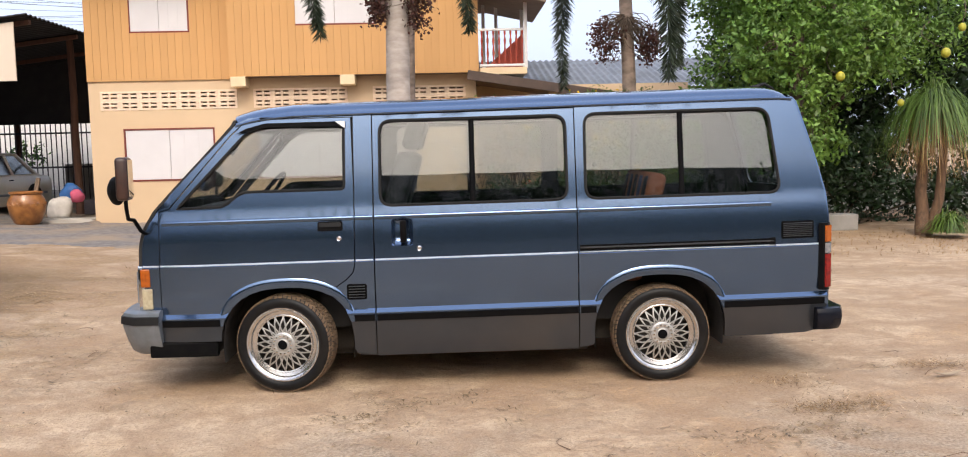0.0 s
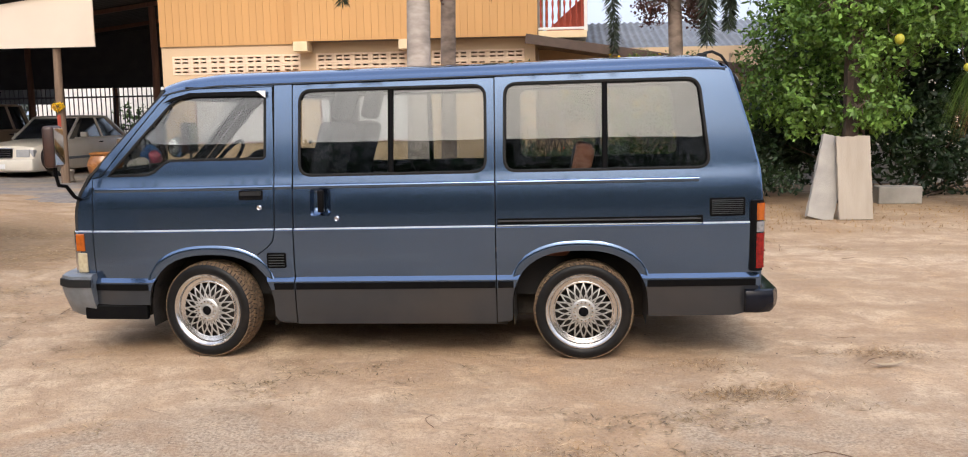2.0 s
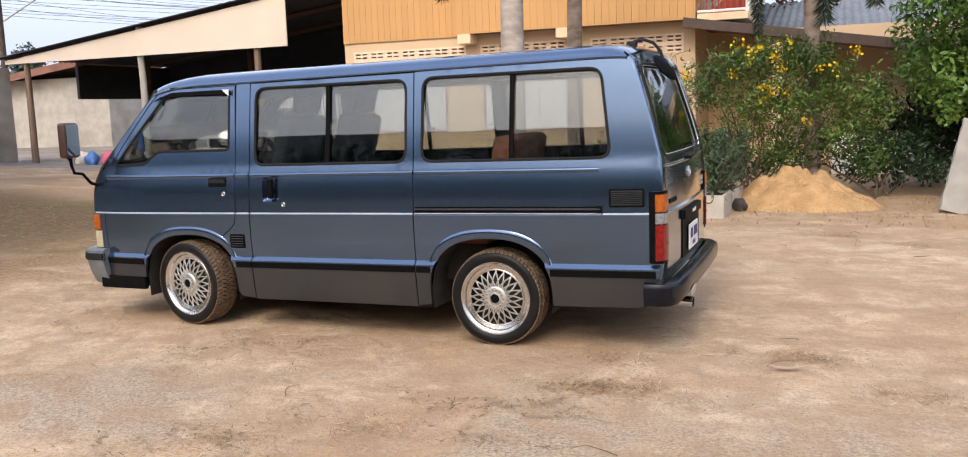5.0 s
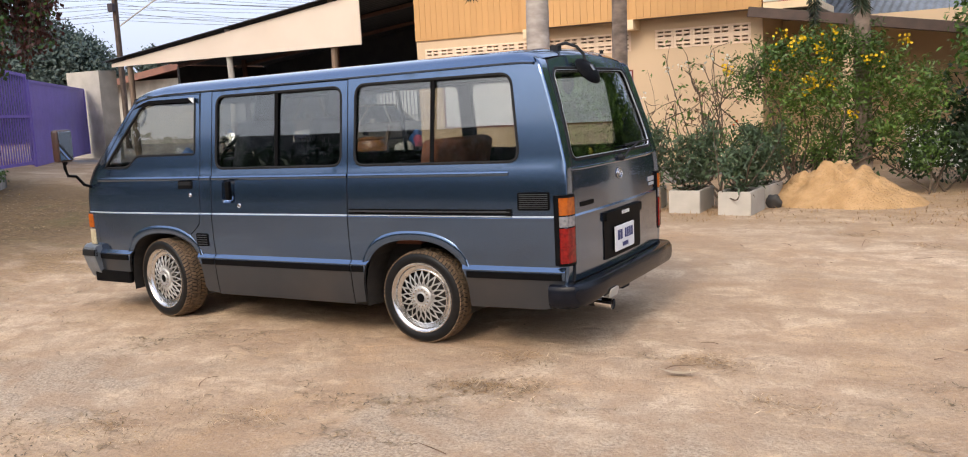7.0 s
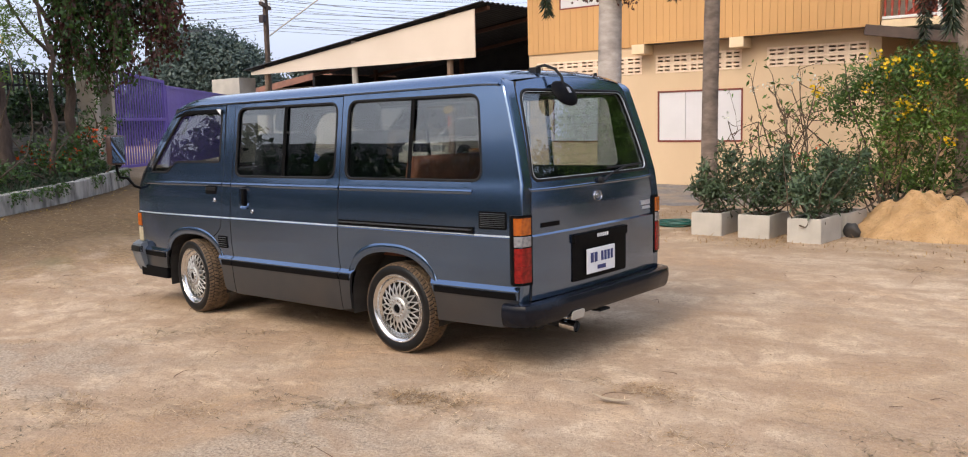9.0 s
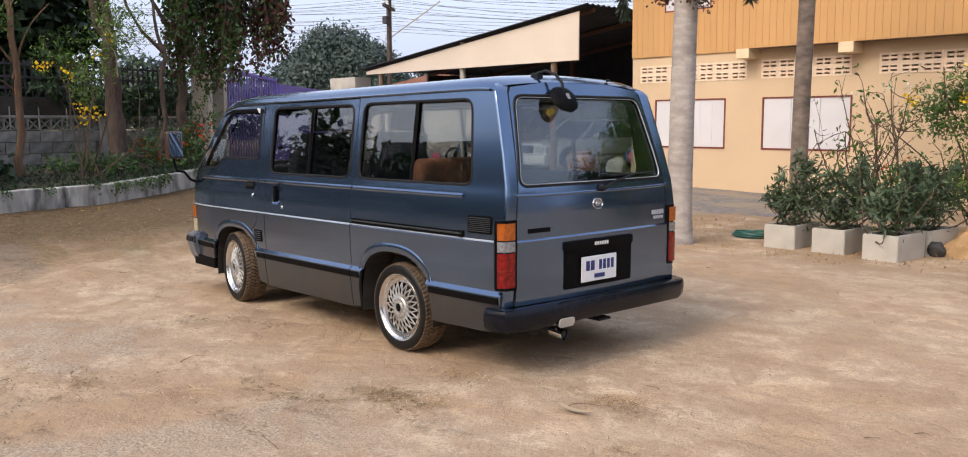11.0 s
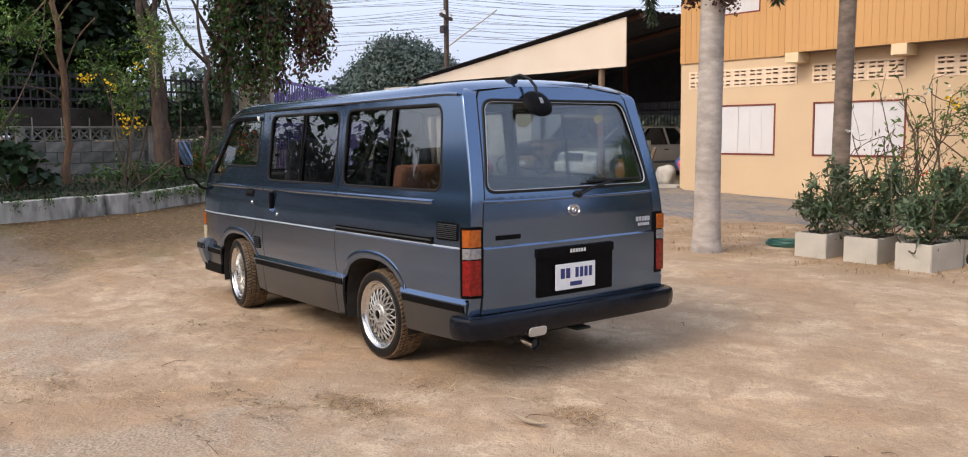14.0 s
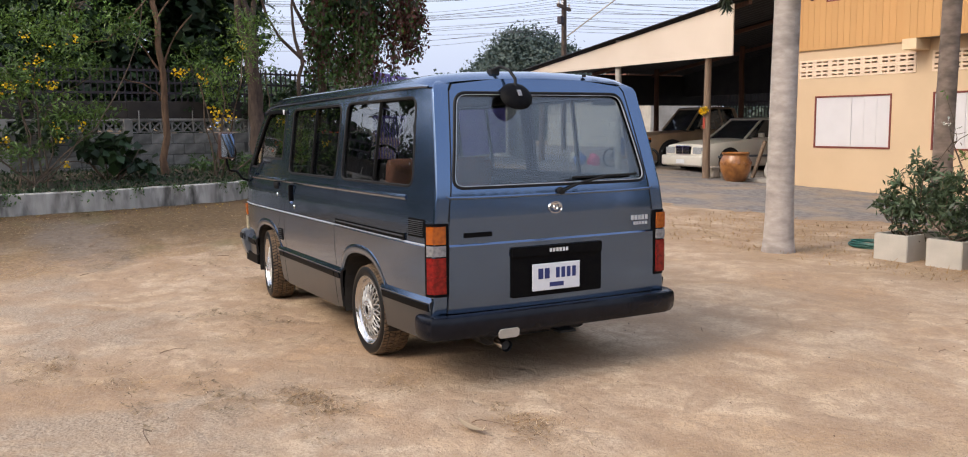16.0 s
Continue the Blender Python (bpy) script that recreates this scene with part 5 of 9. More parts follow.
part("mirror_shell", moved(disc, Matrix.Translation(p0 + Vector((0.20, 0.045, -0.13))) @ Matrix.Rotation(radians(52), 4, "Y") @ Matrix.Rotation(radians(8), 4, "X")), M["black_plastic"], rm, smooth=40)
part("mirror_glass", moved(lathe([(0.001, -0.006), (0.096, -0.009)], 28), Matrix.Translation(p0 + Vector((0.20, 0.045, -0.13))) @ Matrix.Rotation(radians(52), 4, "Y") @ Matrix.Rotation(radians(8), 4, "X")), M["mirror"], rm)
part("mirror_mark", moved(box(-0.02, 0.02, -0.012, 0.012, 0.024, 0.03), Matrix.Translation(p0 + Vector((0.206, 0.05, -0.128))) @ Matrix.Rotation(radians(58), 4, "Y")), M["clear_lens"], rm)
part("hinge_cap", moved(lathe([(0.001, 0.02), (0.012, 0.015), (0.014, 0)], 10), Matrix.Translation((3.12, 0.36, 1.79))), M["rubber"], tailgate)

# tail lamps
def lamp_map(sgn):
    def f(s, z, off):
        # s runs from the gate edge round the corner to the side
        y = 0.735 + min(s, 0.10)
        over = max(0.0, s - 0.09)
        x = rear_x(y, z) + 0.012 - max(0, (y - 0.79)) ** 2 * 6
        yy = y + over * 0.45
        x = x - over * 1.05
        return Vector((x + off * 0.8, sgn * (yy + off * 0.5), z + RAKE * 3.32))
    return f


for sgn in (-1, 1):
    f = lamp_map(sgn)
    fl = sgn > 0
    house = skin("tail_lamp", rounded([(0.0, 0.512), (0.134, 0.512), (0.134, 0.925), (0.0, 0.925)], 0.012, 3), [], f, van, (M["black_plastic"],) * 3, step=0.03, thick=0.03, off=0.004, flip=not fl)
    for z0, z1, k in ((0.809, 0.908, "amber"), (0.741, 0.801, "clear_lens"), (0.530, 0.733, "red")):
        skin("lens", [(0.016, z0), (0.122, z0), (0.122, z1), (0.016, z1)], [], f, house, (M[k],) * 3, step=0.03, thick=0.015, off=0.014, flip=not fl)
    strip("lens_rib", [(0.012 + 0.102 * i / 6, 0.628) for i in range(7)], f, 0.016, 0.006, 0.004, M["red"], house, closed=False)

# bumpers
def bumper(name, pts, sec2, material, label):
    bm = bmesh.new()
    rings = []
    for i, (x, y, nxv, nyv) in enumerate(pts):
        rings.append([bm.verts.new((x + nxv * d, y + nyv * d, z + RAKE * x)) for d, z in sec2])
    for r0, r1 in zip(rings, rings[1:]):
        for j in range(len(sec2)):
            k = (j + 1) % len(sec2)
            bm.faces.new((r0[j], r0[k], r1[k], r1[j]))
    bm.faces.new(rings[0][::-1])
    bm.faces.new(rings[-1])
    bmesh.ops.recalc_face_normals(bm, faces=bm.faces)
    return part(name, bm, material, van, label, smooth=38)


rp = [(3.10, -0.862, 0, -1), (3.25, -0.872, 0, -1), (3.325, -0.880, 0.2, -0.97), (3.385, -0.855, 0.75, -0.66), (3.418, -0.78, 1, -0.12), (3.425, -0.45, 1, -0.03), (3.428, 0, 1, 0)]
rp = rp + [(x, -y, a, -b) for x, y, a, b in rp[-2::-1]]
bumper("rear_bumper", rp[1:-1], [(-0.05, 0.405), (0.005, 0.410), (0.022, 0.402), (0.030, 0.385), (0.033, 0.345), (0.026, 0.300), (0.010, 0.275), (-0.02, 0.268), (-0.05, 0.268)], M["bumper_black"], "glossy black painted rear bumper")
patch = bmesh.new()
rim = [patch.verts.new((0.004, y, z)) for y, z in rounded([(-0.068, -0.028), (0.068, -0.028), (0.068, 0.028), (-0.068, 0.028)], 0.022, 5)]
back = bmesh.ops.extrude_face_region(patch, geom=[patch.faces.new(rim)])
bmesh.ops.translate(patch, verts=[v for v in back["geom"] if isinstance(v, bmesh.types.BMVert)], vec=(-0.008, 0, 0))
bmesh.ops.recalc_face_normals(patch, faces=patch.faces[:])
part("bumper_patch", moved(patch, Matrix.Translation((3.456, -0.40, 0.318)) @ Matrix.Rotation(radians(12), 4, "Y")), M["concrete_pale"], van, "pale bare patch on the bumper")
fp = [(-0.55, -0.845, 0, -1), (-0.72, -0.845, -0.1, -1), (-0.86, -0.835, -0.45, -0.9), (-0.93, -0.78, -0.9, -0.44), (-0.965, -0.6, -1, -0.08), (-0.98, 0, -1, 0)]
fp = fp + [(x, -y, a, -b) for x, y, a, b in fp[-2::-1]]
bumper("front_bumper", fp[1:-1], [(-0.06, 0.53), (0.01, 0.535), (0.035, 0.52), (0.045, 0.46), (0.04, 0.43), (0.02, 0.36), (-0.01, 0.285), (-0.05, 0.26)], M["bumper_grey"], "grey front bumper")
bumper("bumper_band", fp[1:-1], [(0.02, 0.505), (0.05, 0.50), (0.054, 0.455), (0.02, 0.445)], M["rubber"], "dark band of the front bumper")
part("front_valance", box(-0.80, -0.39, -0.845, -0.80, 0.235, 0.33, bevel=0.012), M["black_plastic"], van)
part("front_valance", box(-0.80, -0.39, 0.80, 0.845, 0.235, 0.33, bevel=0.012), M["black_plastic"], van)

# nose, windscreen, lamps
def nose_map(y, z, off):
    x = float(np.interp(z, [0.3, 0.5, 0.8, 0.92, 1.02, 1.13, 1.64], [-0.80, -0.815, -0.845, -0.842, -0.815, -0.745, -0.245])) - 0.07 * (1 - min(1, (y / 0.84) ** 2))
    return Vector((x - off, y, z + RAKE * x))


skin("nose", [(-0.80, 0.32), (0.80, 0.32), (0.795, 1.13), (-0.795, 1.13)], [], nose_map, van, BODY, step=0.1, split=0.0, flip=True)
ws = rounded([(-0.755, 1.15), (0.755, 1.15), (0.70, 1.615), (-0.70, 1.615)], 0.06)
skin("screen_frame", [(-0.795, 1.132), (0.795, 1.132), (0.735, 1.66), (-0.735, 1.66)], [ws], nose_map, van, BODY, step=0.06, flip=True)
pane = skin("windscreen", ws, [], nose_map, van, (M["glass_clear"],) * 3, step=0.12, thick=0.004, off=-0.01, flip=True)
pane.visible_shadow = False
strip("window_seal", dense(ws, 0.05), nose_map, 0.0, 0.03, 0.007, M["rubber"], van)
for sgn in (-1, 1):
    lamp = part("headlamp", moved(box(-0.03, 0.075, -0.10, 0.105, -0.14, 0.14, bevel=0.012), Matrix.Translation((-0.835, sgn * 0.70, 0.655))), M["chrome"], van, smooth=40)
    part("lens", moved(box(-0.012, 0.045, -0.02, 0.02, 0.01, 0.12, bevel=0.006), Matrix.Translation((-0.828, sgn * 0.806, 0.655))), M["amber"], lamp, "amber turn signal lens")
    part("lens", moved(box(-0.012, 0.05, -0.02, 0.02, -0.125, 0.0, bevel=0.006), Matrix.Translation((-0.822, sgn * 0.806, 0.655))), M["lens_yellowed"], lamp, "yellowed clear lens")
    part("lens", moved(box(-0.02, 0.01, -0.085, 0.06, -0.1, 0.1, bevel=0.01), Matrix.Translation((-0.872, sgn * 0.66, 0.655))), M["clear_lens"], lamp)
part("grille", moved(box(-0.02, 0.02, -0.52, 0.52, -0.09, 0.09, bevel=0.01), Matrix.Translation((-0.915, 0, 0.66))), M["black_plastic"], van)

# door mirrors
def wing_mirror(sgn):
    a = Vector((-0.80, sgn * 0.80, 0.99))
    arm_ = tube([a, a + Vector((-0.01, sgn * 0.05, 0.02)), a + Vector((-0.03, sgn * 0.10, 0.09)), a + Vector((-0.04, sgn * 0.165, 0.10)), a + Vector((-0.04, sgn * 0.185, 0.16)), a + Vector((-0.04, sgn * 0.19, 0.22))], 0.012, 8)
    r = part("wing_mirror", arm_, M["black_plastic"], van, smooth=50)
    at = Matrix.Translation(a + Vector((-0.045, sgn * 0.185, 0.335))) @ Matrix.Rotation(radians(-8 * sgn), 4, "Z")
    part("mirror_shell", moved(box(-0.035, 0.035, -0.078, 0.078, -0.125, 0.125, bevel=0.022, seg=3), at), M["mirror_brown"], r, "brown rectangular mirror shell", smooth=40)
    part("mirror_glass", moved(box(0.034, 0.038, -0.066, 0.066, -0.11, 0.11, bevel=0.001, seg=1), at), M["mirror"], r)
    at2 = Matrix.Translation(a + Vector((-0.115, sgn * 0.12, 0.265))) @ Vector((0.62, -0.78 * sgn, 0.0)).to_track_quat("Z", "Y").to_matrix().to_4x4()
    part("round_mirror", moved(lathe([(0.001, -0.035), (0.055, -0.028), (0.082, -0.008), (0.085, 0.004), (0.078, 0.012)], 22), at2), M["black_plastic"], r, "round black convex mirror", smooth=40)
    part("mirror_glass", moved(lathe([(0.001, 0.006), (0.078, 0.002)], 22), at2), M["mirror"], r)


wing_mirror(-1)
wing_mirror(1)

# underside, floor and interior
part("floor_pan", box(0.46, 1.86, -0.78, 0.78, 0.205, 0.36), M["under"], van)
part("floor_pan", box(-0.76, 2.96, -0.48, 0.48, 0.205, 0.36), M["under"], van)
# hidden blocks below the floor, added to keep light from under the van
part("fuel_tank", box(0.98, 1.76, -0.50, 0.56, 0.135, 0.25, bevel=0.03), M["under"], van)
part("spare_wheel_tray", box(2.62, 3.02, -0.20, 0.46, 0.165, 0.28, bevel=0.04), M["under"], van)
part("floor_pan", box(2.72, 3.26, -0.80, 0.80, 0.318, 0.40), M["under"], van)
part("floor_pan", box(-0.76, -0.40, -0.78, 0.78, 0.25, 0.36), M["under"], van)
for sgn in (-1, 1):
    part("inner_sill", box(0.47, 1.88, min(sgn * 0.74, sgn * 0.80), max(sgn * 0.74, sgn * 0.80), 0.225, 0.36), M["under"], van)
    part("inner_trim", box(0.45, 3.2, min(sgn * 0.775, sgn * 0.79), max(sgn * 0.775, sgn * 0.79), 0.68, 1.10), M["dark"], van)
    for (cx, cz) in (FA, RA):
        bm = bmesh.new()
        a_ = arch(cx, cz, 195, -15, 16, 0.395, 0.365)
        lo = [bm.verts.new((x, sgn * 0.83, z + RAKE * x)) for x, z in a_]
        hi = [bm.verts.new((x, sgn * 0.50, z + RAKE * x)) for x, z in a_]
        for i in range(16):
            bm.faces.new((lo[i], lo[i + 1], hi[i + 1], hi[i]))
        bm.faces.new(hi)
        part("wheel_well", bm, M["under"], van)
# set low and out of sight, to cut light under the van
part("engine_block", box(-0.35, 0.85, -0.46, 0.46, 0.145, 0.34, bevel=0.02), M["under"], van)
part("rear_axle", moved(tube([(0, -0.66, 0), (0, -0.1, 0), (0, 0, 0), (0, 0.1, 0), (0, 0.66, 0)], [0.035, 0.04, 0.11, 0.04, 0.035], 10), Matrix.Translation((2.295, 0, 0.29))), M["under"], van, smooth=40)
part("muffler", moved(tube([(0, 0, 0), (0.5, 0, 0)], 0.075, 14), Matrix.Translation((2.65, -0.36, 0.25))), M["under"], van, smooth=40)
ex = tube([(3.34, -0.41, 0.25), (3.38, -0.412, 0.248), (3.455, -0.415, 0.243)], [0.028, 0.033, 0.034], 20, cap=False)
part("exhaust_tip", ex, M["chrome"], van, "chrome exhaust tip", smooth=60)
part("exhaust_pipe", tube([(2.7, -0.38, 0.26), (3.2, -0.40, 0.255), (3.435, -0.414, 0.245)], 0.028, 14), M["dark"], van)
part("tow_hook", box(3.24, 3.36, 0.02, 0.14, 0.245, 0.262, bevel=0.006), M["dark"], van)
part("dashboard", box(-0.62, -0.38, -0.72, 0.72, 0.80, 1.13, bevel=0.05, seg=3), M["dark"], van, smooth=40)
ring = tube([(0.19 * math.cos(a), 0.19 * math.sin(a), 0) for a in [k / 24 * 2 * math.pi for k in range(25)]], 0.014, 8)
wheel_m = Matrix.Translation((-0.30, 0.36, 1.16)) @ Matrix.Rotation(radians(-52), 4, "Y")
sw = part("steering_wheel", moved(ring, wheel_m), M["black_plastic"], van, smooth=50)
part("spoke", moved(box(-0.02, 0.02, -0.18, 0.18, -0.012, 0.012, bevel=0.006), wheel_m), M["black_plastic"], sw)
part("steering_column", tube([(-0.29, 0.36, 1.15), (-0.5, 0.36, 0.95)], 0.03, 10), M["black_plastic"], van)


def seat(x, y0, y1, zb, cloth, back=0.62, tilt=14):
    s = part("seat", box(x, x + 0.46, y0, y1, zb, zb + 0.16, bevel=0.04, seg=3), cloth, van, smooth=40)
    m = Matrix.Translation((x + 0.44, (y0 + y1) / 2, zb + 0.12)) @ Matrix.Rotation(radians(tilt), 4, "Y")
    part("backrest", moved(box(-0.06, 0.06, (y0 - y1) / 2, (y1 - y0) / 2, 0, back, bevel=0.04, seg=3), m), cloth, s, smooth=40)
    part("seat_base", box(x + 0.04, x + 0.42, y0 + 0.05, y1 - 0.05, 0.36, zb), M["dark"], s)
    return s, m


for y0, y1 in ((-0.68, -0.14), (0.14, 0.68)):
    s, m = seat(0.17, y0, y1, 0.76, M["seat"], 0.58, 16)
    part("headrest", moved(box(-0.05, 0.05, -0.13, 0.13, 0.60, 0.82, bevel=0.04, seg=3), m), M["seat"], s, smooth=40)
seat(1.05, -0.62, 0.62, 0.56, M["seat"], 0.42)
s, m = seat(1.78, -0.66, 0.12, 0.60, M["seat_red"], 0.57, 12)
for i in range(5):
    part("stripe", moved(box(-0.068, 0.0, -0.36 + i * 0.155, -0.29 + i * 0.155, 0.04, 0.54, bevel=0.01), m), M["seat_blue" if i % 2 else "seat"], s)
for y in (-0.60, 0.60):
    for x in (-0.30,):
        part("grab_handle", tube([(x, y * 1.12, 1.45), (x + 0.03, y * 1.1, 1.49), (x + 0.06, y * 1.1, 1.54), (x + 0.05, y * 1.1, 1.58)], 0.012, 8), M["black_plastic"], van, smooth=50)
part("sun_visor", box(-0.22, -0.08, -0.65, -0.1, 1.60, 1.625, bevel=0.008), M["dark"], van)

# wheels
def wheel(x, y, sgn, z, steer=0.0):
    """Axis along y; the outer face looks to sgn."""
    place = Matrix.Translation((x, y, z)) @ Matrix.Rotation(radians(steer), 4, "Z") @ Matrix.Rotation(radians(90 if sgn < 0 else -90), 4, "X")
    if "wheel" not in PARTS:
        barrel = lathe([(0.200, -0.19), (0.206, -0.17), (0.185, -0.14), (0.180, -0.06), (0.170, -0.040), (0.170, -0.026), (0.176, -0.024), (0.180, -0.032), (0.200, -0.026), (0.206, -0.012), (0.216, -0.006), (0.222, 0.003), (0.226, 0.003), (0.228, -0.006), (0.224, -0.012)], 56)
        PARTS["wheel"] = part("wheel", barrel, M["polished"], van, "polished deep-dish alloy wheel", smooth=30)
        tp = [(0.224, -0.190), (0.235, -0.196), (0.262, -0.198), (0.282, -0.190), (0.293, -0.172), (0.295, -0.10), (0.293, -0.018), (0.284, 0.000), (0.266, 0.010), (0.245, 0.008), (0.232, 0.002), (0.224, -0.004)]
        PARTS["tyre"] = part("tyre", lathe(tp, 72), M["tyre"], PARTS["wheel"], "black tyre with dusty brown tread", smooth=40)
        # tread blocks
        vs, fs = [], []
        for k in range(64):
            for row, (z0, z1, sk) in enumerate(((-0.186, -0.155, 0.0), (-0.150, -0.118, 0.35), (-0.113, -0.082, 0.0), (-0.077, -0.042, 0.4), (-0.037, -0.002, 0.0))):
                a0 = (k + sk) / 64 * 2 * math.pi
                a1 = a0 + 0.074
                tw = 0.018 if row % 2 else -0.018
                ro = 0.301 if 0 < row < 4 else 0.297
                s = len(vs)
                for r in (0.288, ro):
                    for (a, zz, t) in ((a0, z0, -tw), (a1, z0, -tw), (a1, z1, tw), (a0, z1, tw)):
                        rr = r - (0.006 if (row == 0 and zz == z0) or (row == 4 and zz == z1) else 0)
                        vs.append((rr * math.cos(a + t), rr * math.sin(a + t), zz))
                fs += [(s + 4, s + 5, s + 6, s + 7), (s, s + 1, s + 5, s + 4), (s + 1, s + 2, s + 6, s + 5), (s + 2, s + 3, s + 7, s + 6), (s + 3, s, s + 4, s + 7)]
        PARTS["tread"] = raw("tread", vs, fs, M["tread"], PARTS["wheel"], "dusty brown tread blocks")
        # mesh spokes
        PARTS["spokes"] = []
        n = 20
        for k in range(n):
            for d in (-1, 1):
                a0 = k / n * 2 * math.pi
                a1 = a0 + d * 1.05 * 2 * math.pi / n
                p = [(0.056, a0, 0.0), (0.09, a0 + (a1 - a0) * 0.25, 0.003), (0.13, a0 + (a1 - a0) * 0.65, -0.004), (0.172, a1, -0.020)]
                bm = tube([(r * math.cos(a), r * math.sin(a), zz - 0.012) for r, a, zz in p], [0.0060, 0.0050, 0.0046, 0.0056], 6)
                PARTS["spokes"].append(part("spoke", bm, M["alloy"], PARTS["wheel"], smooth=50))
        PARTS["hub"] = part("hub", lathe([(0.070, -0.05), (0.074, -0.022), (0.074, -0.004), (0.066, 0.002), (0.040, 0.002), (0.036, 0.008), (0.030, 0.010), (0.029, 0.004)], 40), M["alloy"], PARTS["wheel"], smooth=35)
        PARTS["back"] = part("brake_drum", lathe([(0.001, -0.075), (0.14, -0.075), (0.15, -0.10), (0.18, -0.12)], 32), M["under"], PARTS["wheel"], smooth=40)
        PARTS["hub"].data.polygons.foreach_set("material_index", [0] * len(PARTS["hub"].data.polygons))
        PARTS["cap"] = part("hub_cap", lathe([(0.001, 0.007), (0.024, 0.006), (0.030, 0.003)], 24), M["black_plastic"], PARTS["wheel"], "dark centre cap", smooth=40)
        bolt = lathe([(0.001, 0.010), (0.006, 0.009), (0.007, 0.0)], 8)
        PARTS["bolt"] = part("bolt", bolt, M["chrome"], PARTS["wheel"])
        PARTS["bolt"].location = (0.055, 0, 0.002)
        for k in range(1, 14):
            a = k / 14 * 2 * math.pi
            share(PARTS["bolt"], "bolt", (0.055 * math.cos(a), 0.055 * math.sin(a), 0.002), parent=PARTS["wheel"])
        PARTS["wheel"].matrix_basis = place
        return
    root = PARTS["wheel"]
    c = root.copy()
    scene.collection.objects.link(c)
    c.matrix_basis = place
    for o in root.children:
        d = o.copy()
        scene.collection.objects.link(d)
        d.parent = c


PARTS = {}
wheel(0.0, -0.846, -1, 0.298, -8)
wheel(2.318, -0.822, -1, 0.294)
wheel(0.0, 0.846, 1, 0.298, -8)
wheel(2.318, 0.822, 1, 0.294)

# ---- plants ----
def leaf_cloud(points, size, rng, droop=0.0, narrow=0.45, normals=None, fold=True):
    """Many small pointed leaves, one at each point: (verts, faces)."""
    pts = np.asarray(points, float)
    n = len(pts)
    d = rng.normal(size=(n, 3))
    d[:, 2] = d[:, 2] * (1 - 0.5 * droop) - droop * 1.3
    d /= np.linalg.norm(d, axis=1)[:, None]
    u = rng.normal(size=(n, 3))
    if normals is not None:
        u = u * 0.5 + np.asarray(normals)
    u -= (u * d).sum(1)[:, None] * d
    u /= np.linalg.norm(u, axis=1)[:, None] + 1e-9
    w = np.cross(d, u)
    s = size * rng.uniform(0.65, 1.3, n)[:, None]
    mid = pts + d * s * 0.5
    vs = np.stack([pts, mid + w * s * narrow * 0.5 + u * s * 0.06, pts + d * s - u * s * 0.05, mid - w * s * narrow * 0.5 + u * s * 0.06], 1).reshape(-1, 3)
    idx = np.arange(n)[:, None] * 4
    return vs, (idx + np.array([0, 1, 2, 3])).astype(int)


def mesh_np(name, vs, faces, material, parent=None, label=""):
    """faces: an (n, k) array."""
    me = bpy.data.meshes.new(name)
    k = faces.shape[1]
    me.vertices.add(len(vs))
    me.vertices.foreach_set("co", np.ascontiguousarray(vs, dtype=np.float32).ravel())
    me.loops.add(faces.size)
    me.loops.foreach_set("vertex_index", faces.ravel().astype(np.int32))
    me.polygons.add(len(faces))
    me.polygons.foreach_set("loop_start", np.arange(0, faces.size, k, dtype=np.int32))
    me.polygons.foreach_set("loop_total", np.full(len(faces), k, dtype=np.int32))
    me.materials.append(material)
    me.update(calc_edges=True)
    ob = new(name, me)
    if parent:
        ob.parent = parent
    if label:
        ob["label"] = label
    return ob


def clumps(blobs, per_m2, rng, inner=0.25, sub=10, sub_r=0.32):
    """Points and outward directions in the outer parts of blobs (x, y, z, rx, ry, rz), gathered in tufts."""
    P, N = [], []
    for (x, y, z, rx, ry, rz) in blobs:
        area = 4 * math.pi * ((rx * ry + ry * rz + rx * rz) / 3)
        n = int(area * per_m2)
        k = max(4, n // sub)
        d = rng.normal(size=(k, 3))
        d /= np.linalg.norm(d, axis=1)[:, None]
        r = 1 - inner * rng.random(k) ** 1.5 * 2
        c = d * r[:, None] * (rx, ry, rz) * rng.uniform(0.85, 1.12, k)[:, None]
        off = rng.normal(size=(k, sub, 3)) * sub_r * min(rx, ry, rz) * 0.42
        P.append((c[:, None, :] + off + (x, y, z)).reshape(-1, 3))
        N.append(np.repeat(d + (0, 0, 0.6), sub, 0))
    return np.concatenate(P), np.concatenate(N)


def limb(start, end, r0, r1, rng, bend=0.12, n=7):
    a, b = np.array(start, float), np.array(end, float)
    w = rng.normal(size=3) * np.linalg.norm(b - a) * bend
    pts = [a + (b - a) * t + w * math.sin(math.pi * t) + rng.normal(size=3) * 0.012 * np.linalg.norm(b - a) * (0 < t < 1) for t in np.linspace(0, 1, n)]
    return pts, [r0 + (r1 - r0) * t for t in np.linspace(0, 1, n)]


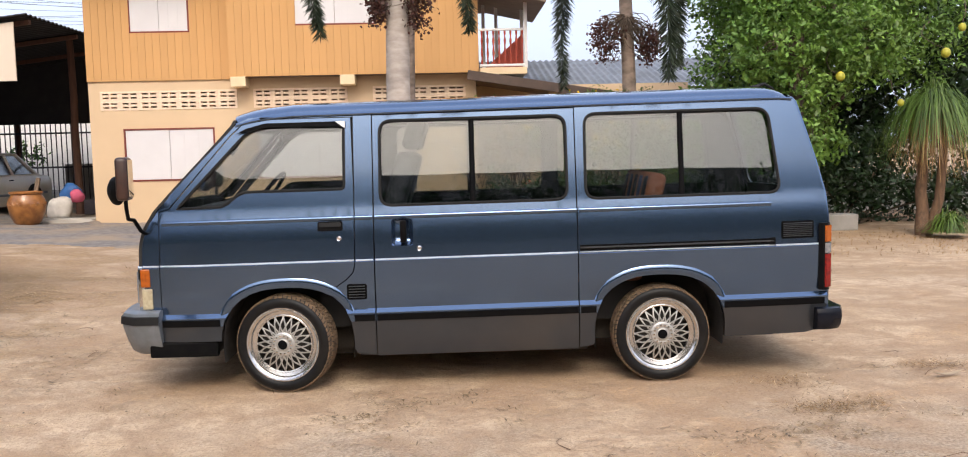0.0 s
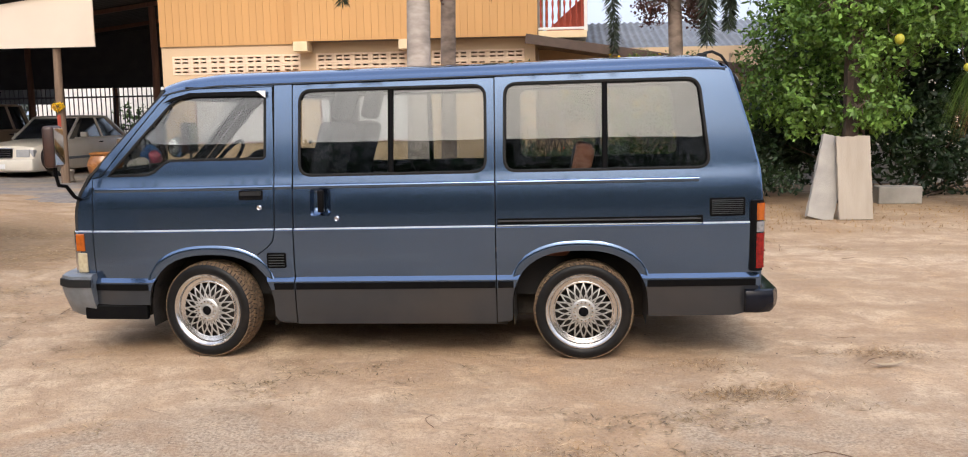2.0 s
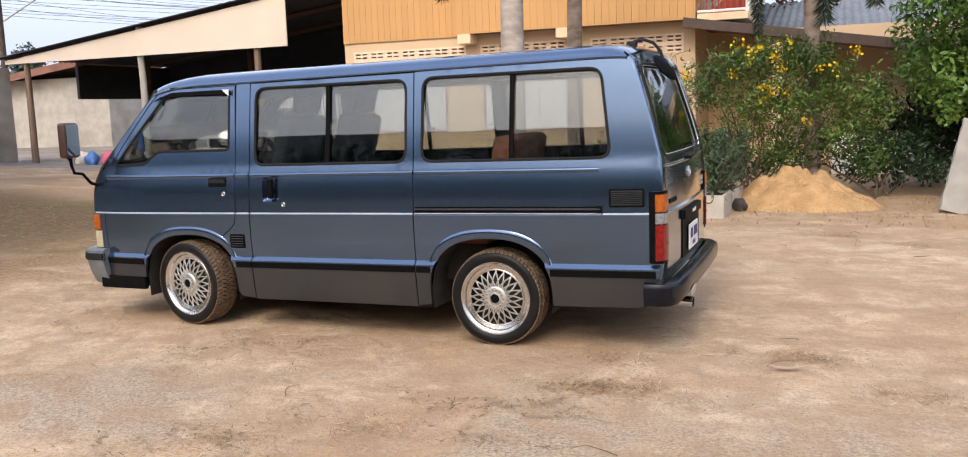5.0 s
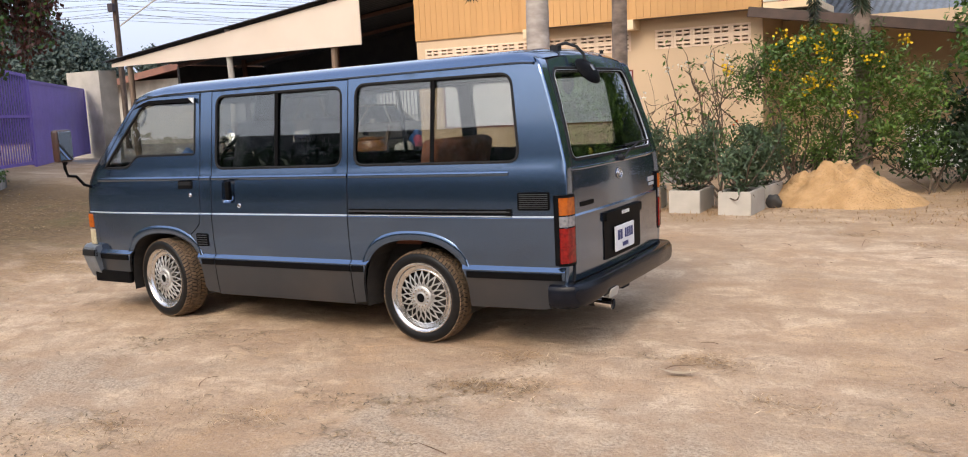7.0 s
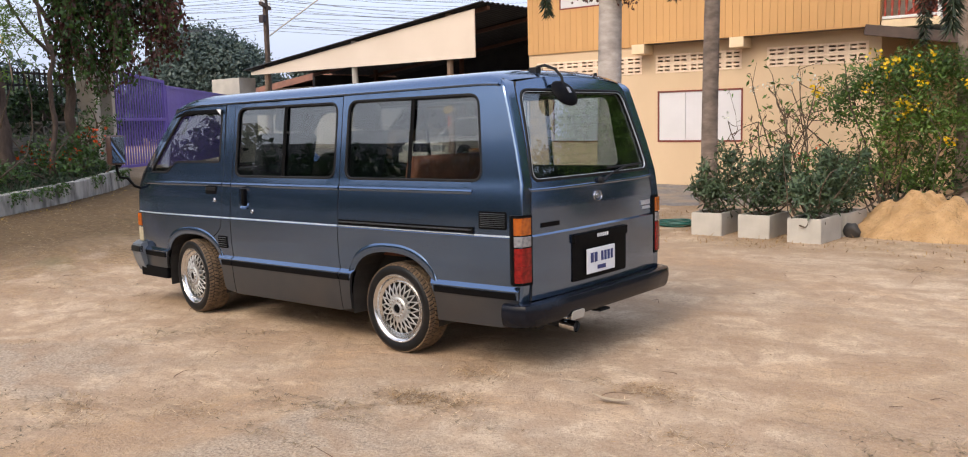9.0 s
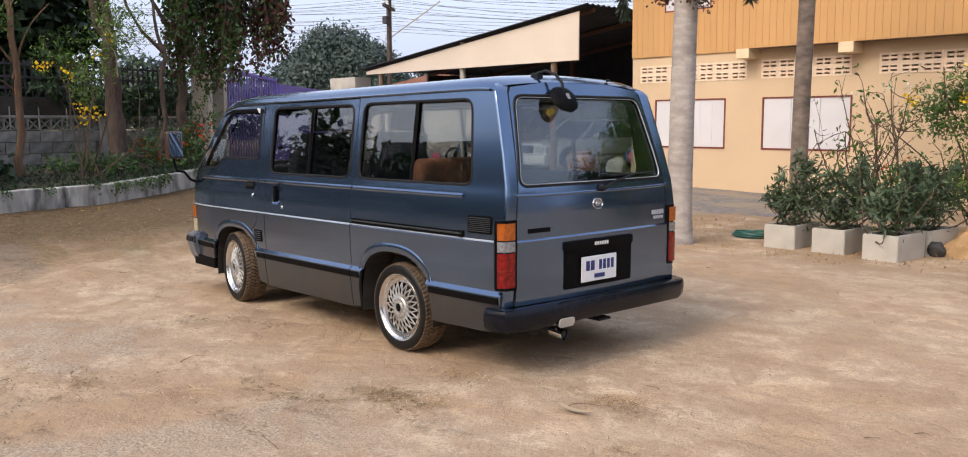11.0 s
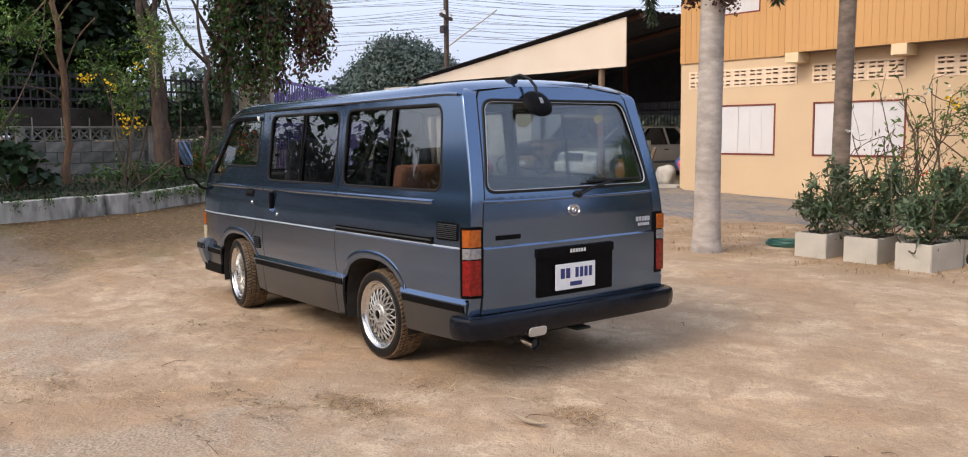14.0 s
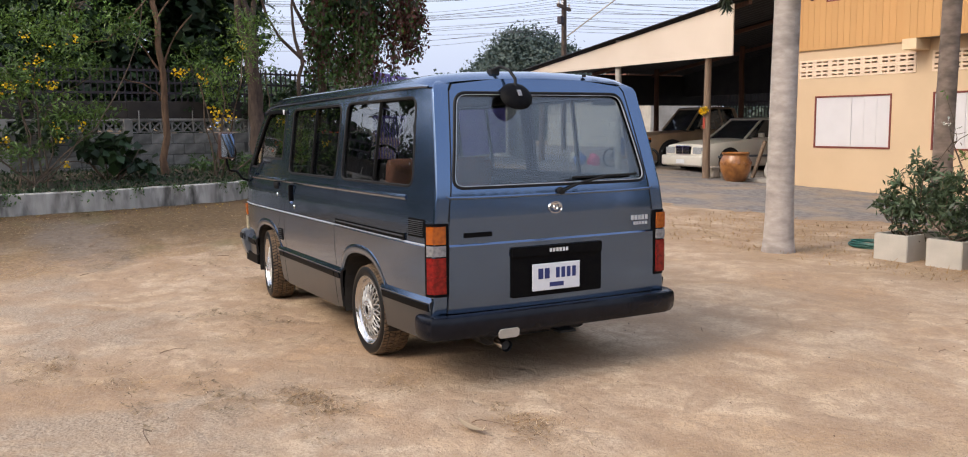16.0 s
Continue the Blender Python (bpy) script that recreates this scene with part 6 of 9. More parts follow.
def tree(name, at, trunk_top, r0, limbs, blobs, label, leaf, bark, size=0.1, per=60, seed=1, droop=0.2, narrow=0.45, twigs=60, group="", sub=10, category="tree"):
    """at: foot; limbs: ends of the boughs; blobs: leafy masses."""
    rng = np.random.default_rng(seed)
    root = empty(name, pose(*at), label, category, group)
    at = np.array(at, float)
    pts, rad = limb((0, 0, -0.1), np.array(trunk_top, float) - at, r0, r0 * 0.7, rng, 0.018, 10)
    rad[0] *= 1.35
    part("trunk", tube(pts, rad, 12), bark, root, smooth=60)
    for e, r in limbs:
        p, q = limb(np.array(trunk_top, float) - at - (0, 0, 0.15), np.array(e, float) - at, r, r * 0.3, rng, 0.14)
        part("bough", tube(p, q, 8), bark, root, smooth=60)
    P, N = clumps(blobs, per, rng, sub=sub)
    if twigs:
        bm = bmesh.new()
        for i in rng.choice(len(P), min(twigs, len(P)), replace=False):
            b = blobs[int(rng.integers(len(blobs)))]
            base = np.array(b[:3]) + rng.normal(size=3) * 0.2 * np.array(b[3:])
            j = int(np.argmin(((P[::7] - base) ** 2).sum(1) + rng.random(len(P[::7])) * 0.6)) * 7
            p, q = limb(base - at, P[j] - at, 0.014, 0.004, rng, 0.1, 4)
            tube(p, q, 4, bm=bm, cap=False)
        tagged(part("twig", bm, M["twig"], root), kind="stuff")
    vs, fs = leaf_cloud(P, size, rng, droop, narrow, N)
    tagged(mesh_np("crown", vs - at, fs, leaf, root), kind="stuff")
    return root


def flowers(at_points, size, material, parent, rng, heads=6, base=(0, 0, 0)):
    """Small clusters of cupped petals."""
    P = np.repeat(np.asarray(at_points, float), heads, 0)
    P = P + rng.normal(size=P.shape) * size * 0.9 - np.array(base)
    vs, fs = leaf_cloud(P, size, rng, 0.0, 0.9)
    ob = tagged(mesh_np("blossom", vs, fs, material, parent), kind="stuff")
    return ob


# palms
def palm(at, r, top, seed, fronds, label, lean=(0, 0), bark=None):
    rng = np.random.default_rng(seed)
    root = empty("palm_tree", pose(*at), label, "palm tree", "grey-trunked palms in the yard")
    n = 46
    pts = [(lean[0] * t * t, lean[1] * t * t, -0.1 + (top + 0.1) * t) for t in np.linspace(0, 1, n)]
    rad = [r * (1.0 + 0.35 * math.exp(-(top * t) / 0.22) - 0.18 * t) * (1 + 0.012 * (i % 2)) for i, t in enumerate(np.linspace(0, 1, n))]
    part("trunk", tube(pts, rad, 20), bark or M["bark_palm"], root, smooth=60)
    hx, hy = lean
    for (az, up, length, sag) in fronds:
        a = radians(az)
        rib, V = [], []
        m = 26
        for i in range(m):
            t = i / (m - 1)
            d = length * (t * math.cos(radians(up)) * (1 - 0.25 * t * sag))
            z = length * (t * math.sin(radians(up)) - sag * t * t)
            rib.append(Vector((hx + d * math.cos(a), hy + d * math.sin(a), top + z)))
        bm = tube(rib, [0.022 * (1 - 0.8 * i / (m - 1)) for i in range(m)], 5)
        me = bpy.data.meshes.new("tmp")
        bm.to_mesh(me)
        bm.free()
        vs = [np.array([v.co[:] for v in me.vertices])]
        fs = [[tuple(p.vertices) for p in me.polygons if len(p.vertices) == 4]]
        bpy.data.meshes.remove(me)
        base = len(vs[0])
        LV, LF = [], []
        side = Vector((-math.sin(a), math.cos(a), 0))
        for i in range(2, m * 7):
            t = i / (m * 7 - 1)
            f = t * (m - 1)
            k = min(int(f), m - 2)
            p = rib[k].lerp(rib[k + 1], f - k)
            fw = (rib[k + 1] - rib[k]).normalized()
            for s in (-1, 1):
                ln = length * 0.24 * math.sin(math.pi * min(1, 0.12 + 0.86 * t)) * rng.uniform(0.8, 1.1)
                out = (side * s * rng.uniform(0.6, 0.95) + fw * 0.55 + Vector((0, 0, -0.30 - 0.5 * rng.random()))).normalized()
                tip = p + out * ln + Vector((0, 0, -0.12 * ln))
                w = fw.cross(out).cross(out).normalized() * 0.027
                q = base + len(LV)
                mid = p.lerp(tip, 0.5)
                LV += [p - w * 0.4, mid - w, tip, mid + w]
                LF.append((q, q + 1, q + 2, q + 3))
        allv = [tuple(v) for v in vs[0]] + [tuple(v) for v in LV]
        raw("frond", allv, fs[0] + LF, M["frond"], root)
    return root


palm_yard = palm((0.40, 5.88, 0), 0.158, 5.6, 1, [(80, 30, 2.2, 0.8), (140, 35, 2.2, 0.7), (260, 30, 2.0, 0.95), (20, 30, 2.2, 0.8)], "tall palm with a ringed grey trunk", (0.10, 0.02))
palm((0.38, 8.9, 0), 0.128, 5.9, 2, [(190, 20, 2.0, 0.9), (300, 15, 2.1, 0.9), (60, 30, 2.2, 0.8), (120, 35, 2.2, 0.7), (0, 25, 2.1, 0.9)], "tall palm with a mottled brown-grey trunk", (0.12, 0.0), bark=M["bark_palm_brown"])
palm_east = palm((3.95, 8.9, 0), 0.118, 4.9, 3, [(60, 40, 2.3, 0.9), (120, 45, 2.3, 0.9), (280, 40, 1.6, 0.9), (150, 45, 2.2, 0.9)], "palm with drooping dark fronds and dry fruit bunches", (-0.15, 0.0), bark=M["bark_palm_brown"])


def hanging_frond(root, pts, reach, seed):
    """An old frond that hangs straight down, bristling with leaflets all round; pts are from the foot of the palm."""
    rng = np.random.default_rng(seed)
    p = [Vector(v) for v in pts]
    line = []
    for i in range(len(p) - 1):
        line += [p[i].lerp(p[i + 1], k / 12) for k in range(12)]
    line.append(p[-1])
    bm = tube(line, [0.02 * (1 - 0.75 * i / len(line)) for i in range(len(line))], 6)
    rib = part("frond", bm, M["frond"], root, smooth=50)
    V, F = [], []
    n = len(line)
    for i in range(8, n - 1):
        t = i / n
        ln = reach * min(1.0, 0.45 + 1.2 * (1 - t), 0.3 + 2 * t)
        d = (line[i + 1] - line[i]).normalized()
        for k in range(30):
            a = rng.uniform(0, 2 * math.pi)
            side = Vector((math.cos(a), math.sin(a) * 0.6, 0))
            out = (side * rng.uniform(0.7, 1.0) + d * rng.uniform(0.45, 0.95)).normalized()
            o = line[i].lerp(line[i + 1], rng.random())
            tip = o + out * ln * rng.uniform(0.75, 1.1) + Vector((0, 0, -0.05 * ln))
            w = out.cross(Vector((rng.normal(), rng.normal(), rng.normal()))).normalized() * 0.0105
            q = len(V)
            m_ = o.lerp(tip, 0.45)
            V += [o, m_ - w, tip, m_ + w]
            F.append((q, q + 1, q + 2, q + 3))
    tagged(raw("leaflet", [tuple(v) for v in V], F, M["frond"], rib), kind="stuff")


hanging_frond(palm_east, [(-0.15, 0, 4.85), (-0.55, 0.7, 5.0), (-0.85, 1.35, 4.4), (-0.93, 1.5, 3.5), (-0.88, 1.5, 2.5)], 0.30, 301)
hanging_frond(palm_east, [(-0.15, 0, 4.85), (0.0, -0.9, 4.9), (0.1, -1.6, 4.2), (0.15, -1.8, 3.3), (0.15, -1.85, 2.4)], 0.36, 302)
hanging_frond(palm_east, [(-0.15, 0, 4.85), (0.3, 0.2, 4.95), (0.72, 0.25, 4.3), (0.80, 0.25, 3.5), (0.80, 0.25, 2.75)], 0.34, 303)


def fruit_spray(root, start, cx, cz, rx, rz, seed):
    """A hanging spray of many thin stalks with small dry fruit."""
    rng = np.random.default_rng(310 + seed)
    bm = bmesh.new()
    bunch = []
    for i in range(70):
        d = rng.normal(size=3)
        d /= np.linalg.norm(d)
        e = np.array((cx, -0.12, cz)) + d * (rx, 0.2, rz) * rng.uniform(0.6, 1.1)
        p, q = limb(start, e, 0.007, 0.003, rng, 0.16, 6)
        tube(p, q, 4, bm=bm, cap=False)
        bunch += [e + rng.normal(size=3) * 0.05 for _ in range(14)]
    tagged(part("fruit_stalk", bm, M["twig"], root), kind="stuff")
    v, f = leaf_cloud(np.array(bunch), 0.045, rng, 0.5, 0.9)
    tagged(mesh_np("dry_fruit", v, f, M["leaf_red"], root, "dry red-brown fruit"), kind="stuff")


fruit_spray(palm_east, (-0.08, -0.05, 3.5), -0.42, 3.12, 0.24, 0.34, 1)
fruit_spray(palm_east, (-0.08, -0.05, 3.5), 0.24, 3.05, 0.17, 0.26, 2)
fruit_spray(palm_yard, (0.04, -0.05, 3.75), -0.20, 3.30, 0.08, 0.30, 3)
fruit_spray(palm_yard, (0.04, -0.05, 3.75), 0.32, 3.25, 0.13, 0.34, 4)
hanging_frond(palm_yard, [(0.08, 0, 5.5), (-0.6, -0.05, 5.6), (-1.08, -0.05, 4.6), (-1.06, 0, 3.7), (-0.92, 0, 2.90)], 0.28, 304)
hanging_frond(palm_yard, [(0.08, 0, 5.5), (0.5, -0.05, 5.6), (0.80, -0.05, 4.6), (0.86, 0, 3.7), (0.92, 0, 2.94)], 0.28, 305)

# the leafy trees on the east side
tree("citrus_tree", (6.9, 9.6, 0), (6.95, 9.6, 1.6), 0.12, [((5.6, 9.2, 3.2), 0.07), ((7.8, 9.0, 3.6), 0.07), ((6.6, 9.4, 4.6), 0.08), ((8.2, 10, 4.4), 0.06)],
     [(5.75, 9.2, 2.75, 0.75, 0.8, 0.8), (5.85, 8.9, 1.65, 0.6, 0.6, 0.6), (6.75, 8.75, 2.55, 0.8, 0.65, 0.75), (6.3, 9.2, 3.8, 1.2, 0.95, 0.95), (7.8, 9.3, 3.3, 1.0, 0.9, 0.95), (7.4, 9.8, 4.8, 1.4, 1.1, 1.0), (6.0, 10.1, 4.3, 0.9, 1.0, 0.9), (8.9, 9.9, 3.6, 1.1, 1.0, 1.3), (6.35, 9.0, 1.6, 0.5, 0.5, 0.6), (5.5, 9.8, 1.9, 0.5, 0.6, 0.7), (7.0, 8.9, 1.5, 0.45, 0.45, 0.45), (5.9, 8.1, 2.95, 0.7, 0.45, 0.6), (6.7, 7.95, 3.4, 0.8, 0.45, 0.6), (7.5, 8.3, 3.0, 0.7, 0.5, 0.6), (5.9, 8.8, 4.7, 1.0, 0.7, 0.7), (8.3, 8.6, 4.3, 0.9, 0.6, 0.7), (6.3, 7.92, 2.35, 0.42, 0.16, 0.5), (6.45, 8.0, 1.55, 0.35, 0.16, 0.4)],
     "bushy citrus tree thick with small bright green leaves", M["leaf_bright"], M["bark_dark"], 0.10, 280, 11, 0.25, 0.5, 120)
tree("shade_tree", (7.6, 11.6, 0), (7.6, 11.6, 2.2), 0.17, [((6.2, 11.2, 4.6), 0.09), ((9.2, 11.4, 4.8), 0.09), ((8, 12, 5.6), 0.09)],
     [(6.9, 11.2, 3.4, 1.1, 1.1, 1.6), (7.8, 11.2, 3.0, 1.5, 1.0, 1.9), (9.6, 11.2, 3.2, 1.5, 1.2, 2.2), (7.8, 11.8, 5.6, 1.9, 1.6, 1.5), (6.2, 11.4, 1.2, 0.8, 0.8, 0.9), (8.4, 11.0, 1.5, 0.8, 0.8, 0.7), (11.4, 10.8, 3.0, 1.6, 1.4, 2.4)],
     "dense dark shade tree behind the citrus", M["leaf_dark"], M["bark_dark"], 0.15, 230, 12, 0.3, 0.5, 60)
for i, (x, y, z, r) in enumerate(((6.79, 7.7, 2.40, 0.066), (8.28, 7.55, 2.70, 0.066), (8.60, 7.7, 3.08, 0.055), (7.70, 7.7, 2.0, 0.05))):
    bm = bmesh.new()
    bmesh.ops.create_icosphere(bm, subdivisions=3, radius=r)
    for v in bm.verts:
        v.co.z *= 1.12
    fr = tagged(mesh_ob("citrus_fruit", bm, M["fruit"], smooth=60), "round yellow-green citrus fruit hanging from a twig", "fruit", "fruit on the citrus tree")
    fr.location = (x, y, z)
    rr = np.random.default_rng(40 + i)
    p, q = limb((0, 0, r), (0.35, 1.1, 0.6), 0.004, 0.009, rr, 0.15)
    part("stalk", tube(p, q, 5), M["twig"], fr)

# strap-leaved palm lily
def strap_plant(at, height, seed, n, length, label, name="ponytail_palm", trunks=2, z0=None):
    rng = np.random.default_rng(seed)
    root = empty(name, pose(*at), label, "ponytail palm" if trunks else "strap-leaved plant")
    for k in range(trunks):
        p, q = limb((0.05 * k - 0.12, 0.05 * k, -0.1), (0.10 * k - 0.05, 0.02, height), 0.11 - 0.03 * k, 0.05, rng, 0.05, 8)
        part("trunk", tube(p, q, 10), M["bark"], root, smooth=60)
    for nm, mt, cnt, ln, sg in (("leaves", M["leaf_yuc"], n, length, 1.0), ("dry_leaves", M["leaf_dry"], n // 4 if trunks else n // 3, length * 0.8, 1.2)):
        V, F = [], []
        for i in range(cnt):
            a, up = rng.uniform(0, 2 * math.pi), rng.uniform(0.15, 1.5) if nm == "leaves" else rng.uniform(-0.9, -0.1)
            L = ln * rng.uniform(0.6, 1.1)
            o = Vector((rng.normal() * 0.05, rng.normal() * 0.05, height + rng.normal() * 0.05))
            sd = Vector((-math.sin(a), math.cos(a), 0)) * 0.010
            q = len(V)
            for j in range(6):
                t = j / 5
                p = o + Vector((math.cos(a) * math.cos(up) * L * t * (1 - 0.3 * t), math.sin(a) * math.cos(up) * L * t * (1 - 0.3 * t), L * (math.sin(up) * t - sg * (0.75 + 0.6 * math.sin(up)) * t * t)))
                if p.z < 0.03:
                    p.z = 0.03
                w = sd * (1 - 0.85 * t)
                V += [p - w, p + w]
            F += [(q + 2 * j, q + 2 * j + 1, q + 2 * j + 3, q + 2 * j + 2) for j in range(5)]
        if cnt:
            tagged(raw(nm, [tuple(v) for v in V], F, mt, root), kind="stuff")
    return root


strap_plant((8.35, 8.0, 0), 2.02, 21, 1500, 1.25, "ponytail palm with long drooping green and straw leaves")
strap_plant((8.40, 7.6, 0.05), 0.14, 22, 420, 0.72, "tuft of arching yellow-green strap leaves", "spider_lily", 0)

# flowering bushes by the house
def bush(name, at, blobs, label, leaf, size, per, seed, stems=9, narrow=0.4, droop=0.2, sub=8, category="shrub", twigs=40, thin=1.0):
    rng = np.random.default_rng(seed)
    root = empty(name, pose(*at), label, category)
    at = np.array(at, float)
    for i in range(stems):
        b = blobs[i % len(blobs)]
        p, q = limb((rng.normal() * 0.1, rng.normal() * 0.1, -0.05), np.array(b[:3]) + rng.normal(size=3) * 0.25 - at, 0.022 * thin, 0.007 * thin, rng, 0.16)
        part("stem", tube(p, q, 6), M["twig"], root, smooth=60)
    P, N = clumps(blobs, per, rng, inner=0.4, sub=sub)
    P[:, 2] = np.maximum(P[:, 2], at[2] + 0.04)
    vs, fs = leaf_cloud(P, size, rng, droop, narrow, N)
    tagged(mesh_np("foliage", vs - at, fs, leaf, root), kind="stuff")
    return root, P, rng, at


def branching(root, at, base, tips, seed, r0=0.016, twigs=7, spread=0.22):
    """Thin wood that forks towards each tip; returns the ends of the twigs."""
    rng = np.random.default_rng(seed)
    ends = []
    at = np.array(at, float)
    for tip in tips:
        p, q = limb(np.array(base, float) + rng.normal(size=3) * (0.06, 0.06, 0) - at, np.array(tip, float) - at, r0, r0 * 0.35, rng, 0.1, 8)
        part("stem", tube(p, q, 6), M["twig"], root, smooth=60)
        bm = bmesh.new()
        for k in range(twigs):
            s = p[int(rng.integers(3, 8))]
            e = np.array(s) + rng.normal(size=3) * spread + (0, 0, spread * 0.55)
            a, b = limb(s, e, r0 * 0.4, r0 * 0.14, rng, 0.15, 5)
            tube(a, b, 4, bm=bm, cap=False)
            ends.append(np.array(e) + at)
        tagged(part("twig", bm, M["twig"], root), kind="stuff")
    return np.array(ends), rng


root, P, rng, at = bush("yellow_bell_bush", (3.1, 8.7, 0), [(2.45, 8.6, 1.65, 0.38, 0.4, 0.35), (2.85, 8.7, 1.95, 0.42, 0.45, 0.32), (3.35, 8.7, 2.0, 0.45, 0.45, 0.36), (3.85, 8.7, 2.05, 0.42, 0.45, 0.34), (3.1, 8.6, 1.35, 0.5, 0.45, 0.4), (3.7, 8.5, 1.4, 0.5, 0.45, 0.42), (4.25, 8.7, 1.6, 0.4, 0.4, 0.45), (2.75, 8.8, 0.75, 0.42, 0.4, 0.35), (3.5, 8.7, 0.75, 0.5, 0.4, 0.4), (4.3, 8.8, 0.95, 0.45, 0.4, 0.45), (4.7, 8.8, 1.35, 0.35, 0.4, 0.45), (4.75, 8.9, 0.6, 0.35, 0.35, 0.35)], "tall bush with feathery leaves and yellow bell flowers", M["leaf_bell"], 0.075, 560, 31, 16, 0.34, thin=0.8)
top = P[(P[:, 1] < 8.5) & (P[:, 2] > 0.85)]
high = top[top[:, 2] > 1.75]
flowers(np.concatenate([high[rng.choice(len(high), 10, replace=False)], top[rng.choice(len(top), 8, replace=False)]]) + (0, -0.14, 0.05), 0.05, M["flower"], root, rng, 13, at)
# twiggy shrub, half dry, with pale flowers at its tips
shrub_at = (1.95, 8.0, 0)
root = empty("white_flower_shrub", pose(*shrub_at), "twiggy half-dry shrub with a few white flowers", "shrub")
tips = [(1.46, 8.0, 1.78), (1.70, 7.95, 1.82), (1.95, 8.1, 1.80), (2.12, 7.9, 1.9), (2.3, 8.0, 1.86), (1.12, 7.9, 1.42), (1.38, 8.1, 1.25), (1.6, 7.8, 1.4), (2.2, 7.8, 1.5), (1.8, 8.2, 1.55), (2.4, 8.1, 1.55), (2.05, 7.7, 1.15)]
ends, rng = branching(root, shrub_at, (1.95, 8.0, 0.25), tips, 32)
low = ends[ends[:, 2] < 1.6]
cl = np.concatenate([ends + rng.normal(size=ends.shape) * 0.05 for _ in range(3)])
vs, fs = leaf_cloud(cl, 0.08, rng, 0.7, 0.4)
tagged(mesh_np("foliage", vs - np.array(shrub_at), fs, M["leaf_bell"], root), kind="stuff")
cl = np.concatenate([low + rng.normal(size=low.shape) * 0.07 for _ in range(3)])
vs, fs = leaf_cloud(cl, 0.09, rng, 0.95, 0.25)
tagged(mesh_np("dry_leaves", vs - np.array(shrub_at), fs, M["bark_litter"], root, "dry brown hanging leaves and pods"), kind="stuff")
flowers(np.array(tips[:6]) + (0, -0.05, 0.06), 0.036, M["flower_white"], root, rng, 12, shrub_at)
root, P, rng, at = bush("red_flower_shrub", (2.3, 7.9, 0), [(2.2, 7.9, 0.7, 0.4, 0.35, 0.35), (2.5, 8.1, 0.85, 0.35, 0.35, 0.3)], "low shrub with a few red flowers behind the planters", M["leaf_mid"], 0.08, 200, 33, 8)
flowers(P[rng.choice(len(P), 3, replace=False)] + (0, -0.15, 0.15), 0.035, M["flower_orange"], root, rng, 6, at)
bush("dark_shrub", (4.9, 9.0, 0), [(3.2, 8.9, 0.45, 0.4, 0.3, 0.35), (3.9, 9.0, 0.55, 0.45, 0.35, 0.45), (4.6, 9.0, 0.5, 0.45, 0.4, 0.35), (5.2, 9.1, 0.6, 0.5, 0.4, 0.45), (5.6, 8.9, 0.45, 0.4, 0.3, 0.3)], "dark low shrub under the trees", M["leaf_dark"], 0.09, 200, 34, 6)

# dark leaves added where only deep shade lies below the crowns
bush("undergrowth", (8.0, 10.4, 0), [(5.2 + 0.9 * i, 10.2 + 0.3 * math.sin(i * 2), 0.8 + 0.3 * math.sin(i), 0.75, 0.5, 0.8) for i in range(9)], "added dark leaves that stand in for shade beneath the trees", M["leaf_dark"], 0.13, 240, 35, 9)
# planters with oleander
def planter(x, y, seed, turn=0.0):
    root = empty("planter", pose(x, y, 0, 0, 0, turn), "square pale concrete planter standing on the dirt", "planter", "concrete planters by the drive")
    bm = bmesh.new()
    W, D, H, T = 0.40, 0.68, 0.285, 0.035
    ring0 = [(0, 0), (W, 0), (W, D), (0, D)]
    ring1 = [(T, T), (W - T, T), (W - T, D - T), (T, D - T)]
    o0 = [bm.verts.new((a + 0.012 * (0.5 if a else -0.5) * 0, b, -0.03)) for a, b in ring0]
    o1 = [bm.verts.new((a, b, H)) for a, b in ring0]
    i1 = [bm.verts.new((a, b, H)) for a, b in ring1]
    i0 = [bm.verts.new((a, b, H - 0.06)) for a, b in ring1]
    for k in range(4):
        j = (k + 1) % 4
        bm.faces.new((o0[k], o0[j], o1[j], o1[k]))
        bm.faces.new((o1[k], o1[j], i1[j], i1[k]))
        bm.faces.new((i1[k], i1[j], i0[j], i0[k]))
    bmesh.ops.bevel(bm, geom=[e for e in bm.edges if len(e.link_faces) == 2], offset=0.008, segments=2, affect="EDGES")
    part("box", bm, M["concrete_pale"], root)
    part("soil", box(T + 0.002, W - T - 0.002, T + 0.002, D - T - 0.002, H - 0.075, H - 0.04), M["soil"], root)
    rp_ = random.Random(seed)
    blobs = [(x + 0.2, y + 0.3, 0.50, 0.32, 0.36, 0.22), (x + 0.10, y + 0.2, 0.66, 0.22, 0.25, 0.18), (x + 0.34, y + 0.42, 0.70, 0.22, 0.28, 0.2)]
    blobs += [(x + rp_.uniform(-0.1, 0.5), y + rp_.uniform(0.05, 0.6), rp_.uniform(0.8, 1.02), 0.09, 0.09, 0.13) for _ in range(5)]
    bush("oleander", (x + 0.2, y + 0.32, 0.26), blobs, "grey-green leafy shrub growing in a concrete planter", M["leaf_grey"], 0.10, 430, seed, 9, 0.26, -0.1, 8, thin=0.5)


planter(1.32, 6.35, 51, 2)
planter(1.93, 6.37, 52, 0)
planter(2.58, 6.27, 53, -2)
planter(2.64, 7.02, 54, -4)

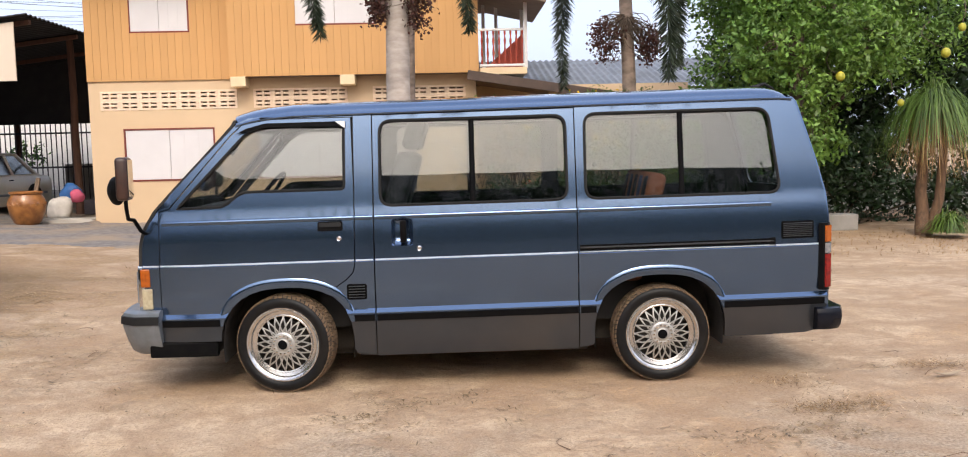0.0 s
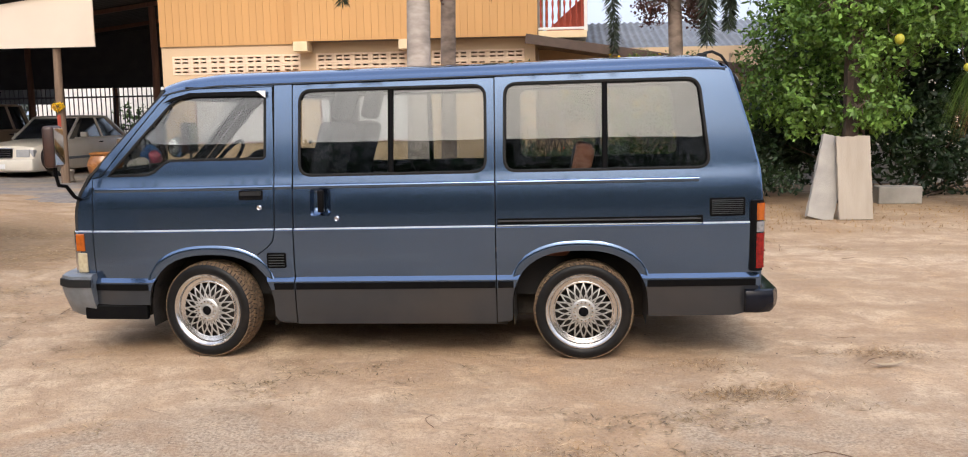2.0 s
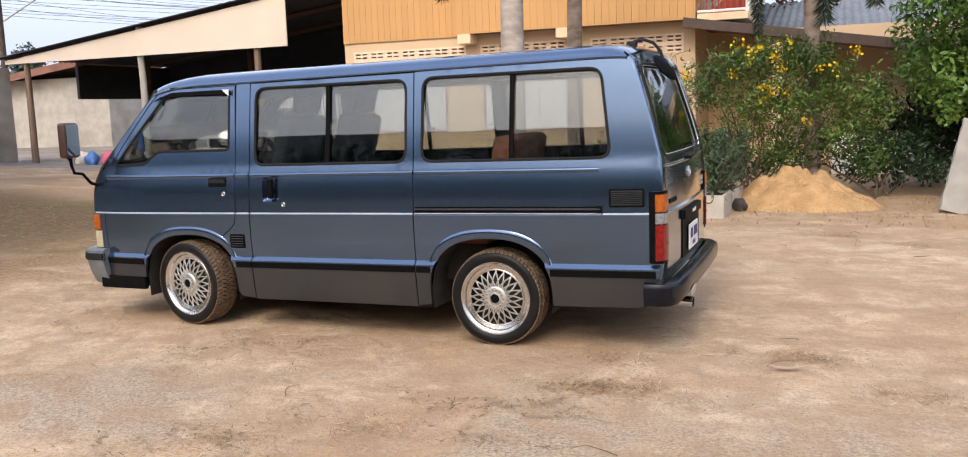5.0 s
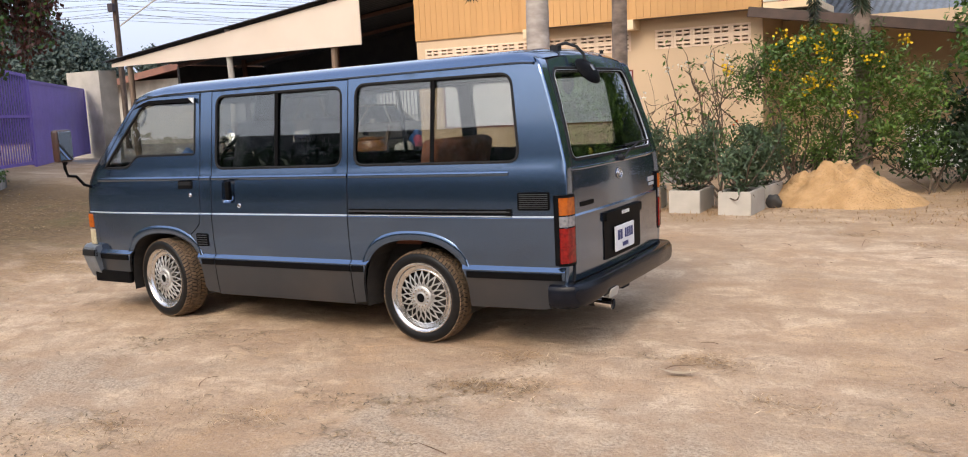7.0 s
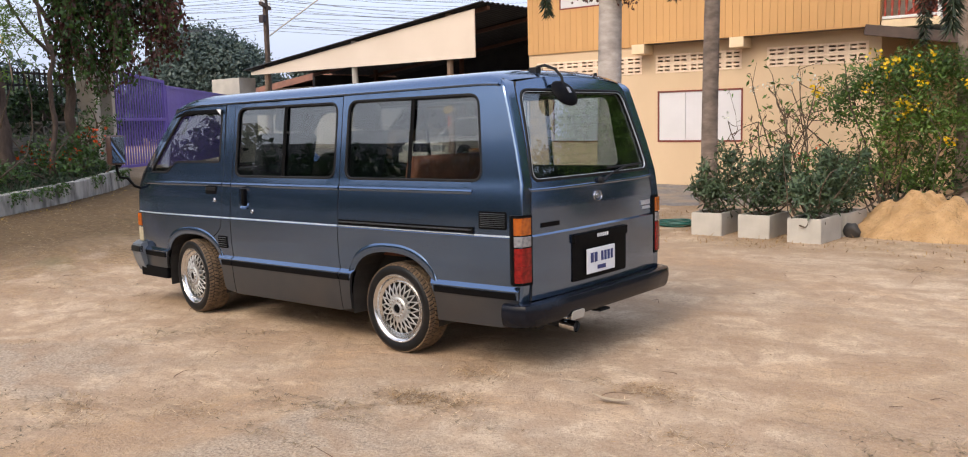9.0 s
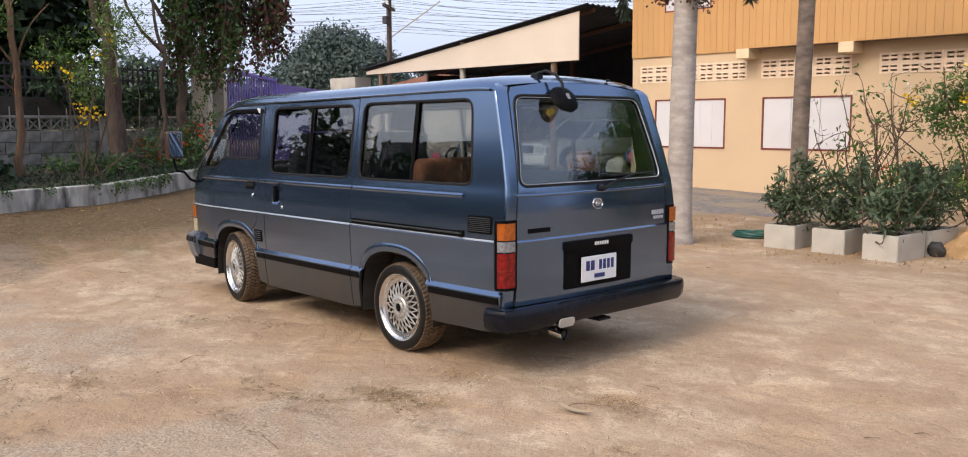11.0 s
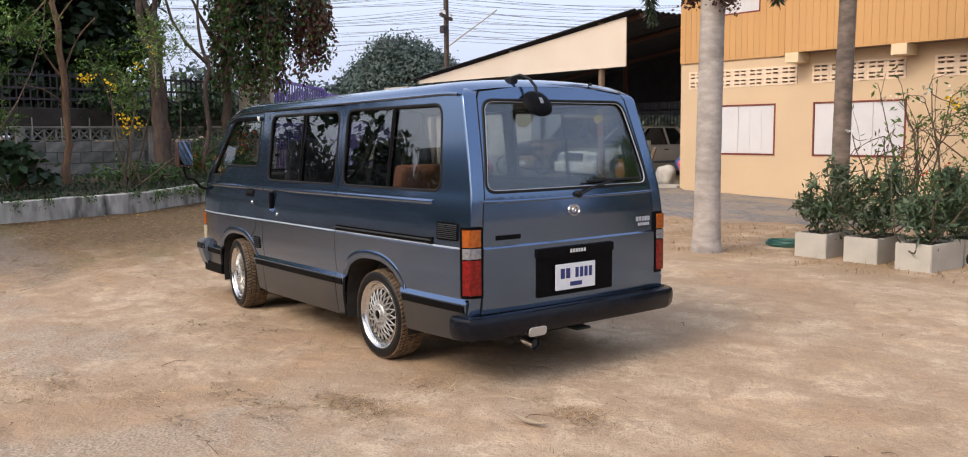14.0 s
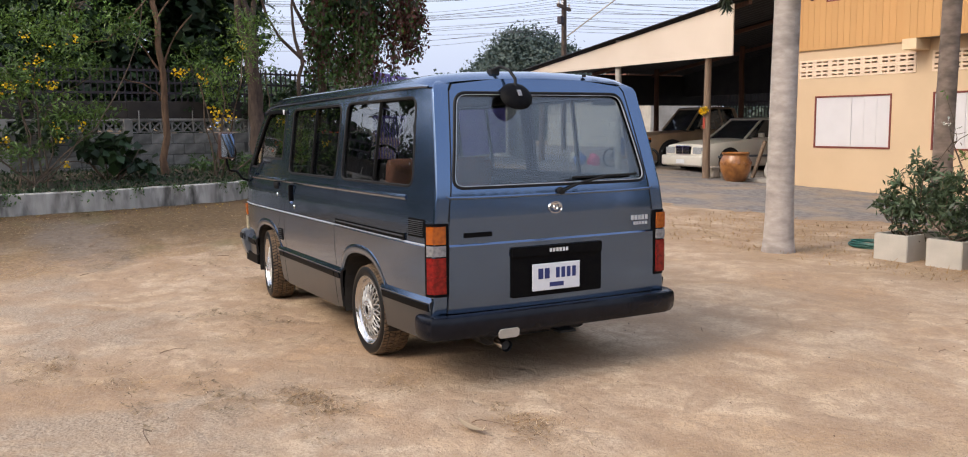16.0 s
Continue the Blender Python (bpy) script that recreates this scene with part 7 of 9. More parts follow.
# ---- the bed on the west side ----
CURB = [(-5.9, -9.0), (-5.93, -5.0), (-5.97, -1.98), (-6.06, -0.4), (-6.40, 1.35), (-7.35, 2.9), (-8.3, 4.05), (-8.6, 4.4)]


def along(line, step):
    out = []
    for (a, b), (c, d) in zip(line, line[1:]):
        k = max(1, int(math.hypot(c - a, d - b) / step))
        out += [(a + (c - a) * i / k, b + (d - b) * i / k) for i in range(k)]
    return out + [line[-1]]


cp = along(CURB, 0.25)
bm = bmesh.new()
rings = []
for i, (x, y) in enumerate(cp):
    a, b = cp[max(0, i - 1)], cp[min(len(cp) - 1, i + 1)]
    d = Vector((b[0] - a[0], b[1] - a[1])).normalized()
    nn = Vector((-d.y, d.x))
    g = rise(x, y)
    wob = 0.008 * noise.noise(Vector((x * 3, y * 3, 0)))
    rings.append([bm.verts.new((x + nn.x * o, y + nn.y * o, z + (wob if z > g else 0))) for o, z in ((0, g - 0.1), (0.005, g + 0.285), (0.02, g + 0.30), (0.125, g + 0.30), (0.14, g + 0.285), (0.14, g - 0.1))])
for r0, r1 in zip(rings, rings[1:]):
    for j in range(5):
        bm.faces.new((r0[j], r1[j], r1[j + 1], r0[j + 1]))
bm.faces.new(rings[-1][::-1])
tagged(mesh_ob("curb", bm, M["curb"], smooth=30), "stained whitewashed concrete kerb along the garden bed", "kerb", kind="structure")
bv, bf = [], []
for i, (x, y) in enumerate(cp):
    for k in range(14):
        t = k / 13
        xx = x - 0.12 - t * 4.6
        yy = y + t * 1.2
        z = rise(x, y) + 0.25 + 0.18 * min(1, t * 2.2) + 0.05 * noise.noise(Vector((xx * 1.7, yy * 1.7, 0)))
        bv.append((xx, yy, z))
for i in range(len(cp) - 1):
    for k in range(13):
        bf.append((i * 14 + k, i * 14 + k + 1, (i + 1) * 14 + k + 1, (i + 1) * 14 + k))
tagged(raw("garden_bed", bv, [f[::-1] for f in bf], M["soil"], smooth=60), "dark planted soil behind the kerb", "garden bed", kind="structure")
soil_z = lambda x, y: rise(-6.5, y) + 0.40


def blades(n, rng, spots, h, mt, name, label, spread=0.0):
    P = np.array([spots(rng) for _ in range(n)])
    d = rng.normal(size=(n, 3)) * (0.5, 0.5, 0) + (0, 0, 1)
    L = (h * rng.uniform(0.4, 1.2, n))[:, None]
    s = rng.normal(size=(n, 3)) * (1, 1, 0)
    s /= np.linalg.norm(s, axis=1)[:, None]
    w = 0.006
    vs = np.stack([P - s * w, P + s * w, P + d * L], 1).reshape(-1, 3)
    fs = np.arange(n * 3).reshape(-1, 3)
    return tagged(mesh_np(name, vs, fs, mt), label, "grass", kind="stuff")


def on_bed(rng):
    i = int(rng.integers(4, len(cp) - 1))
    t = rng.random() ** 1.6
    x, y = cp[i]
    y += rng.uniform(-0.13, 0.13)
    xx, yy = x - 0.14 - t * 3.2, y + t * 0.8
    return (xx, yy, rise(x, y) + 0.25 + 0.18 * min(1, t * 3.2 * 2.2 / 4.6))


rb = np.random.default_rng(61)
blades(9000, rb, on_bed, 0.10, M["leaf_dark"], "bed_grass", "short green ground cover in the garden bed")
P = np.array([on_bed(rb) for _ in range(5200)])
vs, fs = leaf_cloud(P + (0, 0, 0.03), 0.06, rb, -0.2, 0.6)
tagged(mesh_np("bed_weeds", vs, fs, M["leaf_dark"]), "low leafy weeds spilling over the kerb", "weeds", kind="stuff")
# trailing tufts over the kerb
P = []
for i in range(4, len(cp)):
    if rb.random() < 0.5:
        x, y = cp[i]
        cy = rb.uniform(-0.1, 0.1)
        P += [(x + rb.uniform(-0.10, 0.02), y + cy + rb.normal() * 0.07, rise(x, y) + 0.31 - 0.16 * rb.random() ** 2) for _ in range(110)]
vs, fs = leaf_cloud(np.array(P), 0.05, rb, 0.8, 0.5)
tagged(mesh_np("trailing_weeds", vs, fs, M["leaf_mid"]), "green weeds trailing down the kerb", "weeds", kind="stuff")

# trees of the bed
tree("slim_tree", (-7.96, 0.55, 0.72), (-8.0, 0.50, 3.9), 0.062, [((-8.2, -0.1, 4.8), 0.04), ((-7.85, 1.0, 4.6), 0.035), ((-8.2, 0.4, 5.4), 0.045), ((-7.8, -0.5, 3.5), 0.02), ((-7.8, -0.9, 3.0), 0.016)],
     [(-8.7, -0.8, 4.6, 0.9, 0.8, 0.6), (-7.8, 1.6, 4.9, 0.9, 0.8, 0.6), (-8.2, 0.3, 5.5, 1.2, 1.1, 0.7), (-7.7, -0.7, 3.4, 0.5, 0.5, 0.35)], "slim brown-barked tree forking above the bed", M["leaf_bright"], M["bark"], 0.10, 70, 71, 0.2, 0.35, 50)
tree("tall_tree", (-8.75, 2.35, 0.74), (-8.85, 2.3, 3.1), 0.165, [((-9.0, 1.6, 5.2), 0.09), ((-8.7, 3.0, 5.2), 0.09), ((-9.4, 2.6, 5.6), 0.08)],
     [(-9.2, 1.4, 5.6, 1.1, 1.0, 0.8), (-8.7, 3.2, 5.6, 1.1, 1.0, 0.8), (-9.2, 2.4, 6.2, 1.4, 1.2, 0.8)], "tall tree with rough dark mottled bark", M["leaf_dark"], M["bark_dark"], 0.12, 90, 72, 0.3, 0.45, 40)
part_tree = tree("forked_stem", (-8.45, 2.95, 0.74), (-8.5, 3.1, 2.9), 0.05, [((-8.4, 3.5, 5.0), 0.035), ((-8.7, 2.7, 5.2), 0.035)], [(-8.4, 3.5, 5.3, 0.5, 0.5, 0.4)], "thin grey leaning stem beside the tall tree", M["leaf_dark"], M["bark_dark"], 0.11, 60, 73, 0.3, 0.45, 10)
root = tree("vine_tree", (-9.3, 3.75, 0.75), (-9.35, 3.75, 3.2), 0.10, [((-9.7, 3.2, 4.2), 0.06), ((-9.0, 4.5, 4.3), 0.06), ((-9.5, 4.0, 5.0), 0.06)],
     [(-9.4, 4.0, 3.9, 0.6, 0.5, 0.6), (-9.2, 4.5, 4.1, 0.8, 0.7, 0.7), (-9.4, 4.2, 4.9, 1.2, 0.9, 0.8), (-9.1, 4.9, 4.5, 0.7, 0.8, 0.5)], "vine-hung tree with green and dry red leaves", M["leaf_dark"], M["bark_dark"], 0.12, 120, 74, 0.8, 0.55, 60)
rv_ = np.random.default_rng(75)
green, red, strands = [], [], bmesh.new()
foot = np.array((-9.3, 3.75, 0.75))
for k in range(150):
    u = rv_.random()
    x, y = -9.1 + rv_.normal() * 0.3, 3.45 + 2.35 * u
    low_z = 1.8 + 1.25 * abs(u - 0.3) ** 0.7 + rv_.random() * 0.9
    top_z = 3.9 + 0.4 * math.sin(u * 3) + rv_.random() * 0.5
    line = [np.array((x + 0.05 * math.sin(j * 1.3 + k), y + 0.06 * math.sin(j * 0.9 + k * 2), top_z + (low_z - top_z) * j / 7)) for j in range(8)]
    tube([p - foot for p in line], 0.005, 4, bm=strands, cap=False)
    for _ in range(62):
        f_ = rv_.random() ** 0.8 * 7
        j = min(6, int(f_))
        p = line[j] + (line[j + 1] - line[j]) * (f_ - j) + rv_.normal(size=3) * (0.06, 0.06, 0.04)
        (red if rv_.random() < 0.25 + 0.5 * (u > 0.55) else green).append(p)
tagged(part("vine_strand", strands, M["twig"], root), kind="stuff")
vs, fs = leaf_cloud(np.array(red), 0.095, rv_, 0.9, 0.6)
tagged(mesh_np("dry_vines", vs - foot, fs, M["leaf_red"], root, "dry red hanging vine leaves"), kind="stuff")
vs, fs = leaf_cloud(np.array(green), 0.095, rv_, 0.9, 0.6)
tagged(mesh_np("green_vines", vs - foot, fs, M["leaf_mid"], root, "green hanging vine leaves"), kind="stuff")
slim = bpy.data.objects["slim_tree"]
rs = np.random.default_rng(711)
for a_, b_, r_ in (((-7.98, 0.51, 2.2), (-7.85, 1.05, 3.35), 0.022), ((-7.98, 0.51, 2.45), (-7.85, 0.05, 3.1), 0.02), ((-7.98, 0.51, 1.95), (-7.7, -0.15, 2.3), 0.016), ((-7.99, 0.5, 2.9), (-7.9, 0.95, 3.9), 0.02)):
    p, q = limb(np.array(a_) - (-7.96, 0.55, 0.72), np.array(b_) - (-7.96, 0.55, 0.72), r_, r_ * 0.4, rs, 0.08)
    part("bough", tube(p, q, 8), M["bark"], slim, smooth=60)
root, P, rng, at = bush("orange_flower_bush", (-8.8, 3.5, 0.72), [(-8.7, 3.5, 1.2, 0.45, 0.5, 0.4), (-8.6, 3.85, 1.6, 0.35, 0.4, 0.35), (-8.9, 3.0, 1.1, 0.5, 0.45, 0.35)], "bush with orange-red flowers by the gate", M["leaf_mid"], 0.08, 200, 76, 8)
flowers(P[rng.choice(len(P), 16, replace=False)] + (0.1, -0.06, 0.03), 0.065, M["flower_orange"], root, rng, 7, at)
root, P, rng, at = bush("yellow_bell_shrub", (-7.2, 1.25, 0.72), [(-7.25, 1.4, 2.3, 0.5, 0.5, 0.35), (-7.35, 1.0, 2.55, 0.4, 0.45, 0.35), (-7.2, 1.75, 2.75, 0.5, 0.55, 0.4), (-7.3, 1.35, 2.0, 0.3, 0.35, 0.25), (-7.4, 1.9, 3.2, 0.5, 0.6, 0.4)], "slender shrub with feathery leaves and yellow flowers", M["leaf_bell"], 0.075, 210, 77, 7, 0.3, thin=0.7)
flowers(np.array([(-7.1, 0.62, 2.36), (-7.1, 0.72, 2.33), (-7.1, 1.02, 2.28), (-7.1, 1.06, 2.23), (-7.1, 1.42, 2.56), (-7.1, 1.70, 2.82), (-7.1, 1.16, 1.76), (-7.1, 1.22, 1.70), (-7.1, 1.37, 1.70), (-7.1, 1.41, 1.63), (-7.1, 1.2, 1.56)]), 0.048, M["flower"], root, rng, 14, at)
root, P, rng, at = bush("yellow_bell_shrub", (-7.0, -1.5, 0.66), [(-7.1, -1.5, 2.25, 0.7, 0.75, 0.4), (-6.9, -1.0, 1.7, 0.45, 0.5, 0.35), (-7.2, -2.2, 1.9, 0.7, 0.7, 0.6), (-7.3, -0.7, 2.55, 0.5, 0.5, 0.35), (-6.9, -1.7, 1.15, 0.4, 0.5, 0.25), (-7.4, -1.2, 3.0, 0.8, 0.8, 0.45), (-7.6, -2.4, 3.0, 0.9, 0.9, 0.6), (-7.5, 0.0, 3.1, 0.6, 0.6, 0.35), (-7.3, -0.5, 1.75, 0.35, 0.35, 0.25)], "spreading shrub dotted with yellow bell flowers", M["leaf_bell"], 0.08, 230, 78, 10, 0.3, thin=0.7)
flowers(np.array([(-6.8, -1.77, 2.13), (-6.8, -1.72, 2.06), (-6.8, -1.9, 2.0), (-6.8, -1.22, 2.10), (-6.8, -1.15, 2.12), (-6.8, -1.42, 2.2), (-6.9, -0.84, 2.8), (-6.9, -1.17, 2.7), (-6.9, -1.5, 2.8), (-6.9, -1.35, 2.48), (-6.9, -1.5, 2.42), (-6.8, -0.81, 1.56), (-6.8, -1.18, 1.5), (-6.8, -1.15, 1.33), (-6.8, -1.82, 1.32), (-6.8, -1.05, 0.98), (-6.9, -2.3, 2.4), (-6.9, -2.6, 1.9), (-6.9, -2.5, 2.9)]), 0.046, M["flower"], root, rng, 12, at)
bush("broad_leaf_shrub", (-7.6, -0.35, 0.68), [(-7.5, -0.4, 1.15, 0.5, 0.45, 0.4), (-7.6, 0.0, 0.95, 0.35, 0.3, 0.25)], "dark broad-leaved shrub against the wall", M["leaf_dark"], 0.20, 70, 79, 6, 0.75, 0.5)
bush("low_shrub", (-8.2, 3.1, 0.7), [(-8.1, 3.0, 0.95, 0.4, 0.45, 0.22), (-7.7, 1.9, 0.9, 0.5, 0.5, 0.18), (-8.5, 3.6, 1.1, 0.45, 0.4, 0.3), (-8.3, 1.4, 0.9, 0.5, 0.5, 0.2)], "low ferny growth at the foot of the trees", M["leaf_mid"], 0.09, 170, 80, 6)

# ---- far plants ----
rng = np.random.default_rng(91)


def mass(name, blobs, leaf, size, per, label, seed, droop=0.2):
    r = np.random.default_rng(seed)
    P, N = clumps(blobs, per, r, inner=0.35, sub=12, sub_r=0.3)
    up = P[:, 2] > 0.05
    P, N = P[up], N[up]
    vs, fs = leaf_cloud(P, size, r, droop, 0.6, N)
    return tagged(mesh_np(name, vs, fs, leaf), label, "trees", kind="stuff")


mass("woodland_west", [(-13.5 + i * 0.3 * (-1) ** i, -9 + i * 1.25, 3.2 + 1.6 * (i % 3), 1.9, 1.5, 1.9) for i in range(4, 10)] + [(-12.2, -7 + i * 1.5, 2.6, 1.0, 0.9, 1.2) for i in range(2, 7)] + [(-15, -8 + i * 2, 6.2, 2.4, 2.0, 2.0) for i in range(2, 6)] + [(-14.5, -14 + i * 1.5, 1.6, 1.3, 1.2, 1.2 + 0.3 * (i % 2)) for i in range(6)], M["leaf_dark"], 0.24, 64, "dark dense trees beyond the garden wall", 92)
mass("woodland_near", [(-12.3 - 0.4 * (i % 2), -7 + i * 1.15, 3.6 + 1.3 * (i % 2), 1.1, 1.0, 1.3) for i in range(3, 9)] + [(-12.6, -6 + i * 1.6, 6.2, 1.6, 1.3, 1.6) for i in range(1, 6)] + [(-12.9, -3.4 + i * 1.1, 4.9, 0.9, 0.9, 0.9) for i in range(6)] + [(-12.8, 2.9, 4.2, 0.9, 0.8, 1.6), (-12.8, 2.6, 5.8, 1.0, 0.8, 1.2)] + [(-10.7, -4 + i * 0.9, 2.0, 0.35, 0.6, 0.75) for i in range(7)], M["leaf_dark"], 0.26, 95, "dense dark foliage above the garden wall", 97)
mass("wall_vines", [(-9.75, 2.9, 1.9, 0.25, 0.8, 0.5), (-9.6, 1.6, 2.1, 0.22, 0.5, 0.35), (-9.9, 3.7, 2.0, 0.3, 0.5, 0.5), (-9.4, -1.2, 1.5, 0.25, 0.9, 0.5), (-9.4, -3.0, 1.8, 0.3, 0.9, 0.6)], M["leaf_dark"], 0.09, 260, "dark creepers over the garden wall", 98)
mass("far_tree", [(-45.0, 31.2, 3.6, 4.2, 4.2, 3.2), (-41.6, 31.8, 2.8, 2.6, 2.6, 2.6), (-49.0, 31.0, 3.4, 3.0, 3.0, 2.8), (-45.2, 30.8, 5.9, 2.5, 2.5, 2.0), (-47.4, 31.0, 5.0, 2.4, 2.4, 1.9), (-42.6, 31.2, 5.0, 2.2, 2.2, 1.8), (-37.0, 32.5, 3.9, 0.9, 0.9, 1.7)], M["leaf_far"], 0.24, 330, "large rounded far tree, its leaves paled for haze", 93)
mass("far_woods", [(-70 + i * 6.5, 34 + i * 4.0 + 3 * math.sin(i * 2), 2.2 + 0.9 * (i % 3), 4.5, 4, 2.6) for i in range(12)] + [(-60 + 2 * i, -6 + i * 5.2, 2.5 + (i % 2), 3.4, 3.2, 2.4) for i in range(7)], M["leaf_far"], 0.5, 20, "line of far trees with leaves paled for haze", 94)
mass("far_garden", [(-26, 9.5, 2.0, 1.6, 1.6, 1.4), (-24, 6.5, 2.2, 1.5, 1.5, 1.5), (-23, 3.5, 2.6, 1.6, 1.6, 1.6), (-8.6, 27.5, 1.9, 1.2, 0.8, 0.8), (-14.6, 28.6, 1.7, 0.8, 0.5, 0.7)], M["leaf_mid"], 0.14, 60, "green gardens beyond the gate and shed", 95)
# trees that stand round the rest of the yard
mass("woodland_south", [(-10.5 - 1.2 * (i % 2), -13.5 + i * 1.1, 1.4 + 0.55 * (i % 3), 1.3, 1.1, 1.3) for i in range(8)] + [(-11.0, -6.4, 4.4, 1.3, 1.0, 1.0)], M["leaf_dark"], 0.26, 70, "tall dark trees at the near end of the garden bed", 99)
ring = [(-24 + i * 0.9, -19.5, 2.6, 1.1, 0.7, 3.0 + 0.08 * math.sin(i * 1.3)) for i in range(56)] + [(42 + 2 * math.sin(i * 1.9), -30 + i * 6, 2.6 + 0.8 * math.sin(i * 1.1), 3.2, 3.6, 2.8) for i in range(11)]
mass("surrounding_trees", ring, M["leaf_dark"], 0.26, 95, "row of dark trees round the yard", 96)

# ---- garden wall, gate and street ----
WALL = [(-9.55, -9.0), (-9.6, 0.2), (-10.05, 2.6), (-10.6, 4.5)]


def garden_wall():
    root = empty("garden_wall", pose(0, 0, 0), "stained grey block garden wall with a pierced course and picket rail", "garden wall", kind="structure")
    mesh = {}

    def piece(key, name, make, material, loc, a, scale=(1, 1, 1)):
        if key not in mesh:
            mesh[key] = part(name, make(), material, root)
            mesh[key].location, mesh[key].rotation_euler, mesh[key].scale = loc, (0, 0, a), scale
        else:
            share(mesh[key], name, loc, a, root, scale)

    def pierced():
        bm = bmesh.new()
        s, h = 0.2, 0.215
        for q in ((0, s, 0, 0.022), (0, s, h - 0.022, h), (0, 0.02, 0.022, h - 0.022), (s - 0.02, s, 0.022, h - 0.022)):
            box(q[0] + 0.001, q[1] - 0.001, 0.01, 0.10, q[2], q[3], bm=bm)
        for sx in (1, -1):
            b2 = moved(box(-0.12, 0.12, 0.02, 0.09, -0.012, 0.012), Matrix.Translation((s / 2, 0, h / 2)) @ Matrix.Rotation(radians(45 * sx), 4, "Y"))
            me = bpy.data.meshes.new("tmp")
            b2.to_mesh(me)
            b2.free()
            bm.from_mesh(me)
            bpy.data.meshes.remove(me)
        return bm

    for (ax, ay), (bx, by) in zip(WALL, WALL[1:]):
        L = math.hypot(bx - ax, by - ay)
        a = math.atan2(by - ay, bx - ax)
        at = Matrix.Translation((ax, ay, 0)) @ Matrix.Rotation(a, 4, "Z")
        part("core", moved(box(0, L, 0.03, 0.09, 0.4, 1.39), at), M["mortar"], root)
        part("band", moved(box(0, L, -0.01, 0.13, 1.625, 1.665), at), M["concrete"], root)
        part("ledge", moved(box(0, L, 0.015, 0.11, 1.668, 1.98, bevel=0.01, seg=1), at), M["ledge_dark"], root, "dark rendered upper band")
        for z in (2.11, 2.30, 2.52):
            part("rail", moved(box(0, L, 0.03, 0.07, z, z + 0.04), at), M["iron_dark"], root)
        n = int(L / 0.4)
        w = L / n
        for i in range(n):
            for j in range(5):
                sh = 0.5 * (j % 2)
                if (i + sh) * w + w < L + 0.01:
                    piece("block", "block", lambda: box(0.005, 0.395, 0.0, 0.12, 0.005, 0.193, bevel=0.006, seg=1), M["block"], at @ Vector(((i + sh) * w, 0.006 * math.sin(i * 7 + j * 3), 0.405 + j * 0.198)), a, (w / 0.4, 1, 1))
            for k in range(2):
                piece("pierced", "pierced_block", pierced, M["block"], at @ Vector(((i + k * 0.5) * w, 0, 1.405)), a, (w / 0.4, 1, 1))
        for i in range(int(L / 0.115)):
            piece("picket", "picket", lambda: box(-0.012, 0.012, -0.012, 0.012, 0, 0.64), M["iron_dark"], at @ Vector((i * 0.115, 0.05, 1.98)), a)
        for i in range(int(L / 0.5)):
            piece("rod", "rod", lambda: box(-0.008, 0.008, -0.008, 0.008, 0, 0.40), M["concrete"], at @ Vector((0.2 + i * 0.5, -0.02, 1.41)), a)
        for i in range(int(L / 2.4) + 1):
            part("pillar", moved(box(i * 2.4 - 0.08, i * 2.4 + 0.08, -0.03, 0.15, 0.4, 1.66, bevel=0.01, seg=1), at), M["concrete"], root)


garden_wall()
# gate pillars and the purple gate
for x, y, h, wd in ((-10.6, 4.78, 2.35, 0.34), (-10.85, 5.3, 2.2, 0.24)):
    g = rise(x, y)
    tagged(mesh_ob("gate_pillar", moved(box(-wd / 2, wd / 2, -wd / 2, wd / 2, -0.1, h, bevel=0.015), Matrix.Translation((x, y, g)) @ Matrix.Rotation(radians(48), 4, "Z")), M["concrete_pale"]), "stained pale concrete gate pillar", "gate pillar", "pillars of the gate", "structure")


def gate_leaf(a, b, z0, h0, h1, solid, label):
    L = math.hypot(b[0] - a[0], b[1] - a[1])
    root = empty("purple_gate", Matrix.Translation((a[0], a[1], z0)) @ Matrix.Rotation(math.atan2(b[1] - a[1], b[0] - a[0]), 4, "Z"), label, "gate", "leaves of the purple gate")
    part("frame", box(0, 0.07, -0.035, 0.035, 0, h0, bevel=0.006, seg=1), M["purple"], root)
    part("frame", box(L - 0.07, L, -0.035, 0.035, 0, h1, bevel=0.006, seg=1), M["purple"], root)
    for z in (0.02, 1.0):
        part("rail", box(0.07, L - 0.07, -0.025, 0.025, z, z + 0.06), M["purple"], root)
    n = int(L / (0.115 if not solid else 0.1))
    for i in range(n):
        x = 0.09 + (L - 0.18) * i / (n - 1)
        h = h0 + (h1 - h0) * x / L
        w = 0.048 if solid else 0.017
        part("bar", box(x - w, x + w, -0.012, 0.012, 0.08, h - 0.02), M["purple"], root)
    top = box(0, 1, -0.03, 0.03, -0.06, 0.0)
    for v in top.verts:
        v.co.x *= L
        v.co.z += h0 + (h1 - h0) * v.co.x / L
    part("rail", top, M["purple"], root)
    return root


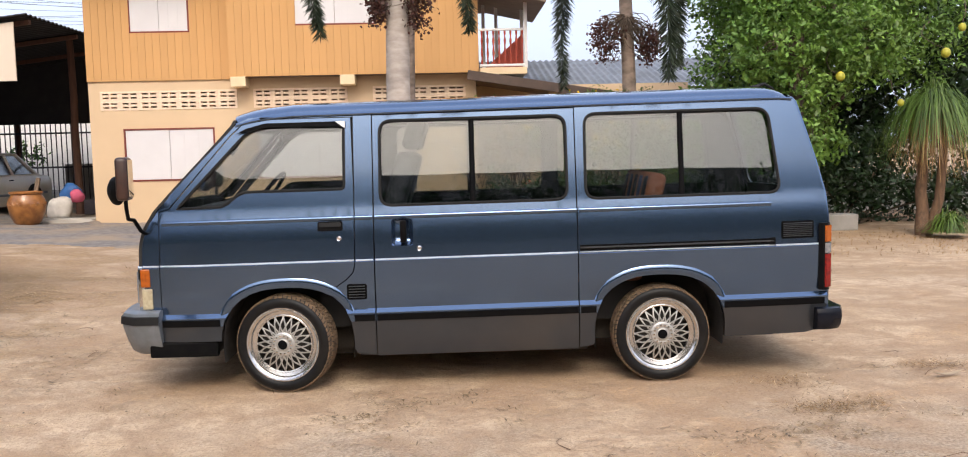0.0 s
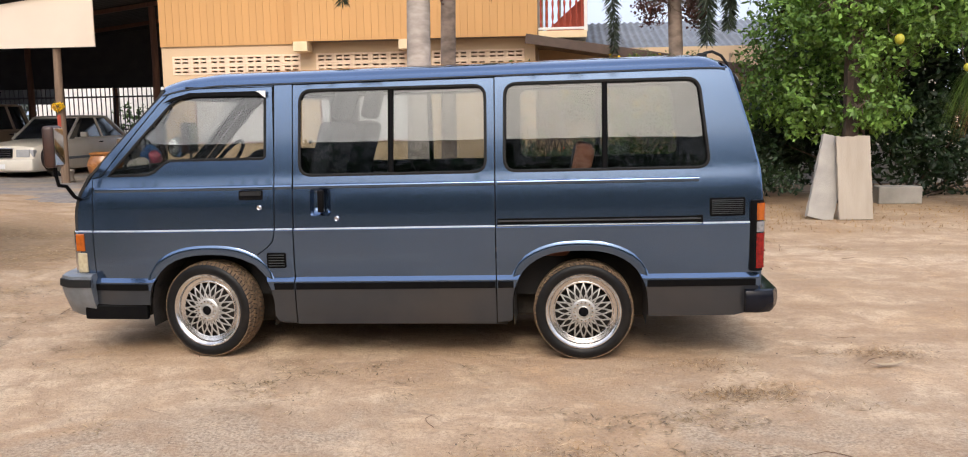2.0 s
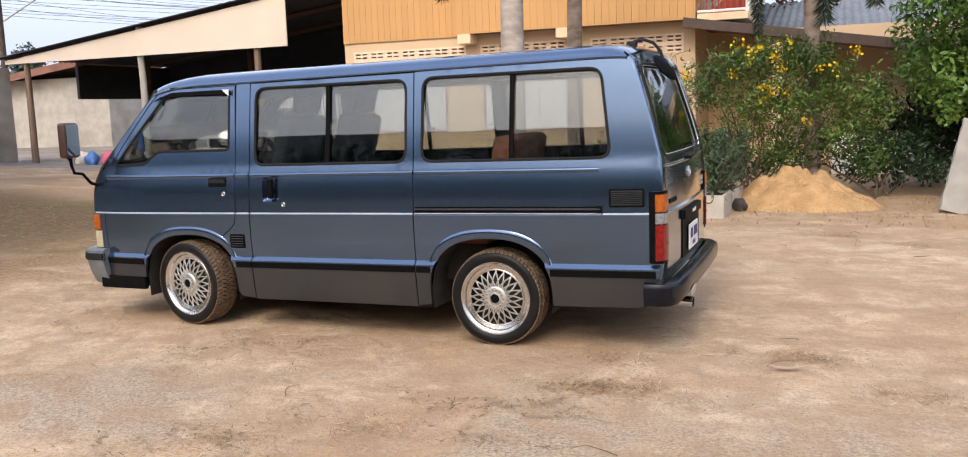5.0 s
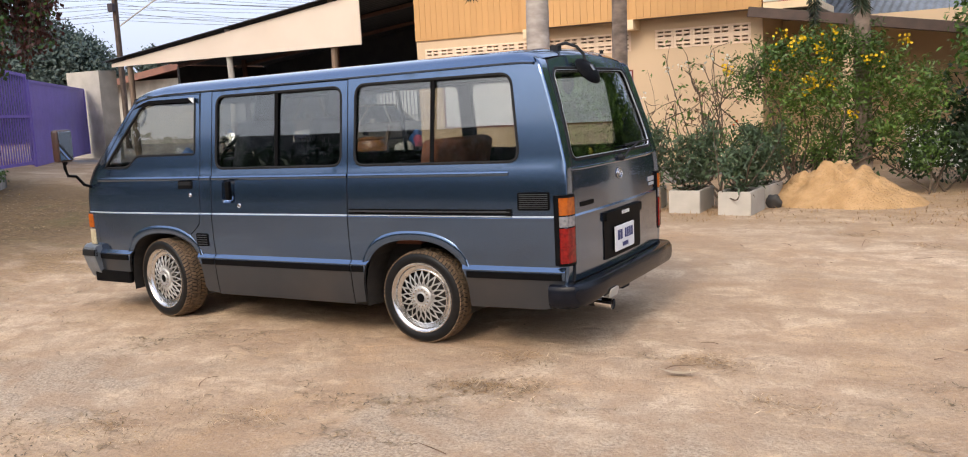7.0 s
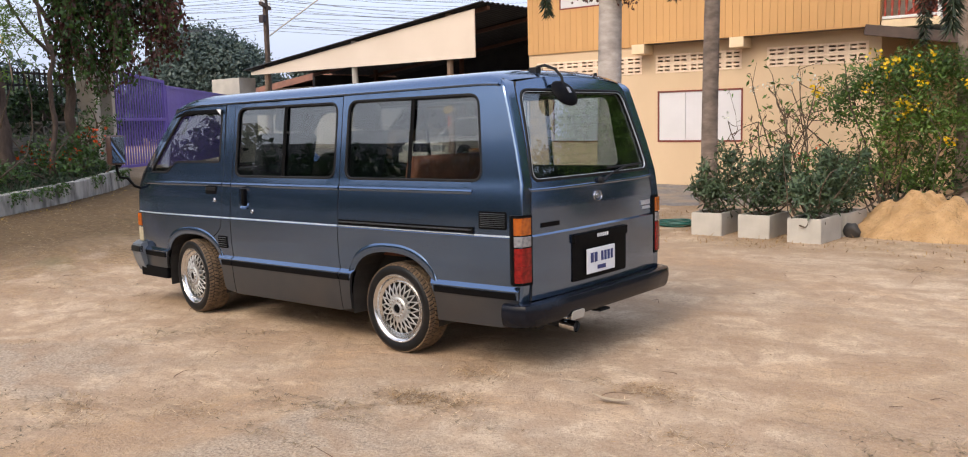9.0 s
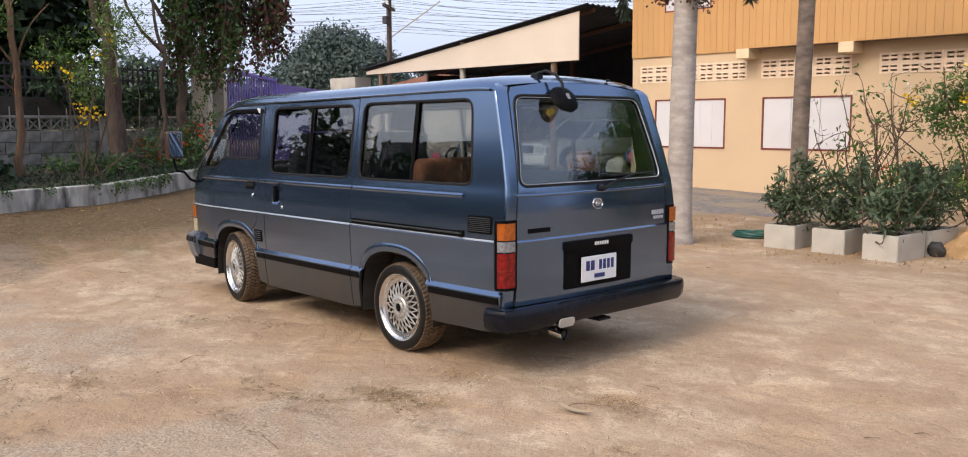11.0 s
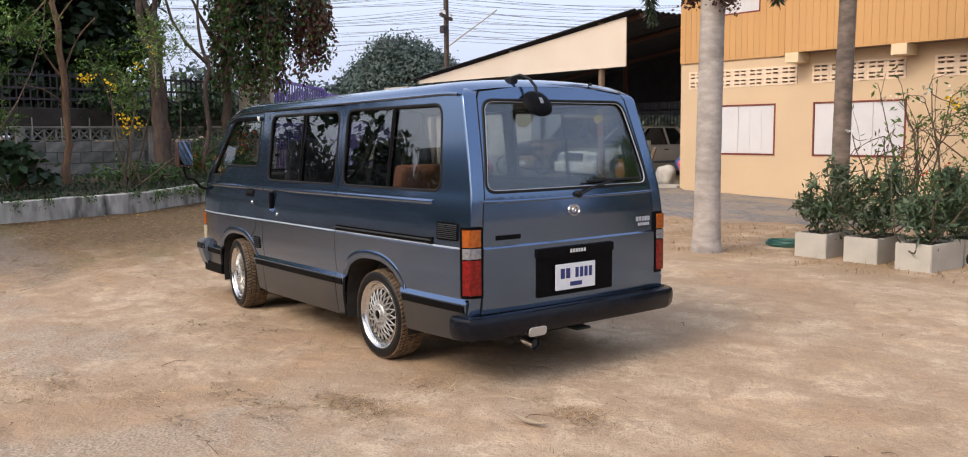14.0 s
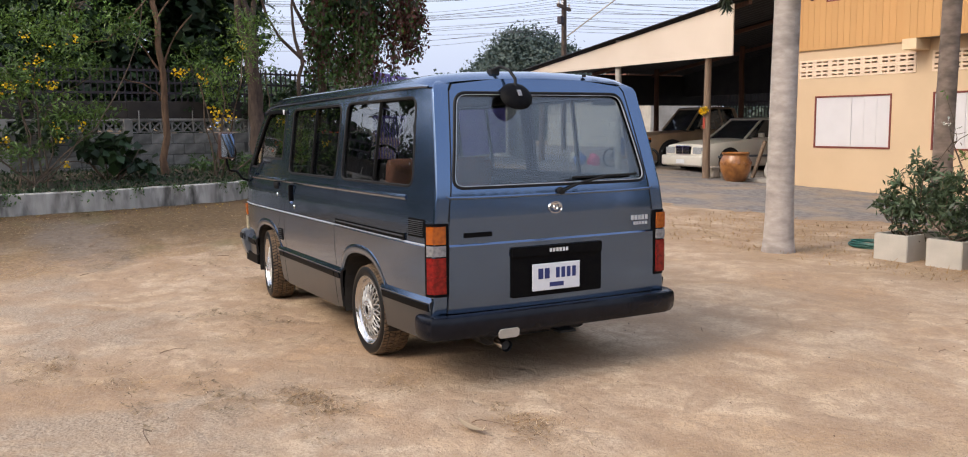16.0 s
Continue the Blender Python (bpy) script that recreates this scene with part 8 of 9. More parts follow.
gate_leaf((-10.98, 5.45), (-12.2, 7.40), 0.66, 2.05, 1.9, False, "purple iron gate leaf of upright bars")
gate_leaf((-12.3, 7.5), (-17.2, 12.6), 0.60, 1.86, 1.86, True, "purple sliding gate of close upright slats")
tagged(mesh_ob("gate_block", box(-18.0, -16.6, 12.7, 13.3, 0, 2.95), M["concrete_pale"]), "pale block pillar at the corner of the shed", "pillar", kind="structure")

# power pole, wires, far house
pole = empty("power_pole", pose(-23.5, 19.2, 0.4), "weathered dark power pole with cross arm and lamp bracket", "power pole")
part("shaft", moved(box(-0.09, 0.09, -0.08, 0.08, 0, 9.5, bevel=0.02, seg=1), Matrix.Identity(4)), M["bark_dark"], pole)
part("cross_arm", moved(box(-0.9, 0.9, -0.06, 0.06, 5.8, 5.92), Matrix.Rotation(radians(-50), 4, "Z")), M["bark_dark"], pole)
part("junction_box", box(-0.14, 0.14, -0.25, -0.11, 5.2, 5.5, bevel=0.02), M["iron_dark"], pole)
part("lamp_bracket", tube([(0, 0, 4.6), (0.6, 0.6, 5.2), (1.5, 1.5, 6.1)], 0.03, 6), M["concrete_pale"], pole)
for i in range(4):
    part("insulator", moved(lathe([(0.03, 0), (0.06, 0.05), (0.03, 0.1), (0.06, 0.15), (0.001, 0.2)], 10), Matrix.Rotation(radians(-50), 4, "Z") @ Matrix.Translation((-0.8 + i * 0.53, 0, 5.92))), M["white_paint"], pole)
rw = np.random.default_rng(5)
bm = bmesh.new()
for i in range(26):
    z = 4.9 + 0.105 * i + 0.4 * (i > 20)
    for s in (-1, 1):
        end = (-23.5 + s * 17 * 0.66 - (6 if s < 0 else 0), 19.2 + s * 17, 0.4 + z + rw.normal() * 0.3 + (0.5 if s > 0 else 0.9))
        sag = rw.uniform(0.25, 0.9)
        pts = []
        for k in range(15):
            t = k / 14
            pts.append((-23.5 + (end[0] + 23.5) * t, 19.2 + (end[1] - 19.2) * t, 0.4 + z + (end[2] - 0.4 - z) * t - sag * 4 * t * (1 - t)))
        tube(pts, 0.007, 4, bm=bm, cap=False)
tagged(mesh_ob("power_lines", bm, M["wire"]), "many dark sagging power and telephone lines", "wires", kind="structure")
far = empty("far_house", pose(-27, 23, 0), "low far house with a faded red roof", "house")
part("wall", box(-3.5, 4.5, 0, 4, 0, 3.2), M["concrete_pale"], far)
part("roof", moved(box(-4.2, 5.2, -0.6, 4.6, 0, 0.1), Matrix.Translation((0, 0, 3.3)) @ Matrix.Rotation(radians(-7), 4, "Y")), M["roof_red"], far)
part("gable_board", moved(box(-4.2, 5.2, -0.66, -0.6, -0.16, 0.12), Matrix.Translation((0, 0, 3.3)) @ Matrix.Rotation(radians(-7), 4, "Y")), M["roof_red"], far)

# ---- things in and by the shed ----
def big_jar(x, y, s, label):
    prof = [(0.001, 0.02), (0.20, 0.0), (0.25, 0.04), (0.33, 0.22), (0.36, 0.38), (0.345, 0.50), (0.30, 0.58), (0.285, 0.61), (0.315, 0.63), (0.32, 0.66), (0.30, 0.67), (0.275, 0.64), (0.28, 0.55), (0.001, 0.54)]
    root = tagged(mesh_ob("water_jar", lathe([(r * s, z * s) for r, z in prof], 36), M["clay"], smooth=40), label, "jar")
    root.location = (x, y, rise(x, y) + 0.01)
    for k in range(22):
        a = k / 22 * 2 * math.pi
        bm = tube([(0.352 * s * math.cos(a + t * 0.22), 0.352 * s * math.sin(a + t * 0.22), s * (0.42 + 0.03 * math.sin(t * 6))) for t in np.linspace(0, 1, 5)], 0.012 * s, 5)
        part("relief", bm, M["clay"], root)
    return root


big_jar(-7.55, 13.1, 1.0, "large ochre glazed water jar with dragon relief")


def car(name, m, L, W, H, paint, glass_line, label, category, nose, hood, belt, wheel_r, axles):
    """A parked car; x runs from the nose back, glass_line: (screen foot, roof front, roof rear, rear foot) along x."""
    root = empty(name, m, label, category)
    z0 = wheel_r * 0.55
    s0, s1, s2, s3 = glass_line
    # body: sections from the nose to the tail
    line = [(0.0, nose - 0.30, 0.90), (0.03, nose - 0.10, 0.94), (0.09, nose, 0.96), (0.5, nose + (hood - nose) * 0.55, 0.985), (s0, hood, 1.0), (s0 + 0.3, belt, 1.0), (s2, belt, 1.0), (s3, belt - 0.01, 0.99), (L - 0.25, belt - 0.04, 0.97), (L - 0.06, belt - 0.08, 0.94), (L, belt - 0.3, 0.9)]
    bm = bmesh.new()
    rings = []
    for x, top, k in line:
        w = W / 2 * k
        half = [(w * 0.93, z0), (w, z0 + 0.10), (w * 1.0, z0 + (top - z0) * 0.6), (w * 0.985, top - 0.07), (w * 0.94, top - 0.015), (w * 0.6, top + 0.02), (0, top + 0.03)]
        rings.append([bm.verts.new((x, y, z)) for y, z in half] + [bm.verts.new((x, -y, z)) for y, z in half[-2::-1]])
    for r0, r1 in zip(rings, rings[1:]):
        for j in range(len(r0) - 1):
            bm.faces.new((r0[j], r0[j + 1], r1[j + 1], r1[j]))
        bm.faces.new((r0[-1], r0[0], r1[0], r1[-1]))
    bm.faces.new(rings[0])
    bm.faces.new(rings[-1][::-1])
    bmesh.ops.recalc_face_normals(bm, faces=bm.faces)
    part("body", bm, paint, root, smooth=40)
    # cabin: dark glass behind painted pillars and roof
    wb, wt = W / 2 - 0.07, W / 2 - 0.23
    rise_ = H - 0.03
    foot = [(s0, wb - 0.05), (s0 + 0.25, wb), (s3 - 0.25, wb), (s3, wb - 0.08)]
    head = [(s1, wt - 0.03), (s1 + 0.12, wt), (s2 - 0.12, wt), (s2, wt - 0.03)]
    bm = bmesh.new()
    lo = [bm.verts.new((x, y, belt - 0.03)) for x, y in foot] + [bm.verts.new((x, -y, belt - 0.03)) for x, y in foot[::-1]]
    hi = [bm.verts.new((x, y, rise_)) for x, y in head] + [bm.verts.new((x, -y, rise_)) for x, y in head[::-1]]
    for j in range(8):
        k = (j + 1) % 8
        bm.faces.new((lo[j], lo[k], hi[k], hi[j]))
    bm.faces.new(hi)
    bmesh.ops.recalc_face_normals(bm, faces=bm.faces)
    part("window_glass", bm, M["car_glass"], root)
    bm = bmesh.new()
    outline = [(x, y * s) for s in (1, -1) for x, y in (head if s > 0 else head[::-1])]
    for grow, z in ((0.035, rise_ - 0.015), (0.04, rise_ + 0.01), (0.0, rise_ + 0.035), (-0.12, rise_ + 0.05)):
        for x, y in outline:
            bm.verts.new((x + grow * (1 if x > (s1 + s2) / 2 else -1), y + grow * (1 if y > 0 else -1), z))
    v = list(bm.verts)
    for j in range(3):
        for k in range(8):
            bm.faces.new((v[j * 8 + k], v[j * 8 + (k + 1) % 8], v[j * 8 + 8 + (k + 1) % 8], v[j * 8 + 8 + k]))
    bm.faces.new(v[24:])
    bm.faces.new(v[:8][::-1])
    bmesh.ops.recalc_face_normals(bm, faces=bm.faces)
    part("roof", bm, paint, root, smooth=40)
    mid = (s1 + s2) / 2 + 0.05
    for s in (-1, 1):
        for (xa, ya), (xb, yb), r in ((foot[0], head[0], 0.032), (foot[3], head[3], 0.06), ((mid + 0.08, wb), (mid, wt), 0.035)):
            part("pillar", tube([(xa, s * (ya + 0.004), belt - 0.02), (xb, s * (yb + 0.004), rise_)], r, 8), paint, root, smooth=50)
        part("belt_line", box(s0 + 0.2, s3, min(s * wb, s * (wb + 0.035)), max(s * wb, s * (wb + 0.035)), belt - 0.035, belt + 0.005, bevel=0.008, seg=1), paint, root)
        part("side_strip", box(0.45, L - 0.4, min(s * (W / 2 - 0.01), s * (W / 2 + 0.014)), max(s * (W / 2 - 0.01), s * (W / 2 + 0.014)), z0 + 0.24, z0 + 0.30, bevel=0.006, seg=1), M["bumper_grey"], root)
        for x in axles:
            # flat dark disc on the flank, painted for the shade in the wheel opening
            part("wheel_arch", moved(lathe([(0.001, 0.0), (wheel_r * 1.16, 0.0), (wheel_r * 1.2, -0.01)], 28), Matrix.Translation((x, s * (W / 2 + 0.006), wheel_r)) @ Matrix.Rotation(radians(-90 * s), 4, "X")), M["dark"], root)
            w = part("wheel", moved(lathe([(0.001, 0.02), (wheel_r * 0.6, 0.03), (wheel_r * 0.64, 0.04), (wheel_r * 0.9, 0.05), (wheel_r, 0.02), (wheel_r, -0.14), (wheel_r * 0.6, -0.16)], 24), Matrix.Translation((x, s * (W / 2 - 0.02), wheel_r)) @ Matrix.Rotation(radians(-90 * s), 4, "X")), M["tyre"], root, smooth=40)
            part("rim", moved(lathe([(0.001, 0.045), (wheel_r * 0.25, 0.045), (wheel_r * 0.58, 0.035)], 18), Matrix.Translation((x, s * (W / 2 - 0.02), wheel_r)) @ Matrix.Rotation(radians(-90 * s), 4, "X")), M["alloy"], w)
        part("headlamp", moved(box(-0.03, 0.06, -0.17, 0.17, -0.085, 0.085, bevel=0.015), Matrix.Translation((0.025, s * (W / 2 - 0.30), nose - 0.14))), M["headlamp_glass"], root, "pale square headlamp")
        part("turn_signal", moved(box(-0.02, 0.10, -0.045, 0.045, -0.08, 0.08, bevel=0.01), Matrix.Translation((0.045, s * (W / 2 - 0.085), nose - 0.14))), M["amber" if category != "car" else "headlamp_glass"], root)
        part("door_mirror", moved(box(-0.05, 0.05, -0.08, 0.08, -0.06, 0.06, bevel=0.02), Matrix.Translation((s0 + 0.42, s * (W / 2 + 0.05), belt + 0.07))), paint, root)
        part("door_handle", moved(box(-0.08, 0.08, -0.012, 0.012, -0.014, 0.014, bevel=0.006), Matrix.Translation((mid - 0.1, s * (W / 2 + 0.006), belt - 0.13))), M["black_plastic"], root)
    part("grille", box(-0.035, 0.04, -0.30, 0.30, nose - 0.24, nose - 0.03, bevel=0.012), M["black_plastic"], root)
    part("grille_frame", box(-0.03, 0.05, -0.32, 0.32, nose - 0.04, nose - 0.01, bevel=0.008), M["chrome"], root)
    part("grille_spine", box(-0.045, 0.0, -0.015, 0.015, nose - 0.24, nose - 0.03, bevel=0.004), M["chrome"], root)
    for i in range(5):
        part("grille_bar", box(-0.042, 0.0, -0.29, 0.29, nose - 0.225 + i * 0.042, nose - 0.217 + i * 0.042), M["chrome"], root)
    part("bumper", box(-0.10, 0.12, -W / 2 - 0.005, W / 2 + 0.005, z0 + 0.02, nose - 0.27, bevel=0.045, seg=3), paint, root, smooth=40)
    part("number_plate", box(-0.115, -0.098, -0.17, 0.17, z0 + 0.08, z0 + 0.19), M["white_plate"], root)
    return root


car("sedan_car", pose(-10.72, 14.35, 0.17, 0, 0, 85), 4.6, 1.74, 1.44, M["car_white"], (1.42, 2.10, 3.2, 3.95), "cream-white older sedan parked under the shed", "car", 0.74, 0.88, 0.92, 0.31, (0.85, 3.6))
car("pickup_truck", pose(-13.4, 14.8, 0.22, 0, 0, 78), 4.9, 1.75, 1.72, M["car_tan"], (1.35, 1.85, 2.95, 3.15), "tan pickup truck parked in the dark shed", "pickup truck", 0.92, 1.04, 1.08, 0.37, (0.8, 3.8))
tag = tagged(mesh_ob("reflector_tag", box(-8.43, -8.35, 12.885, 12.892, 1.36, 1.62, bevel=0.002, seg=1), M["baluster"]), "narrow red tag fixed to the shed post", "tag")
garland = empty("flower_garland", pose(-8.39, 12.88, 1.78), "yellow flower garland tied to the shed post", "garland")
rg = np.random.default_rng(15)
ga = np.linspace(0, 2 * math.pi, 60)
P = np.stack([0.10 * np.cos(ga), -0.02 + 0.02 * np.sin(ga), 0.06 * np.sin(ga)], 1) + rg.normal(size=(60, 3)) * 0.012
vs, fs = leaf_cloud(np.repeat(P, 5, 0) + rg.normal(size=(300, 3)) * 0.012, 0.035, rg, 0.0, 0.9)
tagged(mesh_np("blossom", vs, fs, M["flower"], garland), kind="stuff")
stool = tagged(mesh_ob("clay_stool", lathe([(0.001, 0.0), (0.13, 0.0), (0.15, 0.04), (0.12, 0.12), (0.14, 0.2), (0.155, 0.24), (0.12, 0.28), (0.001, 0.285)], 20), M["slab"], smooth=40), "small pale fired-clay stool beside the jar", "stool")
stool.location = (-8.62, 13.45, rise(-8.62, 13.45) + 0.01)

# clutter at the shed's edge
rc = np.random.default_rng(8)


def sack(x, y, z, r, mt, label, cat, nm):
    bm = bmesh.new()
    bmesh.ops.create_icosphere(bm, subdivisions=3, radius=r)
    for v in bm.verts:
        k = 1 + 0.35 * noise.noise(v.co * 4 / r * 0.3 + Vector((x * 3, y, 0)))
        v.co = Vector((v.co.x * k, v.co.y * k * 0.8, max(-r * 0.75, v.co.z * k * 1.1)))
    ob = tagged(mesh_ob(nm, bm, mt, smooth=60), label, cat)
    ob.location = (x, y, z + r * 0.75)
    return ob


sack(-7.35, 14.2, 0.16, 0.26, M["bag"], "crumpled pale cloth sack on the shed floor", "sack", "cloth_sack")
sack(-7.15, 14.6, 0.5, 0.15, M["pink"], "pink plastic bag among the clutter", "bag", "plastic_bag")
sack(-7.45, 15.0, 0.5, 0.22, M["blue"], "blue cloth bundle on the clutter", "bundle", "cloth_bundle")
for x, y, z, sx, sy, sz, mt, lb in ((-7.0, 15.4, 0.15, 0.5, 0.4, 0.45, "box", "brown cardboard box in the shed"), (-6.8, 14.7, 0.15, 0.4, 0.3, 0.28, "wood_red", "red-brown wooden crate in the shed"), (-7.5, 15.8, 0.15, 0.6, 0.4, 0.35, "iron_dark", "dark metal case in the shed"), (-6.9, 16.4, 1.25, 0.9, 0.08, 0.5, "orange", "orange plastic tarpaulin hung in the shed")):
    tagged(mesh_ob("storage_box" if mt != "orange" else "tarpaulin", box(x, x + sx, y, y + sy, z, z + sz, bevel=0.012), M[mt]), lb, "box" if mt != "orange" else "tarpaulin")
tagged(mesh_ob("plank", tube([(-7.9, 14.0, 0.15), (-7.85, 14.35, 1.05)], 0.05, 6), M["wood_post"]), "short weathered plank leaning in the shed", "plank")
tagged(mesh_ob("doorstep", box(-7.6, -6.4, 13.45, 14.0, 0.05, 0.2, bevel=0.01), M["concrete_pale"]), "low concrete step at the shed edge", "step", kind="structure")
bike = empty("motorcycle", pose(-12.9, 13.6, rise(-12.9, 13.6), 0, 0, 25), "dark small motorcycle parked by the shed post", "motorcycle")
for x in (0, 1.2):
    part("wheel", moved(tube([(0.26 * math.cos(a), 0, 0.28 + 0.26 * math.sin(a)) for a in np.linspace(0, 2 * math.pi, 21)], 0.035, 6, cap=False), Matrix.Translation((x, 0, 0))), M["tyre"], bike)
part("frame", tube([(0, 0, 0.3), (0.25, 0, 0.85), (0.5, 0, 0.6), (0.9, 0, 0.65), (1.2, 0, 0.3)], 0.06, 8), M["black_plastic"], bike, smooth=50)
part("seat", box(0.5, 1.2, -0.11, 0.11, 0.7, 0.8, bevel=0.04), M["black_plastic"], bike)
part("handlebar", tube([(0.22, -0.32, 1.0), (0.25, 0, 0.95), (0.22, 0.32, 1.0)], 0.018, 6), M["chrome"], bike)
part("leg_shield", box(0.2, 0.35, -0.2, 0.2, 0.35, 0.85, bevel=0.05), M["blue"], bike)
for i, (x, y, mt) in enumerate(((-13.9, 13.2, "blue"), (-14.3, 13.3, "bag"), (-13.6, 13.5, "pink"))):
    sack(x, y, rise(x, y), 0.2, M[mt], "bundle of stuff lying at the shed edge", "bundle", "cloth_bundle")

# ---- things by the trees on the east side ----
def slab(loc, w, h, t, tilt_x, tilt_y, rz, label, material="slab"):
    bm = bmesh.new()
    nx_, nz_ = 6, 14
    V = {}
    for s in (0, 1):
        for i in range(nx_ + 1):
            for j in range(nz_ + 1):
                x, z = w * (i / nx_ - 0.5), h * j / nz_
                e = 0.012 * noise.noise(Vector((x * 9, z * 9 + loc[0], s)))
                V[s, i, j] = bm.verts.new((x + (e * 1.5 if i in (0, nx_) else 0), t * s + e * 0.4, z + (e * 2.5 if j == nz_ else 0)))
    for i in range(nx_):
        for j in range(nz_):
            bm.faces.new((V[0, i, j], V[0, i + 1, j], V[0, i + 1, j + 1], V[0, i, j + 1]))
            bm.faces.new((V[1, i, j], V[1, i, j + 1], V[1, i + 1, j + 1], V[1, i + 1, j]))
    for i in range(nx_):
        for j in (0, nz_):
            bm.faces.new((V[0, i, j], V[1, i, j], V[1, i + 1, j], V[0, i + 1, j]))
    for j in range(nz_):
        for i in (0, nx_):
            bm.faces.new((V[0, i, j], V[0, i, j + 1], V[1, i, j + 1], V[1, i, j]))
    bmesh.ops.recalc_face_normals(bm, faces=bm.faces)
    ob = tagged(mesh_ob("concrete_slab", bm, M[material], smooth=30), label, "slab", "old slabs leaning on a post")
    ob.matrix_basis = Matrix.Translation(loc) @ Matrix.Rotation(radians(rz), 4, "Z") @ Matrix.Rotation(radians(tilt_x), 4, "X") @ Matrix.Rotation(radians(tilt_y), 4, "Y")
    return ob


slab((6.07, 6.97, 0.0), 0.44, 1.13, 0.06, -13, 0, 0, "pale weathered concrete slab leaning against a post")
slab((5.62, 7.05, 0.0), 0.36, 1.16, 0.07, -12, 15, 8, "stained grey slab leaning sideways on another slab", "concrete")
post_e = tagged(mesh_ob("concrete_post", box(6.24, 6.42, 8.12, 8.3, -0.1, 3.2, bevel=0.015), M["bark_dark"]), "square mossy dark post behind the slabs", "post", kind="structure")
tagged(mesh_ob("concrete_block", box(7.0, 7.65, 8.9, 9.2, 0, 0.27, bevel=0.02), M["concrete"]), "low grey concrete block under the trees", "block")
tagged(mesh_ob("dark_post", box(6.45, 6.68, 9.0, 9.2, -0.1, 1.6, bevel=0.015), M["iron_dark"]), "dark wooden stump post under the trees", "post", kind="structure")
tagged(mesh_ob("white_wall_east", box(4.2, 14, 12.9, 13.0, 0, 0.75), M["white_paint"]), "low white wall glimpsed under the trees", "wall", kind="structure")
sack(3.10, 7.02, 0.0, 0.095, M["pot_black"], "crumpled black plastic bag beside the planter", "bag", "plastic_bag")
# sand pile
sv, sf = [], []
n, R = 70, 1.25
for j in range(n + 1):
    for i in range(n + 1):
        u, v = (i / n - 0.5) * 2, (j / n - 0.5) * 2
        x, y = u * 1.12, v * 0.85
        r = math.hypot(u, v)
        h = 0.52 * max(0, 1 - r ** 1.5) ** 1.15 * (1 + 0.35 * noise.noise(Vector((x * 2.4, y * 2.4, 1)))) + (0.15 * noise.noise(Vector((x * 5, y * 5, 4))) + 0.08 * noise.noise(Vector((x * 13, y * 13, 2)))) * max(0, 1 - r)
        sv.append((x, y, h - 0.03))
for j in range(n):
    for i in range(n):
        sf.append((j * (n + 1) + i, j * (n + 1) + i + 1, (j + 1) * (n + 1) + i + 1, (j + 1) * (n + 1) + i))
sp = tagged(raw("sand_mound", sv, sf, M["sand"], smooth=60), "heap of orange-brown building sand by the bushes", "sand pile")
sp.location = (3.80, 7.72, 0.0)

# hose coil
bm = bmesh.new()
for k in range(7):
    r = 0.20 + 0.012 * (k % 3)
    tube([(r * math.cos(a) * 1.15 + 0.02 * math.sin(k * 3), r * math.sin(a) + 0.015 * math.cos(k * 2), 0.012 + 0.017 * (k // 2) + 0.006 * math.sin(a * 2 + k)) for a in np.linspace(0, 2 * math.pi, 29)], 0.0095, 6, bm=bm, cap=False)
hc = tagged(mesh_ob("hose_coil", bm, M["hose"], smooth=50), "coiled green garden hose on the dirt", "hose")
hc.location = (0.72, 7.1, 0.005)

# ---- litter on the yard ----
def curled_leaf(x, y, L, rz, label, name="dry_leaf"):
    vs, fs = [], []
    for i in range(9):
        t = i / 8
        w = L * 0.09 * math.sin(math.pi * min(1, 0.05 + t * 0.95)) + 0.002
        z = 0.012 + L * 0.12 * (2 * t - 1) ** 2
        for s in (-1, 0, 1):
            vs.append((L * (t - 0.5), s * w, z + (0.3 * w if s else 0)))
            
    for i in range(8):
        for s in range(2):
            fs.append((i * 3 + s, i * 3 + s + 1, i * 3 + s + 4, i * 3 + s + 3))
    ob = tagged(raw(name, vs, fs, M["leaf_pale"], smooth=60), label, "leaf", "dry leaves on the ground")
    ob.location = (x, y, rise(x, y) + lumps(x, y))
    ob.rotation_euler = (0, 0, rz)
    return ob


curled_leaf(4.02, -0.15, 0.22, 0.2, "long curled dry leaf lying on the sand")
for x, y, L, r in ((4.9, 4.2, 0.1, 1.0), (5.2, -1.6, 0.06, 0.2), (3.4, -1.9, 0.05, 1.2), (4.4, -2.2, 0.05, 2.0), (2.0, -2.6, 0.07, 0.6), (6.6, 5.0, 0.08, 2.2), (3.7, 0.9, 0.05, 0.4), (0.6, -2.2, 0.05, 1.0)):
    curled_leaf(x, y, L, r, "small curled brown leaf on the sand")
rl = np.random.default_rng(77)


def scatter(n, spot, size, mt, name, label, cat, flat=0.9, narrow=0.5):
    P = np.array([spot(rl) for _ in range(n)])
    vs, fs = leaf_cloud(P, size, rl, 0, narrow)
    base = np.repeat(P[:, 2], 4)
    vs[:, 2] = base + 0.006 + np.abs(vs[:, 2] - base) * (1 - flat)
    return tagged(mesh_np(name, vs, fs, mt), label, cat, kind="stuff")


def ground_z(x, y):
    return rise(x, y) + lumps(x, y)


